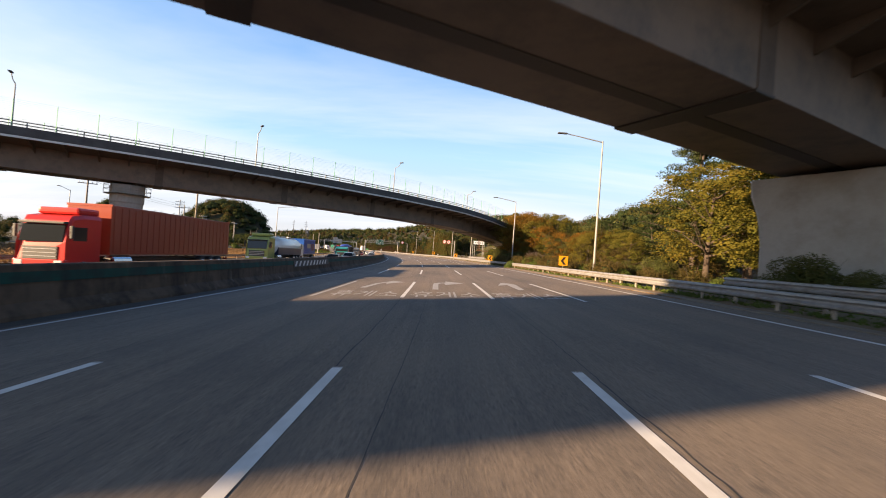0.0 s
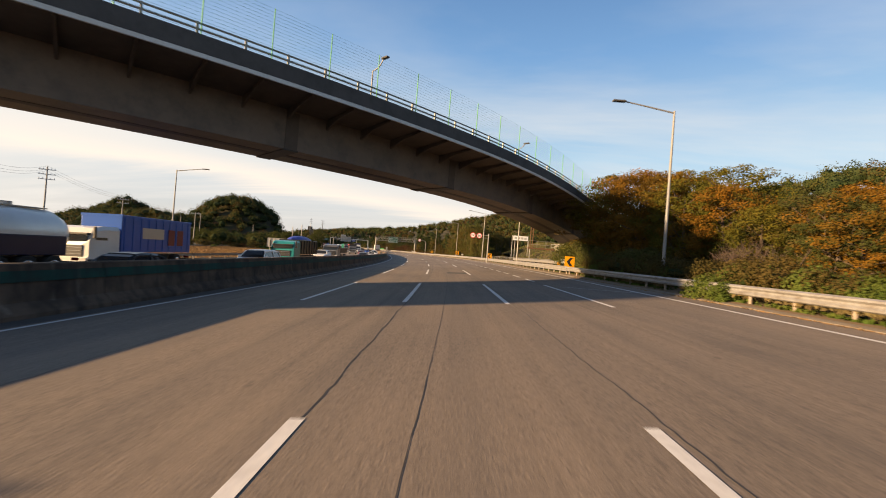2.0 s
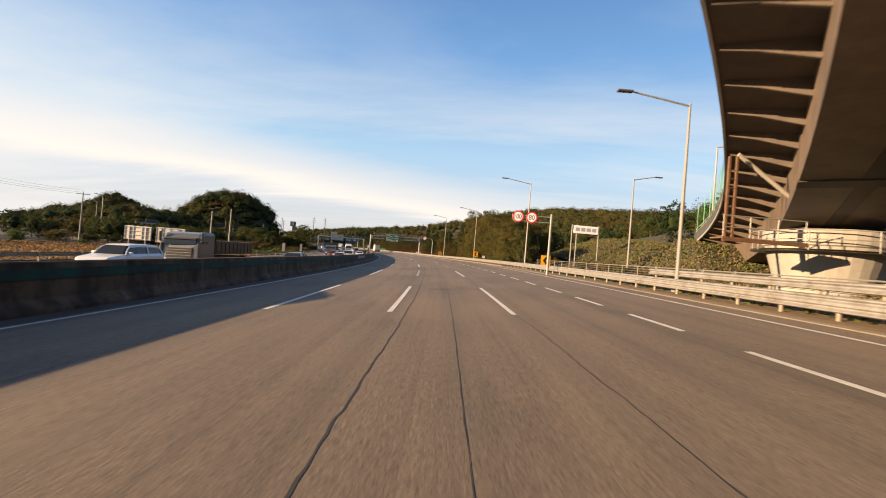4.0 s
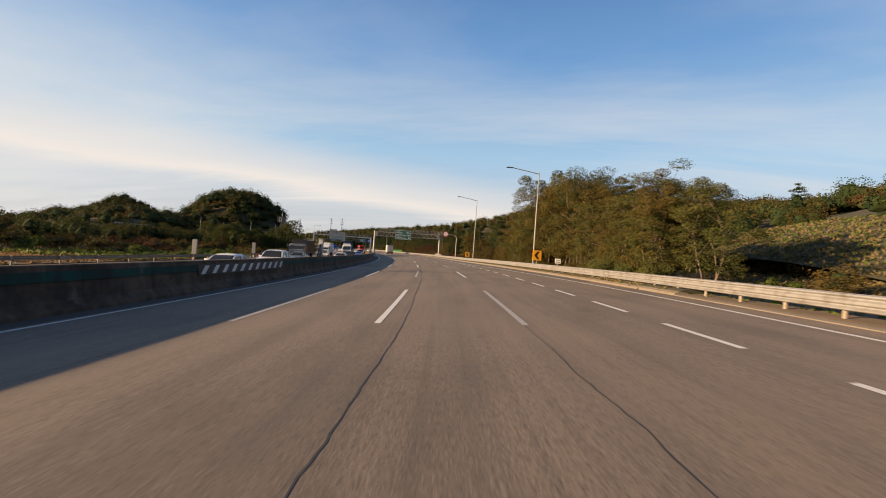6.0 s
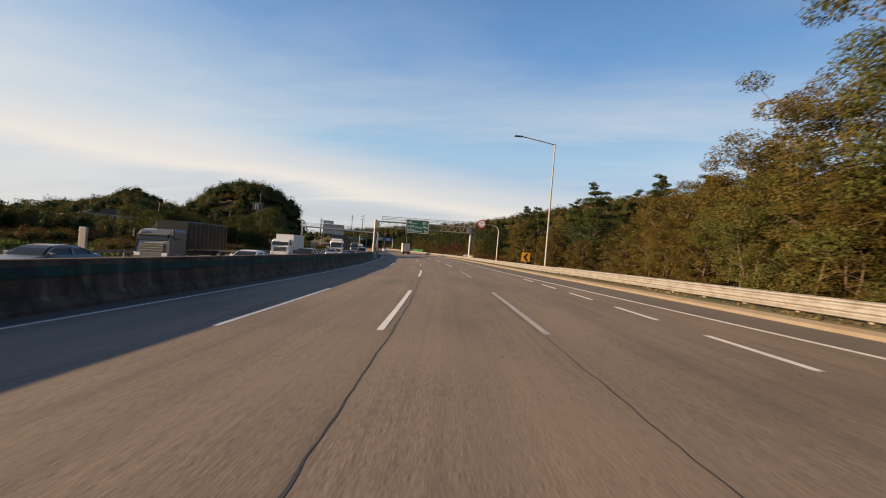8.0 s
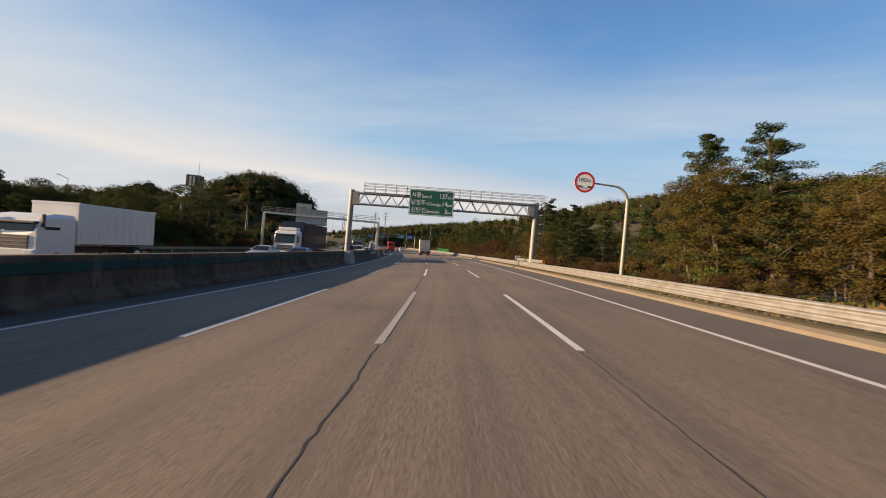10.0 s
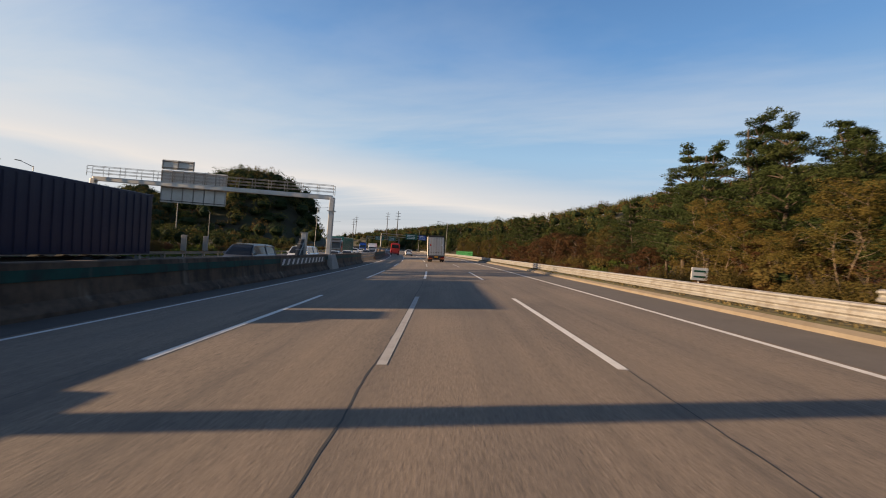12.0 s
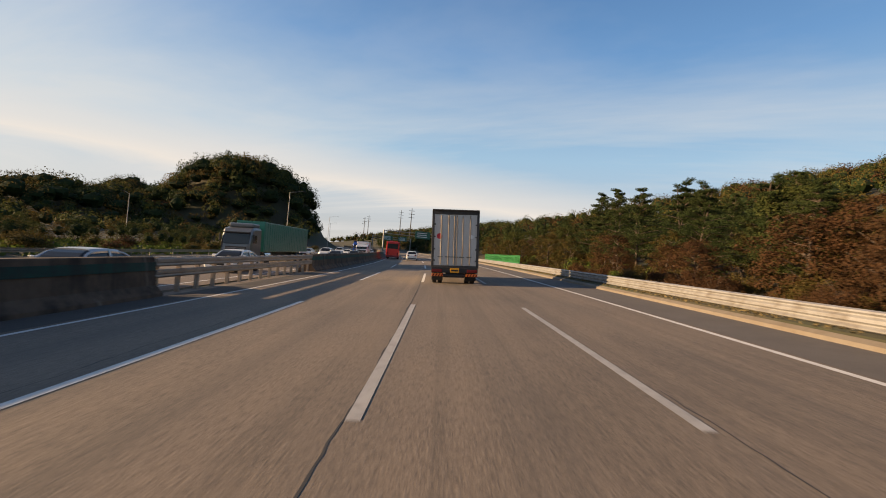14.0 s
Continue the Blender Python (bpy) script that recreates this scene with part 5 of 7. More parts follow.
STOCK = {}
SIGN_PLACES = (73.2, 115.0, 160.0, 204.6, 246.0)
MAKERS = {
    "gold": lambda k: broad_tree(8.0, 3.6, M["leaf_gold"], 20 + k, "broad tree with golden-green autumn leaves", n=17000),
    "orange": lambda k: broad_tree(8.0, 3.7, M["leaf_orange"], 25 + k, "broad tree with orange-gold autumn leaves", n=17000),
    "green": lambda k: broad_tree(7.0, 3.0, M["leaf_green"], 30 + k, "broad green tree with a ragged crown", n=11000, size=0.08, low=0.1),
    "dark": lambda k: broad_tree(7.0, 3.0, M["leaf_dark"], 40 + k, "dark green broadleaf tree beyond the road", n=9000, size=0.09, low=0.08, k=70),
    "brown": lambda k: broad_tree(6.0, 2.6, M["leaf_brown"], 50 + k, "tree with browning autumn leaves", n=12000, size=0.068, low=0.1),
    "slim": lambda k: slim_tree(9.0, 3.0, M["leaf_tan"], 60 + k, "slender pale-stemmed tree with thin brown-green leaves"),
    "slim_green": lambda k: slim_tree(9.0, 3.0, M["leaf_olive"], 70 + k, "slender pale-stemmed tree with feathery green leaves"),
    "pine": lambda k: pine_tree(9.0, 3.4, 80 + k, "layered pine tree with dark green needles"),
    "rust_tree": lambda k: broad_tree(5.0, 2.7, M["leaf_rust"], 120 + k, "spreading tree with rust-red autumn leaves", n=11000, size=0.065, low=0.08),
    "rust": lambda k: bush(2.4, 1.9, M["leaf_rust"], 90 + k, "rust-red autumn shrub on the verge", n=5000, size=0.05),
    "shrub": lambda k: bush(1.6, 1.4, M["weeds"], 95 + k, "low green shrub by the roadside"),
    "brush": lambda k: bush(2.6, 1.8, M["leaf_brown"], 100 + k, "tall brown-green brush on the verge", n=4600, size=0.055),
    "thicket": lambda k: bush(3.4, 2.5, M["leaf_olive"], 130 + k, "tall sunlit olive-green thicket behind the guard rail", n=10000, size=0.07),
    "twig_bush": lambda k: bare_bush(3.2, 2.0, 140 + k, "leafless purple-brown twiggy bush"),
}
VARIANTS = 3


def plant(kind, s, o, scale, rng_):
    k = rng_.randrange(VARIANTS)
    p = land(s, o)
    m = Matrix.LocRotScale(p - Vector((0, 0, 0.05)), Euler((0, 0, rng_.uniform(0, math.tau))), (scale * rng_.uniform(0.9, 1.1), scale * rng_.uniform(0.9, 1.1), scale))
    if (kind, k) not in STOCK:
        STOCK[kind, k] = ob = MAKERS[kind](k)
        ob.matrix_world = m
        ob["group"] = kind + " growth"
        return ob
    src = STOCK[kind, k]
    made = {}
    for q in (src, *src.children_recursive):
        made[q] = q.copy()
        scene.collection.objects.link(made[q])
        made[q].parent = made.get(q.parent, q.parent)
    made[src].matrix_basis = m
    return made[src]


def belt(kinds, s0, s1, o0, o1, n, lo, hi, seed):
    r = random.Random(seed)
    for i in range(n):
        kind, s, o, size = r.choice(kinds), s0 + (s1 - s0) * (i + r.random()) / n, r.uniform(o0, o1), r.uniform(lo, hi)
        if o < 13.6 and o > 0 and any(-6 < s - c < 1.5 for c in SIGN_PLACES):
            size *= 0.45
        plant(kind, s, o, size, r)


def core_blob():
    """A rough ball of 24 quads, radius about 1: the dense middle of a crown too far off to look into, its inner shade
    put into a dark colour.
    """
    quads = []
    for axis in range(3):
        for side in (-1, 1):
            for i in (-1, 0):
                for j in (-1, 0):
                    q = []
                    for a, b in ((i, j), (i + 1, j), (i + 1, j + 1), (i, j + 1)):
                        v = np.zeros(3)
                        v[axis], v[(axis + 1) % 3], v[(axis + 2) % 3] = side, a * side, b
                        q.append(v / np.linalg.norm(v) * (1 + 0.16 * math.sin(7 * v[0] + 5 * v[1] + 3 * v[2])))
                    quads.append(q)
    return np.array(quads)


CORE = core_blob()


def grove(name, label, category, kinds, areas, seed, keep=0.5):
    """Growth too far off to tell apart, joined into one object: areas hold s0, s1, o0, o1, number, least and greatest scale."""
    r = random.Random(seed)
    verts, faces, mats, pick = [], [], [], []
    base = 0
    for s0, s1, o0, o1, n, lo, hi in areas:
        for i in range(n):
            kind = r.choice(kinds)
            src = STOCK[kind, r.choice([k for k in range(VARIANTS) if (kind, k) in STOCK])]
            crown = next(c for c in src.children if c.name.startswith(("crown", "foliage", "needle_crown")))
            co = np.empty(len(crown.data.vertices) * 3, dtype=np.float32)
            crown.data.vertices.foreach_get("co", co)
            co = co.reshape(-1, 4, 3)
            co = co[nrng.random(len(co)) < keep]
            mid = co.mean(1, keepdims=True)
            co = mid + (co - mid) * keep ** -0.38
            sc, a = r.uniform(lo, hi), r.uniform(0, math.tau)
            f = land(s0 + (s1 - s0) * (i + r.random()) / n, r.uniform(o0, o1))
            w, d = sc * r.uniform(0.85, 1.15), sc * r.uniform(0.85, 1.15)
            x, y = co[..., 0] * w, co[..., 1] * d
            q = np.stack([f.x + x * math.cos(a) - y * math.sin(a), f.y + x * math.sin(a) + y * math.cos(a), f.z + co[..., 2] * sc], -1)
            h = float(q[..., 2].max() - f.z)
            ring = [k * math.tau / 5 for k in range(6)]
            stem = np.array([[(f.x + 0.024 * h * math.cos(b0), f.y + 0.024 * h * math.sin(b0), f.z - 0.2), (f.x + 0.024 * h * math.cos(b1), f.y + 0.024 * h * math.sin(b1), f.z - 0.2),
                              (f.x + 0.008 * h * math.cos(b1), f.y + 0.008 * h * math.sin(b1), f.z + 0.75 * h), (f.x + 0.008 * h * math.cos(b0), f.y + 0.008 * h * math.sin(b0), f.z + 0.75 * h)] for b0, b1 in zip(ring, ring[1:])])
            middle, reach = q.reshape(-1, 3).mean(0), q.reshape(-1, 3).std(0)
            # the core's dark leaf colour stands in for shade inside the crown
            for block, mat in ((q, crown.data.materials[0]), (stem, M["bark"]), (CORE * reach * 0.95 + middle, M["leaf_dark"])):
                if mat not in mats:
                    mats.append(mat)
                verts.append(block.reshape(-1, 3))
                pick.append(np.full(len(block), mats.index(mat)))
    v = np.concatenate(verts).astype(np.float32)
    n = len(v) // 4
    me = bpy.data.meshes.new(name)
    me.vertices.add(4 * n)
    me.vertices.foreach_set("co", v.ravel())
    me.loops.add(4 * n)
    me.loops.foreach_set("vertex_index", np.arange(4 * n, dtype=np.int32))
    me.polygons.add(n)
    me.polygons.foreach_set("loop_start", np.arange(0, 4 * n, 4, dtype=np.int32))
    for mat in mats:
        me.materials.append(mat)
    me.polygons.foreach_set("material_index", np.concatenate(pick).astype(np.int32))
    me.update(calc_edges=True)
    tagged(new(name, me), label, category, kind="stuff")


def one(kind, s, o, scale, seed=1):
    plant(kind, s, o, scale, random.Random(seed))


# right of the road, from the first bridge on
one("pine", 67.0, 20.4, 1.42, 3)
one("pine", 62.5, 21.5, 1.25, 13)
one("gold", 60.0, 17.0, 1.02, 4)
belt(("thicket", "shrub", "brush"), 46, 66, 12.6, 16.0, 26, 0.42, 0.72, 204)
one("gold", 56.5, 20.5, 1.15, 5)
one("gold", 63.5, 22.5, 1.1, 6)
belt(("slim_green", "brown", "gold", "slim"), 70, 84, 15.5, 19.5, 12, 0.52, 0.66, 7)
belt(("brown", "orange", "slim_green", "green", "gold"), 83, 102, 17.0, 22.0, 16, 0.5, 0.64, 107)
one("orange", 93.5, 18.0, 0.66, 108)
one("orange", 89.0, 20.5, 0.7, 109)
one("brown", 98.0, 19.5, 0.9, 110)
belt(("green", "pine", "brown", "pine"), 70, 104, 23, 31, 24, 0.66, 0.9, 111)
one("twig_bush", 96.0, 14.9, 1.0, 112)
one("twig_bush", 98.0, 15.6, 0.9, 114)
belt(("brush",), 93, 99, 14.2, 16.0, 5, 0.8, 1.1, 117)
for s_, o_, k_, kind_ in ((103.5, 18.5, 0.86, "orange"), (107.5, 18.0, 1.0, "gold"), (111.0, 18.8, 1.14, "orange"), (114.5, 18.2, 1.22, "orange"), (118.0, 19.2, 1.32, "orange"), (121.5, 18.4, 1.34, "gold"), (125.0, 18.8, 1.2, "orange"), (109.0, 22.5, 1.15, "gold"), (115.5, 23.0, 1.25, "gold"), (122.5, 23.0, 1.2, "brown")):
    one(kind_, s_, o_, k_, int(s_ * 3))
belt(("thicket",), 117.5, 125.5, 13.6, 15.4, 5, 1.0, 1.22, 115)
belt(("thicket", "shrub"), 101, 117, 13.6, 15.6, 9, 0.7, 0.95, 116)
one("shrub", 90.9, 10.35, 0.6, 209)
one("shrub", 92.3, 10.5, 0.72, 210)
one("thicket", 92.0, 12.6, 0.5, 211)
one("thicket", 89.5, 13.0, 0.5, 212)
belt(("slim", "slim_green", "slim"), 180.5, 189.5, 12.4, 14.5, 9, 0.62, 0.76, 12)
belt(("thicket", "shrub"), 180, 193, 11.4, 12.4, 11, 0.36, 0.62, 112)
one("pine", 199.5, 18.0, 0.9, 118)
one("pine", 196.5, 18.0, 0.62, 119)
for s_, o_, h_ in ((191.8, 13.2, 4.4), (193.4, 14.2, 5.4), (195.0, 13.4, 6.4), (197.2, 14.4, 8.2), (199.2, 14.0, 9.2), (201.2, 14.5, 10.6), (203.4, 15.0, 10.4), (205.6, 14.0, 10.2), (208.0, 13.8, 10.6), (210.4, 13.0, 10.4), (213.0, 14.0, 9.8), (215.6, 13.2, 9.0), (218.2, 13.6, 7.4), (221.0, 13.0, 6.2), (224.0, 13.8, 6.6), (227.0, 13.4, 6.2)):
    one("slim_green" if int(s_) % 3 == 0 else "slim", s_, o_, h_ / 8.8, int(s_ * 7))
belt(("slim_green", "slim", "slim_green"), 200, 214, 15.5, 18.0, 7, 0.95, 1.08, 413)
belt(("brush", "thicket", "brush"), 190, 217, 11.8, 12.9, 20, 0.45, 0.72, 414)
belt(("brown", "slim", "rust_tree"), 201, 228, 15.0, 19.0, 14, 0.7, 0.9, 113)
belt(("slim_green", "brush", "brown", "slim"), 207, 230, 11.8, 13.0, 26, 0.36, 0.62, 213)
belt(("pine", "pine", "dark"), 230, 252, 14.5, 20, 11, 0.78, 0.98, 313)
belt(("brush", "rust", "brown"), 228, 250, 11.4, 14.0, 16, 0.5, 0.8, 314)
belt(("brown", "green", "slim"), 204, 246, 19, 30, 20, 0.75, 1.0, 14)
belt(("shrub", "brush"), 190, 250, 11.2, 12.2, 30, 0.22, 0.42, 15)
belt(("slim", "brown", "pine"), 252, 264, 15.0, 24, 8, 0.6, 0.85, 16)
one("slim", 264.2, 13.6, 0.8, 26)
one("slim", 266.2, 14.0, 0.72, 28)
one("pine", 266.8, 14.6, 1.0, 25)
one("pine", 263.2, 15.4, 0.92, 29)
one("pine", 270.5, 17.0, 0.72, 27)
belt(("pine", "green", "pine", "brown", "rust_tree"), 272, 296, 18, 34, 18, 0.5, 0.74, 17)
for s_, o_, k_ in ((294.0, 15.6, 0.60), (297.0, 15.4, 0.66), (300.0, 16.0, 0.76), (303.2, 15.4, 0.9), (306.4, 16.4, 1.04), (309.4, 15.8, 0.94), (312.8, 16.4, 1.0), (316.0, 17.0, 0.8), (320.0, 16.0, 0.72), (299.0, 19.0, 0.8), (305.0, 20.0, 0.95), (311.0, 20.5, 0.95)):
    one("pine", s_, o_, k_, int(s_ * 5))
for s_, o_, k_ in ((344.0, 16.0, 0.6), (348.5, 17.4, 0.68), (353.0, 16.4, 0.72), (357.5, 17.6, 0.8), (362.5, 16.8, 0.82), (368.0, 17.2, 0.9), (374.0, 18.0, 0.92), (351.0, 21.0, 0.72)):
    one("pine", s_, o_, k_, int(s_ * 5))
belt(("rust", "rust_tree", "brush"), 326, 350, 12.6, 15.0, 16, 0.5, 0.85, 318)
belt(("slim", "rust_tree", "brush"), 292, 312, 12.8, 14.6, 12, 0.36, 0.6, 317)
belt(("rust", "brush", "rust", "shrub"), 258, 400, 10.4, 13.4, 84, 0.34, 0.62, 20)
belt(("brush", "rust_tree", "brown", "brown", "green", "shrub"), 320, 420, 13.5, 19, 48, 0.5, 0.9, 21)
belt(("pine", "brown", "rust_tree", "brown", "pine", "green"), 318, 420, 18, 28, 48, 0.46, 0.74, 121)
# left, in front of the tower
belt(("green", "dark", "green"), 284, 319, -58.0, -48.0, 24, 0.86, 1.06, 38)
belt(("green", "brown"), 284, 319, -46.0, -41.0, 16, 0.6, 0.78, 138)
for s_, o_, k_ in ((294.5, -38.5, 1.0), (298.0, -38.0, 0.92), (301.2, -37.5, 0.5), (304.4, -37.5, 0.55), (306.2, -37.5, 1.26), (309.2, -39.0, 0.8), (312.8, -36.6, 1.5), (315.6, -39.5, 0.72), (317.6, -42.0, 0.66)):
    one("green", s_, o_, k_, int(s_))
belt(("brush", "rust", "shrub"), 290, 345, -36.5, -31, 24, 0.5, 0.95, 39)
one("dark", 40, -60, 0.8, 40)
one("dark", 52, -63, 0.9, 41)
one("dark", 66, -61, 0.7, 42)

# too far off to tell apart
grove("tree_belt", "dark green trees in a belt beyond the opposite carriageway", "trees", ("dark", "green", "green", "brown"),
      ((60, 200, -84, -60, 60, 0.4, 0.66), (190, 270, -74, -56, 34, 0.5, 0.78), (200, 285, -60, -50, 26, 0.42, 0.66), (258, 292, -62, -44, 18, 0.5, 0.75), (321, 354, -66, -44, 24, 0.5, 0.74), (354, 420, -66, -44, 34, 0.28, 0.44), (322, 350, -44, -36, 18, 0.42, 0.6), (350, 420, -44, -36, 34, 0.28, 0.42), (420, 470, -64, -38, 24, 0.32, 0.5)), 31, 0.22)
grove("scrub", "brown and green scrub along the opposite carriageway", "scrub", ("shrub", "brush", "rust", "brush"),
      ((60, 220, -60, -52, 60, 0.5, 1.0), (205, 290, -58, -40, 80, 0.6, 1.15), (214, 290, -40, -31, 44, 0.45, 0.8), (345, 470, -38, -30.4, 44, 0.45, 0.85), (140, 182, 13, 20, 26, 0.35, 0.7)), 32, 0.26)
grove("tree_belt", "brown and green trees behind the roadside trees", "trees", ("brown", "green", "brown", "gold"),
      ((73, 112, 30, 42, 16, 0.7, 0.95),), 33, 0.3)
belt(("green", "brown", "green", "pine"), 128, 180, 36, 62, 16, 0.6, 0.85, 11)
grove("scrub", "bright green scrub along the back of the guard rail", "scrub", ("shrub", "shrub", "brush"),
      ((64, 67, 11.9, 13.0, 4, 0.75, 1.05), (75, 112, 11.9, 13.0, 48, 0.75, 1.05), (62, 67, 11.6, 13.2, 4, 0.4, 0.75), (75, 112, 11.6, 13.2, 30, 0.4, 0.75), (64, 112, 13.8, 16.5, 40, 0.45, 0.8)), 37, 0.8)
grove("tree_belt", "mixed autumn trees on the hillside beyond the verge", "trees", ("brown", "rust_tree", "pine", "brown", "pine"),
      ((322, 430, 27, 44, 56, 0.42, 0.68), (400, 560, 12, 40, 60, 0.42, 0.75)), 34, 0.2)
grove("tree_belt", "dark trees along the outside of the far bend", "trees", ("dark", "pine", "green", "brown"),
      ((430, 560, 12.5, 26, 80, 0.5, 0.85), (560, 720, 12.5, 34, 80, 0.6, 1.0)), 39, 0.16)
grove("tree_belt", "brown and green autumn trees on the slope behind", "trees", ("brown", "green", "pine", "dark"),
      ((66, 285, 34, 66, 46, 0.6, 1.0), (282, 335, 28, 62, 40, 0.5, 0.8), (330, 500, 40, 62, 30, 0.5, 0.75)), 35, 0.17)


grove("scrub", "dark tangled undergrowth on the slope behind the verge", "scrub", ("shrub", "brush", "shrub", "brush"),
      ((255, 330, 11.5, 34, 120, 0.45, 0.9), (330, 430, 14, 40, 150, 0.5, 1.0), (62, 126, 17, 34, 50, 0.6, 1.1), (184, 250, 17, 30, 30, 0.7, 1.1)), 36, 0.24)


def woods(name, mounds, count, mats, seed, label, extra=(), size=0.27, n=200, scale=(0.7, 1.3), beyond=None):
    """Far woods: many rough crowns over the mounds, one mesh for each leaf colour, and one for the dense middles of the crowns."""
    r = np.random.default_rng(seed)
    pts = []
    for i in mounds:
        ms, mo, h, rs, ro = MOUNDS[i]
        c = np.interp(ms, AX_S, AX_H)
        a, b = r.normal(size=(count, 2)).T * 0.62
        x = MOUND_XY[i][0] - a * rs * math.sin(c) + b * ro * math.cos(c)
        y = MOUND_XY[i][1] + a * rs * math.cos(c) + b * ro * math.sin(c)
        pts.append(np.stack([x, y], 1))
    for s0, s1, o0, o1, m in extra:
        pts.append(np.array([flat(r.uniform(s0, s1), r.uniform(o0, o1)) for _ in range(m)]))
    p = np.concatenate(pts)
    s, o = road_coords(p[:, 0], p[:, 1])
    keep = (o > np.where(s > 430, 17, 30)) | (o < np.where(s > 480, -38, -44))
    keep &= ~((s < 300) & (o > 0) & (o < 64))
    if beyond is not None:
        keep &= o < beyond
    p = p[keep]
    z = land_z(p[:, 0], p[:, 1])
    pick = r.integers(0, len(mats), len(p))
    cores = []
    for k, mat in enumerate(mats):
        cs, out_ = [], []
        for (x, y), zz in zip(p[pick == k], z[pick == k]):
            big = r.uniform(*scale)
            hgt, rad = r.uniform(4.2, 7.4) * big, r.uniform(2.2, 3.7) * big
            q = r.normal(size=(n, 3))
            q /= np.linalg.norm(q, axis=1, keepdims=True)
            q[:, 2] = np.abs(q[:, 2]) * 1.0 - 0.25
            bump = 1 + 0.3 * np.sin(q[:, :1] * 5 + x) * np.cos(q[:, 1:2] * 6 + y) + r.normal(size=(n, 1)) * 0.05
            middle = np.array([x, y, zz + hgt * 0.55])
            cs.append(middle + q * bump * np.array([rad, rad, hgt * 0.5]))
            out_.append(q + np.array([0, 0, 0.2]))
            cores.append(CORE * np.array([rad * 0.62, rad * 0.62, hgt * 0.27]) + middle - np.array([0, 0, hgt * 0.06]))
        ob = leaves(name, np.concatenate(cs), size, M[mat], None, 0.8, outward=np.concatenate(out_), loose=0.5)
        tagged(ob, label, "woods", kind="stuff")
    # crown cores as one mesh, inner shade painted with the dark leaf colour
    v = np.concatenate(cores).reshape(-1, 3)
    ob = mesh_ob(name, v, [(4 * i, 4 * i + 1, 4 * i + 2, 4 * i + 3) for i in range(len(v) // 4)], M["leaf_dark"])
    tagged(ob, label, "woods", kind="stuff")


woods("woods", (0,), 380, ("leaf_green", "leaf_dark", "leaf_brown", "leaf_olive", "leaf_dark"), 5, "dense dark green wood on a rounded knoll", size=0.40, n=230, scale=(0.9, 1.9))
woods("woods", (1, 2, 3), 200, ("leaf_dark", "leaf_green", "leaf_brown"), 6, "dark woods on low hills across the valley", size=0.40, n=130, scale=(0.8, 1.7))
woods("woods", (), 0, ("leaf_dark", "leaf_green", "leaf_brown"), 16, "low dark woods on the plain across the valley", ((230, 560, -150, -68, 380),), size=0.36, n=120, scale=(0.5, 0.95))
woods("woods", (4, 5), 1500, ("leaf_tan", "needle", "leaf_brown", "leaf_olive", "leaf_brown", "leaf_rust", "needle", "leaf_tan"), 7, "mixed autumn woods on the hillside ridge", beyond=215)
woods("woods", (6, 7, 8), 480, ("leaf_green", "needle", "needle", "leaf_olive", "leaf_brown"), 8, "mixed woods on the ridge behind the trees")
woods("woods", (9, 10), 380, ("leaf_brown", "leaf_green", "leaf_dark", "leaf_olive", "leaf_rust"), 9, "far brown and green woods closing the view", ((520, 900, -140, -50, 240), (480, 900, 30, 120, 240),), size=0.45, n=90)


def tufts(name, label, mat, s0, s1, o0, o1, n, size, seed, line=None, band=(0, 0), lift=0.0):
    r = np.random.default_rng(seed)
    s, o = r.uniform(s0, s1, n), r.uniform(o0, o1, n)
    if line is not None:
        o = line(s) + r.uniform(*band, n)
        thick = np.sin(s * 0.9) + np.sin(s * 0.37 + 1) + np.sin(s * 2.3) > r.uniform(-2.2, 1.2, n)
        s, o = s[thick], o[thick]
        n = len(s)
    h = np.interp(s, AX_S, AX_H)
    x, y = np.interp(s, AX_S, AX_X) + np.cos(h) * o, np.interp(s, AX_S, AX_Y) + np.sin(h) * o
    z = land_z(x, y) + lift + r.uniform(0.0, size * 1.1, n)
    ob = leaves(name, np.stack([x, y, z], 1), size, mat, None, 1.6)
    tagged(ob, label, "grass", kind="stuff")


tufts("dry_grass", "reddish dry grass field beside the opposite carriageway", M["dry_grass"], 20, 222, -54, -29.5, 60000, 0.16, 1)
tufts("roadside_weeds", "tangled green weeds on the verge behind the rail", M["weeds"], 30, 190, 10.9, 16, 20000, 0.17, 2)
tufts("roadside_weeds", "tangled green weeds on the verge behind the rail", M["weeds"], 180, 300, 9.8, 16, 12000, 0.17, 3)
tufts("dry_grass", "rust-brown dry grass along the verge", M["dry_grass"], 250, 430, 8.7, 15, 16000, 0.2, 4)
tufts("dry_grass", "straw-coloured grass on the slope below the ramp", M["straw_grass"], 128, 190, 12, 34, 46000, 0.12, 5)
tufts("roadside_weeds", "mixed weeds along the far shoulder", M["weeds"], 200, 480, -44, -29.5, 16000, 0.3, 6)

rail_line = lambda s: np.interp(s, (172, 214, 256), (10.45, 9.3, 8.15))
tufts("dry_grass", "short straw-coloured grass on the strip between kerb and guard rail", M["straw_grass"], 178, 420, 0, 0, 30000, 0.055, 7, rail_line, (-0.36, 0.3), 0.27)
tufts("roadside_weeds", "weeds growing through the kerb at the guard rail", M["weeds"], 30, 108, 0, 0, 7000, 0.10, 8, lambda s: 10.45 + 0 * s, (-0.05, 0.6), 0.10)
tufts("dry_grass", "straw-coloured grass growing over the low kerb", M["dry_grass"], 50, 108, 0, 0, 16000, 0.045, 11, lambda s: 10.45 + 0 * s, (-0.75, 0.2), 0.04)
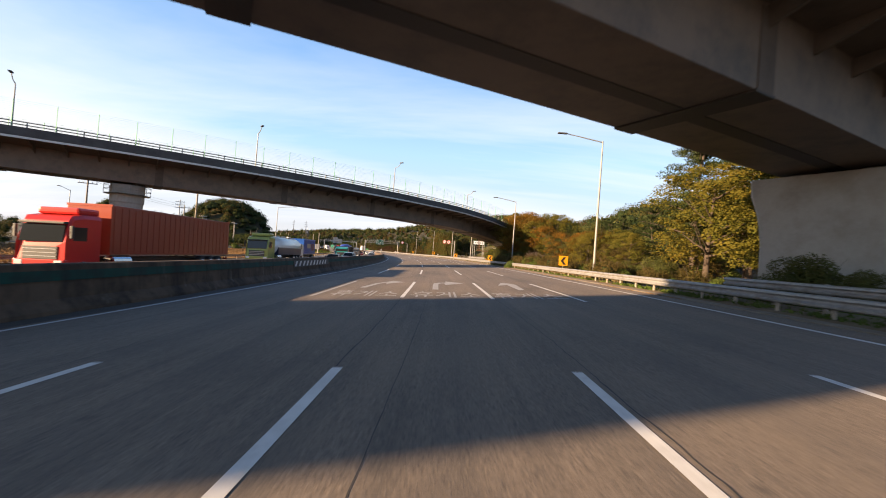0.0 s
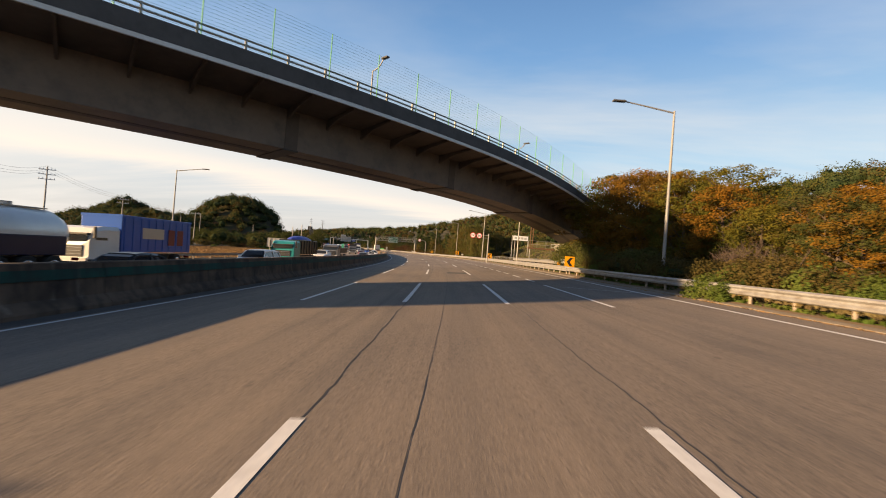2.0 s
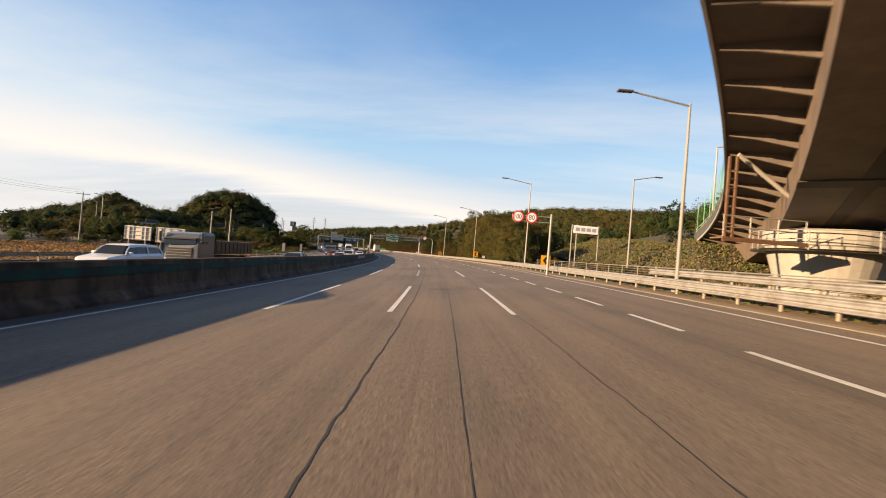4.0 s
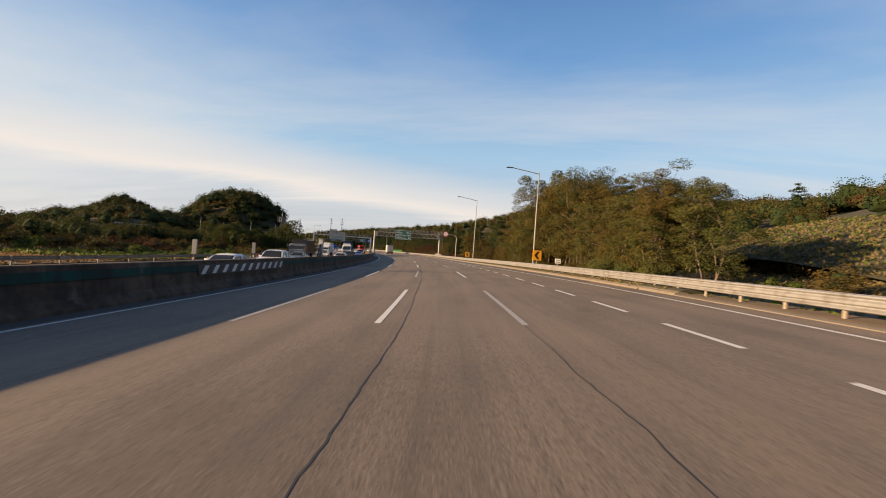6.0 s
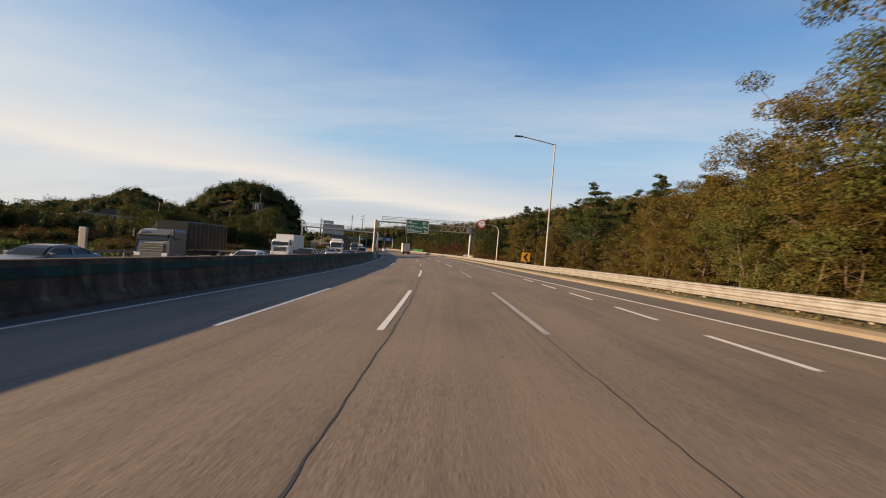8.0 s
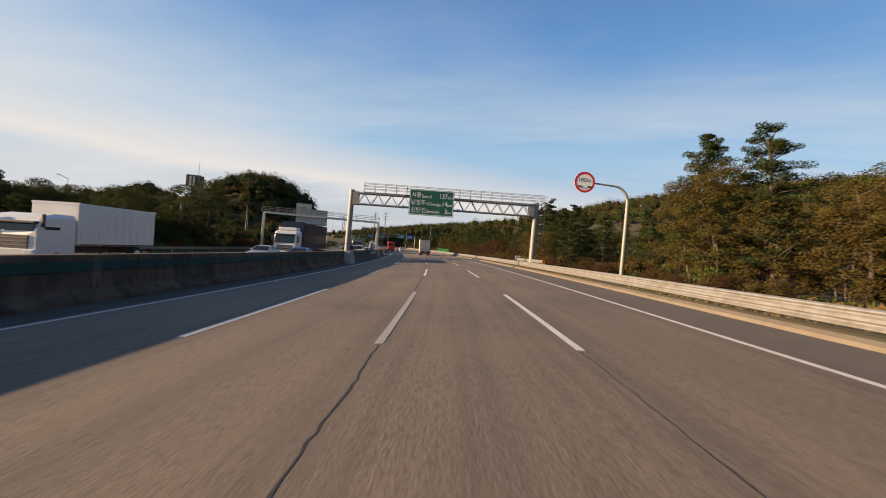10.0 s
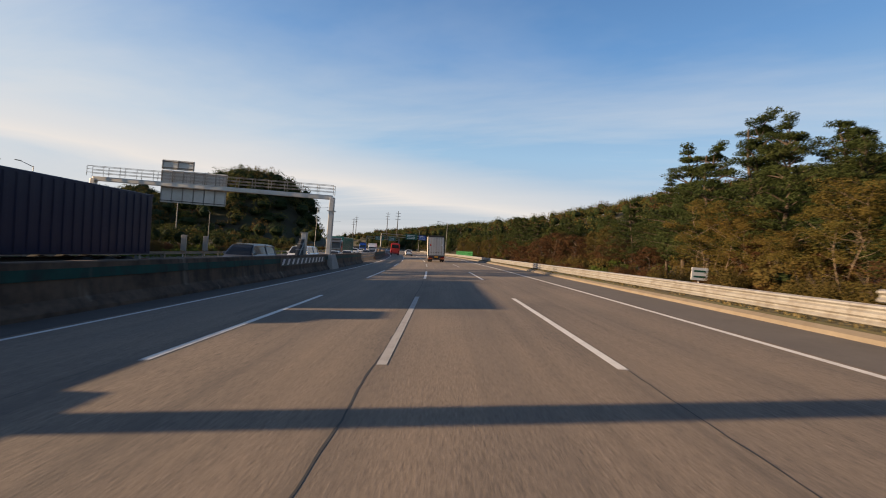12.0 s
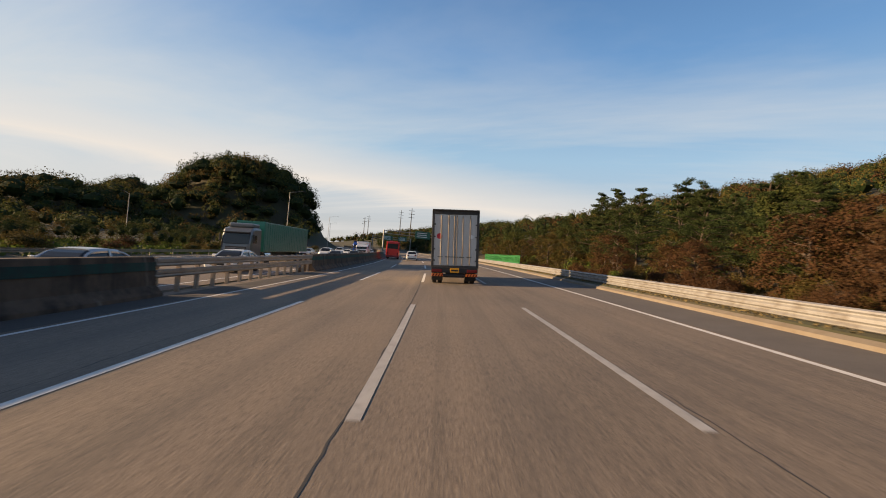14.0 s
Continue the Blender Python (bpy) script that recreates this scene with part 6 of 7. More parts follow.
tufts("roadside_weeds", "tall seeding weeds leaning over the guard rail", M["straw_grass"], 58, 110, 0, 0, 9000, 0.12, 12, lambda s: 10.75 + 0 * s, (-0.3, 0.5), 0.35)


def cover(ob, name, label, mat, n, size, seed):
    """Tufts strewn over the faces of a built piece of ground."""
    r = np.random.default_rng(seed)
    polys = [[ob.data.vertices[i].co for i in p.vertices] for p in ob.data.polygons if len(p.vertices) == 4 and p.normal.z > 0.12]
    area = np.array([(c[1] - c[0]).cross(c[3] - c[0]).length for c in polys])
    which = r.choice(len(polys), n, p=area / area.sum())
    q = np.array([[tuple(v) for v in polys[k]] for k in which])
    a, b = r.random((n, 1)), r.random((n, 1))
    pts = (q[:, 0] * (1 - a) + q[:, 1] * a) * (1 - b) + (q[:, 3] * (1 - a) + q[:, 2] * a) * b
    pts[:, 2] += r.uniform(0, size, n)
    tagged(leaves(name, pts, size, mat, None, 1.5), label, "grass", kind="stuff")


cover(embankment, "dry_grass", "straw-coloured dry grass on the ramp embankment", M["straw_grass"], 52000, 0.12, 9)
cover(embankment, "roadside_weeds", "green weeds on the ramp embankment", M["weeds"], 16000, 0.14, 10)
# ---- roadside signs ----
def chevron_sign(s, o, z0, zc, size, turn=0.0):
    sg = thing("chevron_sign", stand(s, o, z0, turn), "yellow curve warning board with a black chevron on a steel post", "road sign", "curve chevrons")
    h = zc - z0
    part("post", tubes((((0, 0.04, -0.1), (0, 0.04, h + size * 0.4)), 0.04), sides=10), M["zinc_paint"], sg)
    k = size / 2
    part("board", boxes((-k, -0.03, h - k * 1.08, k, 0.0, h + k * 1.08), bevel=0.008), M["yellow"], sg)
    pts = ((k * 0.62, k * 0.85), (k * 0.05, k * 0.85), (-k * 0.62, 0), (k * 0.05, -k * 0.85), (k * 0.62, -k * 0.85), (-k * 0.0, 0))
    mesh_ob("chevron", [(x, -0.036, h + z) for x, z in pts], [(0, 1, 2, 5), (5, 2, 3, 4)], M["black"], sg, "black chevron")


chevron_sign(73.2, 11.7, 0.55, 2.0, 0.86)
chevron_sign(115.0, 11.55, 0.6, 1.78, 0.95)
chevron_sign(160.0, 10.9, 0.6, 1.85, 0.95)
chevron_sign(204.6, 10.85, 0.55, 2.22, 0.98)
chevron_sign(246.0, 9.4, 0.5, 1.9, 0.9)


def rail_marker(s, o, z0):
    sg = thing("rail_end_marker", stand(s, o, z0), "orange and black striped marker on the rail end", "road sign", "rail end markers")
    part("board", boxes((-0.02, -0.2, -0.2, 0.28, -0.17, 0.2), bevel=0.03), M["yellow"], sg)
    for k in range(2):
        mesh_ob("stripe", [(0.0 + 0.02, -0.206, -0.12 + 0.17 * k), (0.24, -0.206, -0.02 + 0.17 * k), (0.24, -0.206, 0.06 + 0.17 * k), (0.02, -0.206, -0.04 + 0.17 * k)], [(0, 1, 2, 3)], M["black"], sg)


rail_marker(117.6, 11.1, 1.55)
rail_marker(281.0, 8.75, 1.42)


def small_board(s, o, zc, w, h, mat, label, bars=2, turn=0.0):
    z0 = float(land_z(*flat(s, o))[0])
    sg = thing("small_sign", stand(s, o, z0, turn), label, "road sign", "small roadside boards")
    part("post", tubes((((0, 0.03, -0.1), (0, 0.03, zc - z0)), 0.03), sides=8), M["zinc"], sg)
    part("board", boxes((-w / 2, -0.02, zc - z0 - h / 2, w / 2, 0.0, zc - z0 + h / 2), bevel=0.006), M[mat], sg)
    for k in range(bars):
        z = zc - z0 + h * (0.22 - 0.44 * k / max(1, bars - 1))
        part("writing_bar", boxes((-w * 0.36, -0.026, z - h * 0.07, w * 0.36, -0.022, z + h * 0.07)), M["green_sign" if mat == "sign_white" else "sign_white"], sg)


small_board(118.3, 12.0, 1.75, 0.62, 0.5, "sign_white", "small white kilometre board with green bars")
small_board(199.5, 11.5, 1.75, 0.55, 0.45, "sign_white", "small white kilometre board with green bars")
small_board(303.0, 11.4, 1.5, 0.8, 0.6, "sign_white", "small white notice board with green bars")


def disc(bm, x, y, z, r0, r1, n=36):
    ring = [(math.cos(k * math.tau / n), math.sin(k * math.tau / n)) for k in range(n)]
    outer = [bm.verts.new((x + r1 * c, y, z + r1 * q)) for c, q in ring]
    if r0 <= 0:
        bm.faces.new(outer)
        return bm
    inner = [bm.verts.new((x + r0 * c, y, z + r0 * q)) for c, q in ring]
    for k in range(n):
        bm.faces.new((outer[k], outer[(k + 1) % n], inner[(k + 1) % n], inner[k]))
    return bm


def round_face(parent, x, y, z, r, body, w, h, dz=0.0):
    part("plate", tubes((((x, y, z), (x, y + 0.03, z)), r), sides=36), M["sign_white"], parent)
    part("red_ring", disc(bmesh.new(), x, y - 0.006, z, r * 0.78, r), M["red_sign"], parent, "red ring")
    lettering("writing", body, x - w / 2, z - h / 2 + dz, w, h, y - 0.008, M["black"], parent)


def distance_sign():
    z0 = float(land_z(*flat(268.6, 10.7))[0])
    sg = thing("distance_sign", stand(268.6, 10.7, 0.0), "round red-ringed 100m following distance sign on a curved mast", "road sign")
    pts = [(0, 0, z0 - 0.1), (0, 0, 3.0), (0, 0, 5.6)] + [(-0.95 + 0.95 * math.cos(a), 0, 5.6 + 1.05 * math.sin(a)) for a in np.linspace(0.2, math.pi / 2, 6)] + [(-2.3, 0, 6.72)]
    part("mast", tubes((pts, [0.13, 0.12, 0.11, 0.1, 0.1, 0.09, 0.08, 0.07, 0.06, 0.05]), sides=14), M["zinc_paint"], sg)
    round_face(sg, -2.87, -0.08, 6.72, 0.66, "100m", 0.72, 0.26, 0.14)
    part("car_symbol", boxes((-3.30, -0.095, 6.40, -3.06, -0.09, 6.49), (-2.68, -0.095, 6.40, -2.44, -0.09, 6.49), (-3.08, -0.095, 6.34, -2.66, -0.09, 6.37)), M["black"], sg)


distance_sign()


def speed_signs():
    s, o = 154.0, 9.4
    sg = thing("speed_signs", stand(s, o, 0.0), "two round red-ringed speed limit signs on a mast arm", "road sign")
    part("mast", tubes((((0, 0, 0.4), (0, 0, 5.9)), [0.12, 0.1]), sides=14), M["zinc_paint"], sg)
    for z in (5.1, 5.6):
        part("arm", tubes((((0, 0, z), (-3.3, 0, z)), 0.045), sides=8), M["zinc_paint"], sg)
    round_face(sg, -1.75, -0.08, 5.45, 0.5, "80", 0.5, 0.42)
    round_face(sg, -2.95, -0.08, 5.45, 0.5, "100", 0.62, 0.40)


speed_signs()


def back_board(s, o, zc, w, h, legs, label, face="zinc"):
    z0 = float(land_z(*flat(s, o))[0])
    sg = thing("sign_board", stand(s, o, z0), label, "road sign", "boards facing the other way")
    a, b = zc - z0 - h / 2, zc - z0 + h / 2
    part("panel", boxes((-w / 2, 0, a, w / 2, 0.05, b), bevel=0.01), M[face], sg)
    n = max(3, int(w / 0.8))
    for k in range(n + 1):
        x = -w / 2 + 0.04 + (w - 0.08) * k / n
        part("rib", boxes((x - 0.025, -0.05, a + 0.02, x + 0.025, 0.0, b - 0.02)), M["zinc_paint"], sg)
    for k in range(4):
        z = a + 0.1 + (h - 0.2) * k / 3
        part("rib", boxes((-w / 2 + 0.02, -0.08, z - 0.02, w / 2 - 0.02, -0.05, z + 0.02)), M["zinc"], sg)
    for x in legs:
        part("leg", tubes((((x, -0.02, -0.1), (x, -0.02, b - 0.1)), 0.06), sides=10), M["zinc_paint"], sg)


back_board(130.0, -35.3, 1.5, 3.6, 2.3, (-1.2, 1.2), "grey back of a large sign board in the dry grass")
back_board(178.7, -35.8, 1.1, 3.8, 2.1, (-1.2, 1.2), "grey back of a sign board beside the far carriageway")
back_board(161.4, -30.0, 1.25, 2.6, 1.4, (-0.8, 0.8), "pale back of a small sign board on two legs")


def blue_board():
    s, o = 177.0, 21.5
    z0 = float(land_z(*flat(s, o))[0])
    sg = thing("ramp_sign", stand(s, o, z0), "white ramp sign on a steel portal beside the slip road", "road sign")
    for x in (-1.9, -1.2, 2.0):
        part("leg", tubes((((x, 0, -0.2), (x, 0, 7.4 - z0)), 0.08), sides=10), M["zinc_paint"], sg)
    part("panel", boxes((-1.7, -0.1, 6.2 - z0, 1.9, -0.05, 7.3 - z0), bevel=0.01), M["sign_white"], sg)
    for k in range(4):
        part("writing_bar", boxes((-1.4 + 0.8 * k, -0.108, 6.5 - z0, -0.8 + 0.8 * k, -0.103, 7.0 - z0)), M["zinc"], sg)


blue_board()


def far_gantry(s, z, panels):
    g = thing("sign_gantry", stand(s, 0, 0.0), "distant pale sign gantry over the road ahead", "sign gantry")
    for x in (-10.3, 10.0):
        part("post", tubes((((x, 0, -0.4), (x, 0, z + 1.2)), 0.25), sides=12), M["zinc_paint"], g)
    for dz in (0, 1.0):
        part("chord", tubes((((-10.3, 0, z + dz), (10.0, 0, z + dz)), 0.12), sides=8), M["zinc_paint"], g)
    for x, w, h, mat in panels:
        part("panel", boxes((x - w / 2, -0.35, z + 0.5 - h / 2, x + w / 2, -0.28, z + 0.5 + h / 2), bevel=0.02), M[mat], g, "sign panel")
        for k in range(3):
            part("writing_bar", boxes((x - w * 0.38, -0.362, z + 0.5 + h * (0.26 - 0.26 * k) - 0.09, x + w * 0.3, -0.355, z + 0.5 + h * (0.26 - 0.26 * k) + 0.09)), M["sign_white"], g)


far_gantry(470.0, 6.4, ((2.5, 5.0, 2.4, "green_sign"), (7.2, 3.2, 2.0, "blue_sign")))
far_gantry(560.0, 6.6, ((-2.5, 5.4, 2.6, "green_sign"), (5.5, 4.6, 2.4, "green_sign")))


def camera_mast(s, o, label="slim grey cabinet on a short post by the shoulder"):
    z0 = float(land_z(*flat(s, o))[0])
    c = thing("roadside_cabinet", stand(s, o, z0), label, "cabinet", "roadside cabinets")
    part("post", tubes((((0, 0, -0.1), (0, 0, 1.1)), 0.06)), M["zinc"], c)
    part("case", boxes((-0.28, -0.12, 0.7, 0.28, 0.12, 2.5), bevel=0.03), M["zinc_paint"], c)


for s in (214.0, 236.0, 332.8, 337.9):
    camera_mast(s, -29.2)


def braced_post(s, o):
    """A square steel column on the median barrier, propped by a slanting dark panel that runs back along it."""
    z0 = road_z(o) + 1.22
    c = thing("braced_post", stand(s, o, z0), "grey steel column with a slanting panel on the median barrier", "post", "braced posts on the barrier")
    part("column", boxes((-0.17, -0.2, -0.04, 0.17, 0.2, 1.55), bevel=0.025), M["zinc"], c)
    part("cap", boxes((-0.21, -0.25, 1.55, 0.21, 0.25, 1.61), bevel=0.02), M["zinc_paint"], c)
    part("foot_plate", boxes((-0.2, -0.3, -0.03, 0.2, 0.3, 0.03), bevel=0.01), M["zinc_paint"], c)
    loft("slanting_panel", [[Vector((x, y, z)) for y, z in ((-0.2, 1.12), (-0.2, -0.02), (-0.75, -0.02), (-1.55, -0.02), (-1.3, 0.42), (-0.75, 1.08))] for x in (-0.1, 0.06)], M["fascia"], c, "dark slanting panel")
    for z, y0 in ((0.4, -1.34), (0.78, -1.03), (1.1, -0.78)):
        part("cross_bar", boxes((-0.13, y0, z - 0.04, 0.09, -0.15, z + 0.04), bevel=0.01), M["zinc_paint"], c)
    part("prop", tubes((((0.1, -0.2, 1.0), (0.1, -1.2, 0.02)), 0.035)), M["zinc"], c)


braced_post(197.2, -10.4)
braced_post(313.0, -10.4)

# green panel fence along the verge
gf_ = thing("green_fence", Matrix.Identity(4), "bright green steel panel fence behind the rail", "fence")
for s in steps(377.0, 402.0, 0.8):
    q = part("board", boxes(*[(-0.35 + 0.14 * k, -0.015, 0.3, -0.27 + 0.14 * k, 0.015, 1.35) for k in range(5)], (-0.37, -0.02, 0.42, 0.35, 0.02, 0.5), (-0.37, -0.02, 1.1, 0.35, 0.02, 1.18)), M["mesh_bright"], gf_)
    q.matrix_local = stand(s, 9.6, road_z(9.6) + 0.25, 90)
for s in steps(377.0, 402.0, 2.4):
    q = part("post", boxes((-0.04, -0.04, -0.2, 0.04, 0.04, 1.6)), M["mesh_bright"], gf_)
    q.matrix_local = stand(s, 9.66, road_z(9.6))

# wire fence at the foot of the ramp
wf = thing("wire_fence", Matrix.Identity(4), "low galvanised wire mesh fence behind the guard rail", "fence")
for s in steps(124.0, 168.0, 2.2):
    q = part("post", tubes((((0, 0, -0.2), (0, 0, 1.35)), 0.03), sides=6), M["zinc_paint"], wf)
    p = land(s, 12.3)
    q.matrix_local = Matrix.Translation(p)
bm = bmesh.new()
for k in range(9):
    tube(bm, [land(s, 12.3) + Vector((0, 0, 0.1 + 0.15 * k)) for s in steps(124, 168, 4.0)], 0.008 if k < 8 else 0.025, 4, False)
part("wire_net", bm, M["zinc_paint"], wf)["kind"] = "stuff"


# ---- poles and pylons on the left ----
def utility_pole(s, o, h, arms):
    z0 = float(land_z(*flat(s, o))[0])
    p = thing("utility_pole", stand(s, o, z0, 20), "grey concrete utility pole with cross arms", "utility pole", "utility poles")
    part("pole", tubes((((0, 0, -0.2), (0, 0, h)), [0.14, 0.085])), M["concrete"], p)
    for k in range(arms):
        part("cross_arm", boxes((-1.0, -0.05, h - 0.5 - 0.7 * k, 1.0, 0.05, h - 0.4 - 0.7 * k)), M["zinc"], p)
        for x in (-0.9, -0.45, 0.45, 0.9):
            part("insulator", tubes((((x, 0, h - 0.4 - 0.7 * k), (x, 0, h - 0.22 - 0.7 * k)), 0.04), sides=6), M["sign_white"], p)


for s, o, h, a in ((88, -44, 9.5, 2), (118, -47, 8.5, 1), (140, -58, 11, 3), (165, -62, 9, 2), (205, -64, 9, 1), (91.4, -32.3, 11.0, 1), (190.6, -32.5, 7.4, 0), (187.0, -34.0, 6.6, 0)):
    utility_pole(s, o, h, a)
for (a, b) in (((88, -44, 9), (118, -47, 8)), ((118, -47, 8), (140, -58, 10.4)), ((140, -58, 10.4), (165, -62, 8.6)), ((165, -62, 8.6), (205, -64, 8.6))):
    pa, pb = land(a[0], a[1]) + Vector((0, 0, a[2])), land(b[0], b[1]) + Vector((0, 0, b[2]))
    bm = bmesh.new()
    for dz in (0.0, 0.3, 0.7):
        tube(bm, [pa.lerp(pb, k / 8) + Vector((0, 0, dz - 2.4 * (k / 8) * (1 - k / 8))) for k in range(9)], 0.012, 4, False)
    tagged(part("overhead_cable", bm, M["black"]), "thin black overhead cables between utility poles", "cable", "overhead cables")
for s, o in ((640, 27), (700, 36), (760, 20), (820, 44)):
    z0 = float(land_z(*flat(s, o))[0])
    p = thing("pylon", stand(s, o, z0), "distant slender power mast with cross arms", "pylon", "far power masts")
    part("mast", tubes((((0, 0, -0.5), (0, 0, 27)), [0.5, 0.2])), M["fascia"], p)
    for z in (20, 22.5, 25):
        part("cross_arm", boxes((-2.2, -0.12, z, 2.2, 0.12, z + 0.25)), M["fascia"], p)


# ---- buildings ----
def far_building(s, o, w, d, h, storeys, z0, label, mast=0.0):
    b = thing("building", stand(s, o, z0, 15), label, "building", "distant buildings")
    part("wall", boxes((-w / 2, -d / 2, 0, w / 2, d / 2, h), bevel=0.05), M["concrete"], b)
    part("roof", boxes((-w / 2 - 0.25, -d / 2 - 0.25, h, w / 2 + 0.25, d / 2 + 0.25, h + 0.5), (-w / 5, -d / 5, h + 0.5, w / 5, d / 5, h + 2.2), bevel=0.04), M["fascia"], b)
    n = max(2, int(w / 2.4))
    for r in range(storeys):
        z = h * (r + 0.35) / storeys
        for k in range(n):
            x = -w / 2 + w * (k + 0.5) / n
            part("window", boxes((x - 0.6, -d / 2 - 0.03, z, x + 0.6, -d / 2 + 0.05, z + h / storeys * 0.5)), M["glass"], b)
    if mast:
        part("mast", tubes((((0, 0, h + 2), (0, 0, h + 2 + mast)), [0.12, 0.04]), sides=6), M["zinc"], b)


def lookout():
    z0 = float(land_z(*flat(317.3, -40.9))[0])
    t = thing("signal_tower", stand(317.3, -40.9, z0, 0), "dark square signal tower rising above the trees", "tower")
    for y in (-0.57, 0.57):
        part("leg", boxes((-0.2, y - 0.2, -0.2, 0.2, y + 0.2, 8.2), bevel=0.03), M["fascia"], t)
    for z in (2.5, 5.4):
        part("brace", boxes((-0.1, -0.4, z, 0.1, 0.4, z + 0.3)), M["fascia"], t)
    for y in (-0.57, 0.57):
        part("upper_panel", boxes((-1.35, y - 0.18, 9.5, 0.9, y + 0.18, 11.5), bevel=0.04), M["fascia"], t)
        part("lower_panel", boxes((-0.4, y - 0.18, 7.7, 1.4, y + 0.18, 9.5), bevel=0.04), M["fascia"], t)
    for k in range(8):
        for side in (0, 1):
            part("lamp_cell", boxes((-0.75 + 0.55 * side, -0.79, 9.75 + 0.19 * k, -0.45 + 0.55 * side, -0.75, 9.87 + 0.19 * k)), M["zinc"], t)
    part("cross_tie", boxes((-0.1, -0.5, 9.0, 0.1, 0.5, 9.2), (-0.1, -0.5, 11.0, 0.1, 0.5, 11.2)), M["fascia"], t)
    part("aerial", tubes((((0, 0.57, 11.4), (0, 0.57, 14.2)), [0.06, 0.02]), sides=6), M["zinc"], t)


lookout()
far_building(690, -105, 22, 14, 9, 3, 0.0, "low pale building beyond the knoll")
far_building(560, -62, 12, 9, 7, 2, -1.2, "low pale building by the far carriageway")
far_building(420, -120, 16, 10, 7, 2, -1.2, "low pale building behind the trees")
# ---- vehicles ----
def paint(name, c, metal=0.2):
    return material(name, c, 0.28, metal, vary=0.04, grain=3.0, bump=0.0, dirt=tuple(v * 0.6 + 0.03 for v in c), dirt_amount=0.2)


PAINT = dict(
    white=paint("white_paint", (0.72, 0.72, 0.70)), silver=paint("silver_paint", (0.42, 0.43, 0.44), 0.6), grey=paint("grey_paint", (0.16, 0.165, 0.17), 0.5), dark=paint("dark_paint", (0.025, 0.027, 0.03), 0.3),
    red=paint("red_paint", (0.52, 0.025, 0.02)), wine=paint("wine_paint", (0.16, 0.015, 0.02)), lime=paint("lime_paint", (0.27, 0.29, 0.075)), teal=paint("teal_paint", (0.02, 0.24, 0.25)),
    blue=paint("blue_paint", (0.02, 0.10, 0.42)), navy=paint("navy_paint", (0.018, 0.024, 0.055)), orange=paint("container_brown", (0.30, 0.055, 0.028), 0.0), green=paint("dull_green_paint", (0.03, 0.20, 0.15), 0.0),
    cream=paint("box_white", (0.55, 0.53, 0.49), 0.0))
M["lamp_red"] = material("tail_lamp_red", (0.13, 0.006, 0.008), 0.25, vary=0.05, bump=0.0)
M["lamp_clear"] = material("head_lamp_clear", (0.75, 0.76, 0.76), 0.12, 0.3, vary=0.03, bump=0.0)
M["lamp_orange"] = material("reflector_orange", (0.5, 0.12, 0.012), 0.35, vary=0.05, bump=0.0)
M["chrome"] = material("chrome_rim", (0.55, 0.56, 0.57), 0.25, 0.9, vary=0.05, bump=0.0)
M["tarp"] = material("blue_tarpaulin", (0.02, 0.04, 0.30), 0.5, vary=0.2, grain=2.0, bump=0.5)
WHEEL_CACHE = {}


def wheel(parent, x, y, r, w):
    key = (round(r, 3), round(w, 3))
    if key not in WHEEL_CACHE:
        bm = bmesh.new()
        tube(bm, [(-w / 2, 0, 0), (-w / 2 + 0.03, 0, 0), (w / 2 - 0.03, 0, 0), (w / 2, 0, 0)], [r * 0.93, r, r, r * 0.93], 22)
        bmesh.ops.recalc_face_normals(bm, faces=bm.faces)
        t = part("wheel", bm, M["tyre"], parent)
        rims = [part("rim", tubes((((sx * (w / 2 - 0.01), 0, 0), (sx * (w / 2 + 0.012), 0, 0)), [r * 0.62, r * 0.5]), sides=14), M["chrome"], t).data for sx in (-1, 1)]
        WHEEL_CACHE[key] = (t.data, rims)
    else:
        t = new("wheel", WHEEL_CACHE[key][0])
        t.parent = parent
        for data in WHEEL_CACHE[key][1]:
            new("rim", data).parent = t
    t.matrix_local = Matrix.Translation((x, y, r))


def section(w, z0, zt, y, chin=0.92):
    return [Vector((a * w, y, z)) for a, z in ((-chin, z0), (chin, z0), (1, z0 + 0.18), (1, zt - 0.14), (0.9, zt), (-0.9, zt), (-1, zt - 0.14), (-1, z0 + 0.18))]


SHAPES = {
    # stations of the body (y, half width, top), cabin (front base, roof front, roof rear, rear base), roof height
    "sedan": (((2.32, 0.68, 0.62), (2.15, 0.84, 0.74), (1.2, 0.9, 0.9), (0.8, 0.9, 0.95), (-1.5, 0.9, 1.0), (-2.1, 0.86, 1.0), (-2.34, 0.74, 0.8)), (1.0, 0.25, -0.95, -1.75), 1.46),
    "suv": (((2.3, 0.72, 0.8), (2.15, 0.88, 0.92), (1.2, 0.93, 1.06), (0.8, 0.93, 1.1), (-1.9, 0.93, 1.14), (-2.2, 0.9, 1.12), (-2.32, 0.82, 0.9)), (1.05, 0.4, -1.85, -2.2), 1.70),
    "van": (((2.45, 0.72, 0.85), (2.3, 0.9, 1.0), (1.75, 0.95, 1.15), (1.4, 0.95, 1.2), (-2.2, 0.95, 1.25), (-2.45, 0.93, 1.2), (-2.52, 0.88, 0.95)), (1.75, 0.95, -2.3, -2.46), 1.95),
    "pickup": (((2.6, 0.74, 0.85), (2.4, 0.9, 0.98), (1.4, 0.95, 1.1), (1.0, 0.95, 1.14), (-2.2, 0.95, 1.14), (-2.55, 0.92, 1.12), (-2.6, 0.86, 0.9)), (1.1, 0.45, -0.85, -1.15), 1.78),
}


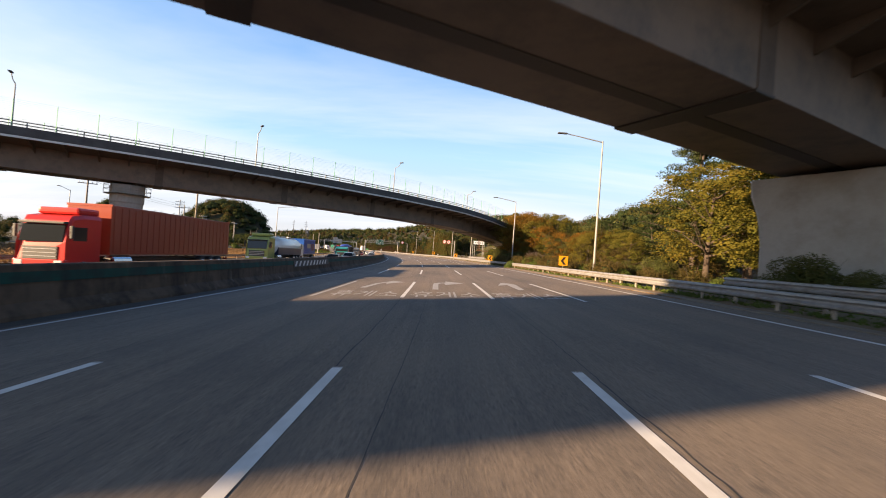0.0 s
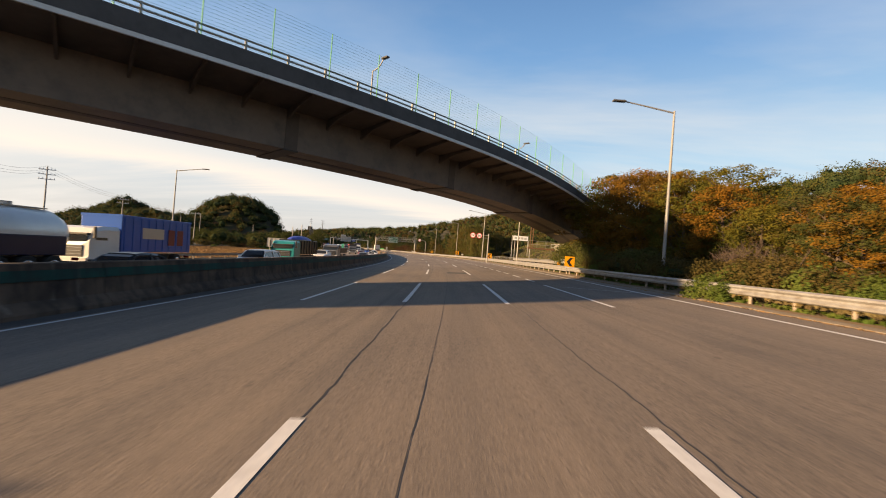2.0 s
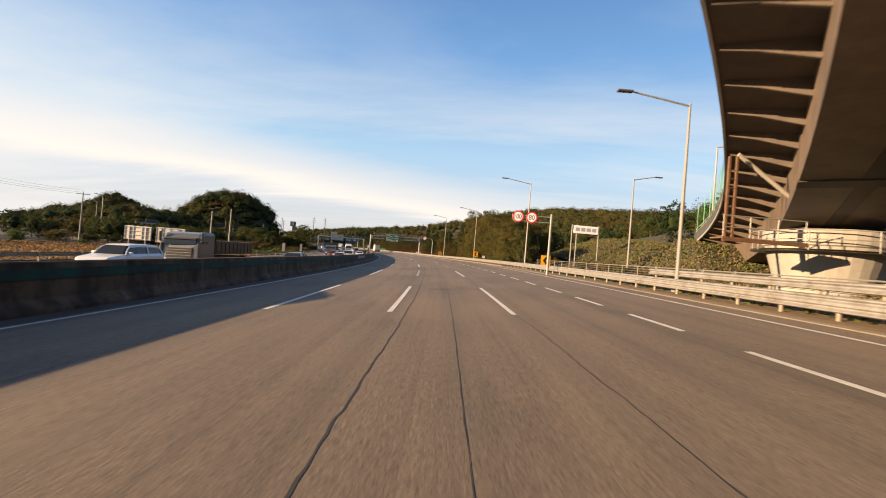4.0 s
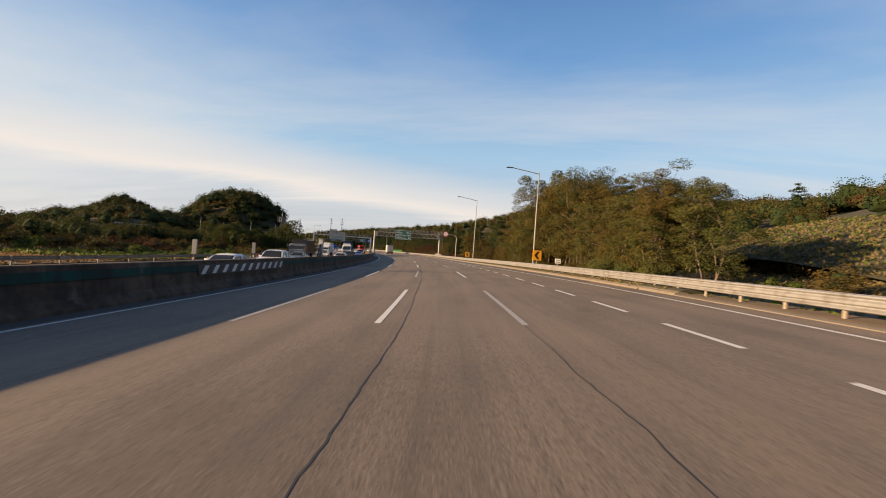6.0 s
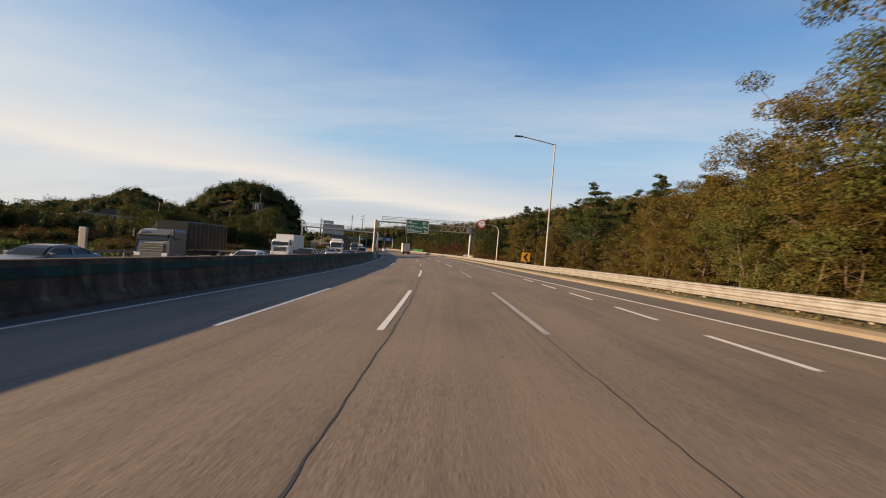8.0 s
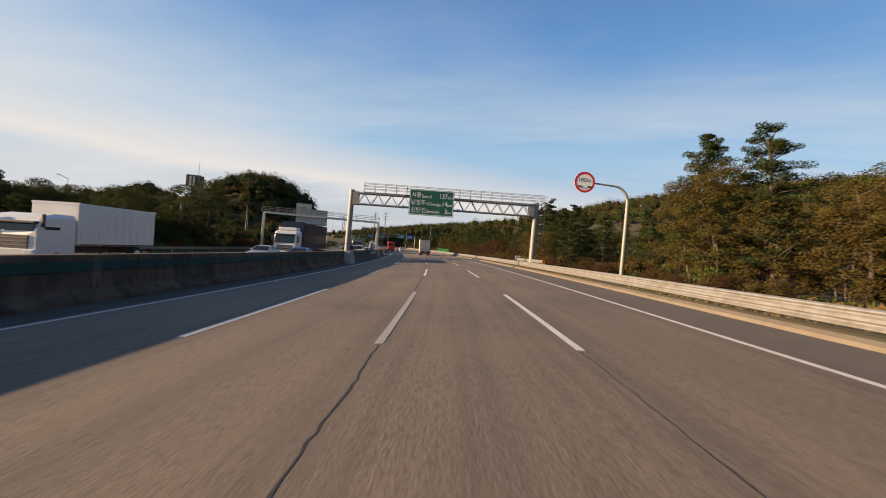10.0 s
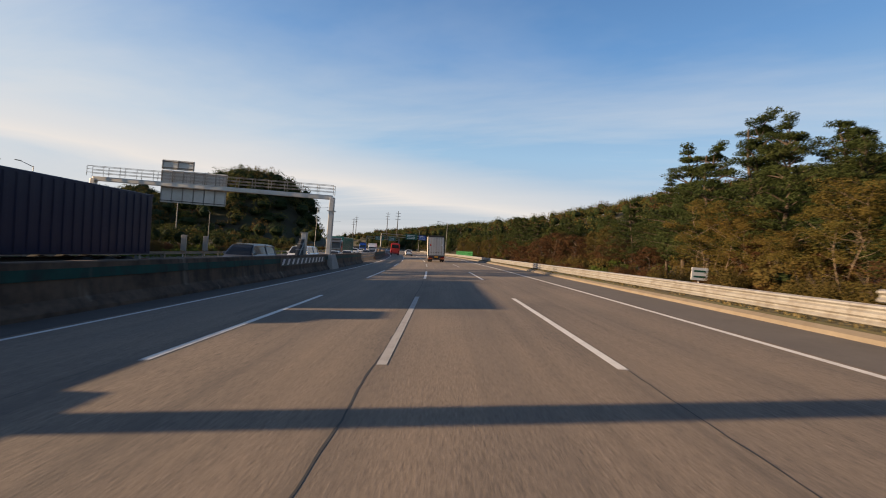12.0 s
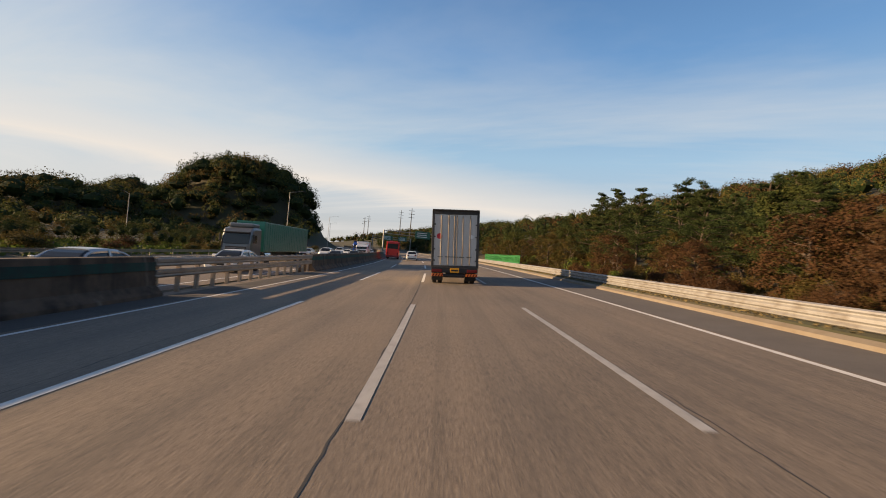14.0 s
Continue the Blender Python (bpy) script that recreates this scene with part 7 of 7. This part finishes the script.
def car(kind, colour, s, o, facing=180, label=None, group="cars on the opposite carriageway"):
    body, cab, roof = SHAPES[kind]
    words = {"sedan": "saloon car", "suv": "sport utility car", "van": "van", "pickup": "pickup truck"}[kind]
    tint = {"dark": "black", "wine": "dark red"}.get(colour, colour)
    c = thing("car" if kind != "van" else "van", stand(s, o, None, facing), label or f"{tint} {words} with dark windows on the carriageway", "car", group)
    c.matrix_world = c.matrix_world @ Matrix.Rotation(-(0.03 if o < -10.8 else BANK) * (1 if facing == 0 else -1), 4, "Y")
    b = loft("body", [section(w, 0.24, z, y) for y, w, z in body], PAINT[colour], c)
    fb, fr, rr, rb = cab
    belt = body[3][2]
    ws, wt = body[3][1] * 0.94, body[3][1] * 0.74
    def line(y):
        """Height of the glass and its half width at the top, along the cabin."""
        u = min(1.0, max(0.0, (fb - y) / (fb - fr))) if y > fr else (min(1.0, max(0.0, (y - rb) / (rr - rb))) if y < rr else 1.0)
        k = math.sin(math.pi / 2 * u) ** 0.85
        crown = 0.035 * (1 - ((y - (fr + rr) / 2) / max(0.3, (fr - rr) / 2)) ** 2) if rr <= y <= fr else 0.0
        return belt - 0.05 + (roof - 0.07 - belt) * k + crown, ws + (wt - ws) * k

    ys = [fb + (fr - fb) * k / 4 for k in range(4)] + [fr + (rr - fr) * k / 5 for k in range(6)] + [rr + (rb - rr) * k / 4 for k in range(1, 5)]
    glass = []
    for y in ys:
        z, w = line(y)
        glass.append([Vector(p) for p in ((-ws, y, belt - 0.12), (ws, y, belt - 0.12), (w, y, max(belt - 0.11, z - 0.09)), (w * 0.82, y, max(belt - 0.10, z)), (-w * 0.82, y, max(belt - 0.10, z)), (-w, y, max(belt - 0.11, z - 0.09)))])
    loft("window_band", glass, M["glass"], c, "dark tinted windows")
    tops = []
    for y in [fr + 0.1 + (rr - fr - 0.18) * k / 7 for k in range(8)]:
        z, w = line(y)
        tops.append([Vector(p) for p in ((-w - 0.02, y, z - 0.13), (w + 0.02, y, z - 0.13), (w + 0.022, y, z - 0.07), (w * 0.84, y, z + 0.02), (w * 0.4, y, z + 0.036), (-w * 0.4, y, z + 0.036), (-w * 0.84, y, z + 0.02), (-w - 0.022, y, z - 0.07))])
    loft("roof", tops, PAINT[colour], c)
    for sx in (-1, 1):
        for y0_, y1_ in ((fb, fr), (rb, rr)):
            path = []
            for k in range(5):
                y = y0_ + (y1_ - y0_) * k / 4
                z, w = line(y)
                path.append((sx * (w + 0.005), y, max(belt - 0.08, z - 0.07)))
            part("pillar", tubes((path, 0.04), sides=6), PAINT[colour], c)
        mid = (fr + rr) / 2
        part("pillar", tubes((((sx * (ws + 0.004), mid - 0.1, belt - 0.05), (sx * (wt + 0.008), mid - 0.1, roof - 0.1)), 0.035), sides=6), PAINT[colour], c)
        part("mirror", boxes((sx * (ws + 0.1) - 0.09, fb - 0.3, belt - 0.02, sx * (ws + 0.1) + 0.09, fb - 0.16, belt + 0.12), bevel=0.03), PAINT[colour], c)
    yf, yr = body[1][0], body[-2][0]
    zf, zr = body[1][2], body[-2][2]
    for sx in (-1, 1):
        x = sx * body[1][1] * 0.72
        part("headlight", boxes((x - 0.17, yf - 0.03, zf - 0.22, x + 0.17, yf + 0.11, zf - 0.08), bevel=0.03), M["lamp_clear"], c)
        part("tail_light", boxes((x - 0.16, yr - 0.19, zr - 0.3, x + 0.16, yr - 0.05, zr - 0.1), bevel=0.03), M["lamp_red"], c)
        for y in (body[0][0] * 0.6, body[-1][0] * 0.6):
            wheel(c, sx * (body[3][1] - 0.1), y, 0.34 if kind != "sedan" else 0.32, 0.22)
    part("grille", boxes((-0.42, body[0][0] - 0.12, 0.45, 0.42, body[0][0] + 0.02, 0.62), bevel=0.02), M["black"], c)
    part("number_plate", boxes((-0.26, body[-1][0] - 0.03, 0.62, 0.26, body[-1][0] + 0.02, 0.74)), M["sign_white"], c)
    part("bumper", boxes((-0.8, body[-1][0] - 0.06, 0.3, 0.8, body[-1][0] + 0.1, 0.46), bevel=0.03), M["black"], c)
    return c


def cab_unit(t, colour, w=1.24, z0=0.45, h=3.1, y0=0.0, length=2.2):
    """A flat-fronted truck cab whose front stands at y0 + length."""
    f = y0 + length
    secs = [[Vector((sx * w * k, y, z)) for sx, z, k in ((-1, zb, 1.0), (1, zb, 1.0), (1, zt - 0.2, 1.0), (0.9, zt, 1.0), (-0.9, zt, 1.0), (-1, zt - 0.2, 1.0))] for y, zb, zt in ((y0, z0, h), (y0 + length * 0.5, z0, h), (f - 0.42, z0, h - 0.12))]
    secs += [[Vector((sx * w * k, y, z)) for sx, z, k, y in ((-1, z0, 0.98, f), (1, z0, 0.98, f), (1, 1.75, 0.97, f - 0.02), (0.92, h - 0.35, 0.95, f - 0.28), (-0.92, h - 0.35, 0.95, f - 0.28), (-1, 1.75, 0.97, f - 0.02))]]
    loft("cab", secs, PAINT[colour], t)
    zt = h - 0.55
    part("windscreen", boxes((-w * 0.86, f - 0.05, 1.72, w * 0.86, f + 0.005, zt), bevel=0.02), M["glass"], t, "large dark windscreen")
    t.children[-1].matrix_local = Matrix.Translation((0, f, 1.72)) @ Matrix.Rotation(radians(9), 4, "X") @ Matrix.Translation((0, -f, -1.72))
    part("sun_visor", boxes((-w * 0.9, f - 0.28, zt + 0.02, w * 0.9, f + 0.02, zt + 0.14), bevel=0.03), M["black"], t)
    part("grille", boxes((-w * 0.7, f - 0.03, 0.85, w * 0.7, f + 0.03, 1.5), bevel=0.02), M["black"], t)
    for k in range(3):
        part("grille_bar", boxes((-w * 0.66, f + 0.03, 0.98 + 0.18 * k, w * 0.66, f + 0.045, 1.02 + 0.18 * k)), M["chrome"], t)
    part("bumper", boxes((-w, f - 0.2, z0 - 0.05, w, f + 0.08, z0 + 0.4), bevel=0.05), PAINT[colour], t)
    for sx in (-1, 1):
        part("headlight", boxes((sx * w * 0.78 - 0.2, f + 0.0, z0 + 0.12, sx * w * 0.78 + 0.2, f + 0.1, z0 + 0.36), bevel=0.03), M["lamp_clear"], t)
        part("side_window", boxes((sx * w - 0.012, y0 + length * 0.42, 1.8, sx * w + 0.012, f - 0.42, zt - 0.1), bevel=0.005), M["glass"], t)
        part("mirror", boxes((sx * (w + 0.16) - 0.07, f - 0.2, 1.9, sx * (w + 0.16) + 0.07, f - 0.08, 2.55), bevel=0.03), M["black"], t)
        wheel(t, sx * (w - 0.16), f - 1.15, 0.5, 0.3)


def truck(kind, colour, load, s_front, o, label, length=16.0, height=3.9, facing=180, group="trucks on the opposite carriageway"):
    """Built with its front at y = 0 and the rest behind it."""
    t = thing(kind, stand(s_front, o, None, facing), label, "truck", group)
    t.matrix_world = t.matrix_world @ Matrix.Rotation(0.03 * (-1 if facing == 0 else 1), 4, "Y")
    big = length > 12
    ch = 3.15 if big else 2.6
    cab_unit(t, colour, h=ch, y0=-2.2, z0=0.45)
    part("chassis", boxes((-0.5, -length + 0.3, 0.62, 0.5, -2.0, 0.95), bevel=0.03), M["black"], t)
    if big:
        part("air_deflector", boxes((-1.05, -2.3, ch, 1.05, -0.9, ch + 0.36), bevel=0.12), PAINT[colour], t)
        part("fuel_tank", tubes((((-1.0, -4.6, 0.75), (-1.0, -3.2, 0.75)), 0.32), sides=16), M["chrome"], t)
    ys = (-length + 1.4, -length + 2.7, -length + 4.0, -4.6) if big else (-length + 1.5,)
    for y in ys:
        for sx in (-1, 1):
            wheel(t, sx * 1.02, y, 0.5, 0.42)
    y1 = -2.9 if big else -2.35
    if load == "tank":
        bm = bmesh.new()
        tube(bm, [(0, -length, 2.0), (0, -length + 0.35, 2.0), (0, -length + 0.9, 2.0), (0, y1 - 0.9, 2.1), (0, y1 - 0.3, 2.1), (0, y1, 2.1)], [0.5, 0.95, 1.2, 1.2, 0.95, 0.5], 28)
        part("tank", bm, PAINT["white"], t, "pale bulk tank", smooth=True)
        part("tank_skirt", boxes((-1.215, -length + 0.75, 1.0, 1.215, y1 - 0.75, 1.95), bevel=0.06), PAINT["navy"], t, "dark blue tank skirt")
        part("walkway", boxes((-0.3, -length + 0.9, 3.22, 0.3, y1 - 0.9, 3.27)), M["zinc"], t)
        for k in range(4):
            y = y1 - 1.6 - (length - 5) * k / 4
            part("hatch", tubes((((0, y, 3.2), (0, y, 3.42)), 0.28), sides=14), M["zinc"], t)
    elif load == "dump":
        part("dump_body", boxes((-1.22, -length, 1.1, 1.22, y1, 2.75), bevel=0.04), PAINT["dark"], t, "rusty dark tipper body")
        for k in range(7):
            y = -length + 0.3 + (length + y1 - 0.6) * k / 6
            for sx in (-1, 1):
                part("body_rib", boxes((sx * 1.26 - 0.05, y - 0.05, 1.12, sx * 1.26 + 0.05, y + 0.05, 2.72)), PAINT["dark"], t)
        bm = bmesh.new()
        bmesh.ops.create_uvsphere(bm, u_segments=14, v_segments=8, radius=1.0, matrix=Matrix.LocRotScale((0, (-length + y1) / 2, 2.65), None, (1.15, (length + y1) / 2 * 0.95, 0.62)))
        part("tarpaulin", bm, M["tarp"], t, "bunched blue tarpaulin")
    else:
        part("cargo_box", boxes((-1.24, -length, 1.12, 1.24, y1, height), bevel=0.03), PAINT[load], t)
        n = 24 if load in ("orange", "green", "navy") else 10
        for k in range(n):
            y = -length + 0.3 + (length + y1 - 0.6) * k / (n - 1)
            for sx in (-1, 1):
                part("wall_rib", boxes((sx * 1.255 - 0.02, y - 0.09, 1.22, sx * 1.255 + 0.02, y + 0.09, height - 0.12), bevel=0.008), PAINT[load], t)
        part("edge_frame", boxes((-1.27, y1 - 0.12, 1.1, 1.27, y1 + 0.02, 1.22), (-1.27, -length - 0.02, height - 0.1, 1.27, -length + 0.1, height + 0.02), (-1.27, y1 - 0.1, height - 0.1, 1.27, y1 + 0.02, height + 0.02)), PAINT[load], t)
        if load == "blue":
            for k, (a, b) in enumerate(((0.25, 0.55), (0.62, 0.72), (0.76, 0.86))):
                ya, yb = -length + (length + y1) * (1 - b), -length + (length + y1) * (1 - a)
                for sx in (-1, 1):
                    part("advert_panel", boxes((sx * 1.285 - 0.004, ya, 1.6 if k else 2.0, sx * 1.285 + 0.004, yb, 2.7)), PAINT["silver" if k == 0 else "wine"], t)
        if load == "navy":
            part("advert_panel", boxes((1.282, -length + 6.0, 2.2, 1.29, -length + 9.5, 3.0)), PAINT["wine"], t, "red picture panel")
        if load == "orange":
            for k in range(6):
                part("writing_bar", boxes((1.278, y1 - 1.0, 3.4 - 0.34 * k, 1.286, y1 - 0.75, 3.62 - 0.34 * k)), M["sign_white"], t)
    part("rear_bar", boxes((-1.15, -length - 0.05, 0.5, 1.15, -length + 0.1, 0.68), bevel=0.02), M["black"], t)
    for sx in (-1, 1):
        part("tail_light", boxes((sx * 0.95 - 0.18, -length - 0.1, 0.72, sx * 0.95 + 0.18, -length - 0.02, 0.88), bevel=0.015), M["lamp_red"], t)
    return t


ONC1, ONC2, ONC3 = -13.9, -17.7, -21.3
truck("container_truck", "red", "orange", 53.6, -20.0, "red articulated truck with a brown shipping container", 16.6, 3.9)
truck("tank_truck", "lime", "tank", 82.0, -20.5, "olive green articulated truck with a pale bulk tank", 14.0)
truck("box_truck", "white", "blue", 98.0, ONC3, "white-cabbed truck with a blue advertising box", 9.5, 3.4)
truck("dump_truck", "teal", "dump", 121.8, ONC2, "teal tipper truck loaded under a blue tarpaulin", 9.5)
truck("flatbed_truck", "grey", "dark", 146.2, ONC2, "dark grey truck with a low black body", 9.0, 2.1)
truck("container_truck", "white", "navy", 290.5, ONC2, "white articulated truck with a navy blue trailer", 15.0, 4.25)
truck("container_truck", "grey", "green", 361.5, ONC2, "grey articulated truck with a dull green container", 17.0, 3.8)
truck("box_truck", "grey", "dark", 232.0, ONC3, "dark box truck on the opposite carriageway", 9.0, 3.3)
truck("box_truck", "white", "white", 262.0, ONC3, "white box truck on the opposite carriageway", 8.5, 3.3)
truck("box_truck", "white", "white", 418.0, ONC1, "white box truck in the far queue", 8.5, 3.3)
truck("container_truck", "blue", "navy", 455.0, ONC2, "blue articulated truck in the far queue", 16.0, 3.8)
rng = random.Random(9)
for kind, colour, s, o in (("sedan", "dark", 92.4, ONC1), ("suv", "white", 105.8, ONC1), ("suv", "white", 141.0, ONC2), ("sedan", "grey", 159.0, ONC1), ("sedan", "white", 187.4, ONC1), ("sedan", "wine", 206.0, ONC2),
                           ("pickup", "white", 195.8, ONC1), ("sedan", "grey", 219.0, ONC2), ("sedan", "white", 231.0, ONC1), ("suv", "dark", 246.0, ONC1), ("sedan", "blue", 284.0, ONC1), ("sedan", "silver", 284.5, ONC2),
                           ("van", "grey", 312.5, ONC1), ("van", "white", 325.6, ONC1), ("sedan", "silver", 340.2, ONC1), ("sedan", "white", 353.0, ONC1), ("sedan", "grey", 386.0, ONC1), ("suv", "white", 399.0, ONC2),
                           ("sedan", "dark", 405.0, ONC1), ("sedan", "white", 432.0, ONC1), ("suv", "silver", 446.0, ONC1), ("sedan", "white", 425.0, ONC2), ("sedan", "grey", 470.0, ONC1), ("suv", "white", 486.0, ONC2),
                           ("sedan", "white", 500.0, ONC1), ("suv", "dark", 520.0, ONC1), ("sedan", "silver", 400.0, ONC3), ("suv", "white", 440.0, ONC3), ("sedan", "dark", 474.0, ONC3)):
    car(kind, colour, s, o + rng.uniform(-0.2, 0.2))

# ahead on this side of the road
car("suv", "white", 404.0, -3.5, 0, "white sport utility car driving ahead", "cars ahead")
car("sedan", "white", 418.0, -3.2, 0, "white saloon car driving ahead", "cars ahead")
car("sedan", "silver", 470.0, -7.0, 0, "silver saloon car far ahead", "cars ahead")


def coach():
    b = thing("coach", stand(408.0, -7.2, None, 0), "bright red coach driving ahead seen from behind", "bus")
    part("body", boxes((-1.24, 0, 0.45, 1.24, 11.0, 3.35), bevel=0.14), PAINT["red"], b)
    part("rear_window", boxes((-1.0, -0.02, 2.0, 1.0, 0.04, 2.95), bevel=0.02), M["glass"], b)
    for sx in (-1, 1):
        part("side_window", boxes((sx * 1.24 - 0.02, 0.5, 1.7, sx * 1.24 + 0.02, 10.6, 2.75), bevel=0.01), M["glass"], b)
        part("tail_light", boxes((sx * 1.0 - 0.12, -0.04, 0.85, sx * 1.0 + 0.12, 0.02, 1.35), bevel=0.02), M["lamp_red"], b)
        for y in (2.6, 8.6):
            wheel(b, sx * 1.02, y, 0.5, 0.3)
    part("bumper", boxes((-1.2, -0.06, 0.4, 1.2, 0.05, 0.75), bevel=0.04), PAINT["wine"], b)
    part("roof_unit", boxes((-0.8, 3, 3.35, 0.8, 6, 3.55), bevel=0.06), PAINT["red"], b)


coach()


def lead_truck():
    t = thing("box_truck", stand(347.4, -0.07, None, 0), "white box truck seen from behind with closed rear doors", "truck")
    t.matrix_world = t.matrix_world @ Matrix.Rotation(-BANK, 4, "Y")
    w, z0, z1, ln = 1.22, 0.98, 3.86, 6.2
    part("cargo_box", boxes((-w, 0.03, z0, w, ln, z1), bevel=0.02), PAINT["cream"], t, "white cargo box")
    part("door_frame", boxes((-w - 0.03, -0.03, z0 - 0.06, -w + 0.1, 0.06, z1), (w - 0.1, -0.03, z0 - 0.06, w + 0.03, 0.06, z1), (-w - 0.03, -0.03, z1 - 0.16, w + 0.03, 0.06, z1 + 0.05), (-w - 0.03, -0.03, z0 - 0.1, w + 0.03, 0.06, z0 + 0.02), bevel=0.015), M["fascia"], t, "dark door frame")
    for a, b in ((-w + 0.1, -0.015), (0.015, w - 0.1)):
        d = part("rear_door", boxes((a, -0.005, z0 + 0.03, b, 0.04, z1 - 0.17), bevel=0.012), PAINT["cream"], t)
        for f in (0.33, 0.68, 0.95 if a < 0 else 0.05):
            x = a + (b - a) * f
            part("lock_rod", tubes((((x, -0.035, z0 + 0.08), (x, -0.035, z1 - 0.22)), 0.026), sides=8), M["rail_dull"], d, "grimy steel locking rod")
            part("rod_handle", boxes((x - 0.16, -0.06, z0 + 0.46, x + 0.1, -0.03, z0 + 0.5), bevel=0.008), M["fascia"], d)
            for z in (z0 + 0.34, z0 + 1.3, z1 - 0.5):
                part("rod_clamp", boxes((x - 0.05, -0.055, z, x + 0.05, -0.01, z + 0.06)), M["zinc"], d)
        for z in (z0 + 0.25, z0 + 0.85, z0 + 1.5, z0 + 2.15):
            xh = -w + 0.08 if a < 0 else w - 0.08
            part("hinge", boxes((xh - 0.09, -0.05, z, xh + 0.09, -0.01, z + 0.07), bevel=0.01), M["fascia"], d)
        s = -1 if a < 0 else 1
        part("logo", tubes((((s * 0.84, -0.012, z1 - 1.32), (s * 0.84, -0.006, z1 - 1.32)), 0.15 if s < 0 else 0.11), sides=24), M["red_sign"] if s < 0 else M["sign_white"], d, "round emblem")
    part("roof_lip", boxes((-w - 0.02, -0.14, z1 + 0.03, w + 0.02, 0.1, z1 + 0.09), bevel=0.02), M["fascia"], t)
    part("rear_sill", boxes((-w, -0.06, z0 - 0.36, w, 0.1, z0 - 0.1), bevel=0.02), M["black"], t, "black rear sill")
    part("number_plate", boxes((-0.24, -0.075, z0 - 0.34, 0.24, -0.06, z0 - 0.1), bevel=0.006), M["yellow"], t, "yellow number plate")
    part("plate_bar", boxes((-0.18, -0.082, z0 - 0.27, 0.18, -0.077, z0 - 0.19)), M["black"], t)
    for sx in (-1, 1):
        part("tail_light", boxes((sx * 0.92 - 0.26, -0.09, z0 - 0.33, sx * 0.92 + 0.26, -0.05, z0 - 0.17), bevel=0.015), M["lamp_red"], t)
        q = part("reflector_board", boxes((sx * 0.9 - 0.3, -0.1, z0 - 0.55, sx * 0.9 + 0.3, -0.07, z0 - 0.39), bevel=0.01), M["lamp_orange"], t, "orange and red striped reflector board")
        for k in range(4):
            x = sx * 0.9 - 0.26 + 0.15 * k
            mesh_ob("red_stripe", [(x, -0.105, z0 - 0.545), (x + 0.06, -0.105, z0 - 0.545), (x + 0.12, -0.105, z0 - 0.395), (x + 0.06, -0.105, z0 - 0.395)], [(0, 1, 2, 3)], M["lamp_red"], q)
        for dx in (0.0, 0.3):
            wheel(t, sx * (1.04 - dx), 1.3, 0.42, 0.24)
        wheel(t, sx * 1.0, 6.9, 0.42, 0.24)
        part("mud_flap", boxes((sx * 0.9 - 0.3, 0.7, 0.18, sx * 0.9 + 0.3, 0.73, z0 - 0.4)), M["tyre"], t)
    part("under_bar", boxes((-1.0, 0.0, 0.42, 1.0, 0.1, 0.54), bevel=0.02), M["black"], t)
    part("chassis", boxes((-0.45, 0.1, 0.5, 0.45, 8.2, 0.75), bevel=0.03), M["black"], t)
    part("axle", tubes((((-1.0, 1.3, 0.42), (1.0, 1.3, 0.42)), 0.09)), M["black"], t)
    part("cab", boxes((-1.1, 6.4, 0.5, 1.1, 8.3, 2.6), bevel=0.12), PAINT["white"], t)


lead_truck()
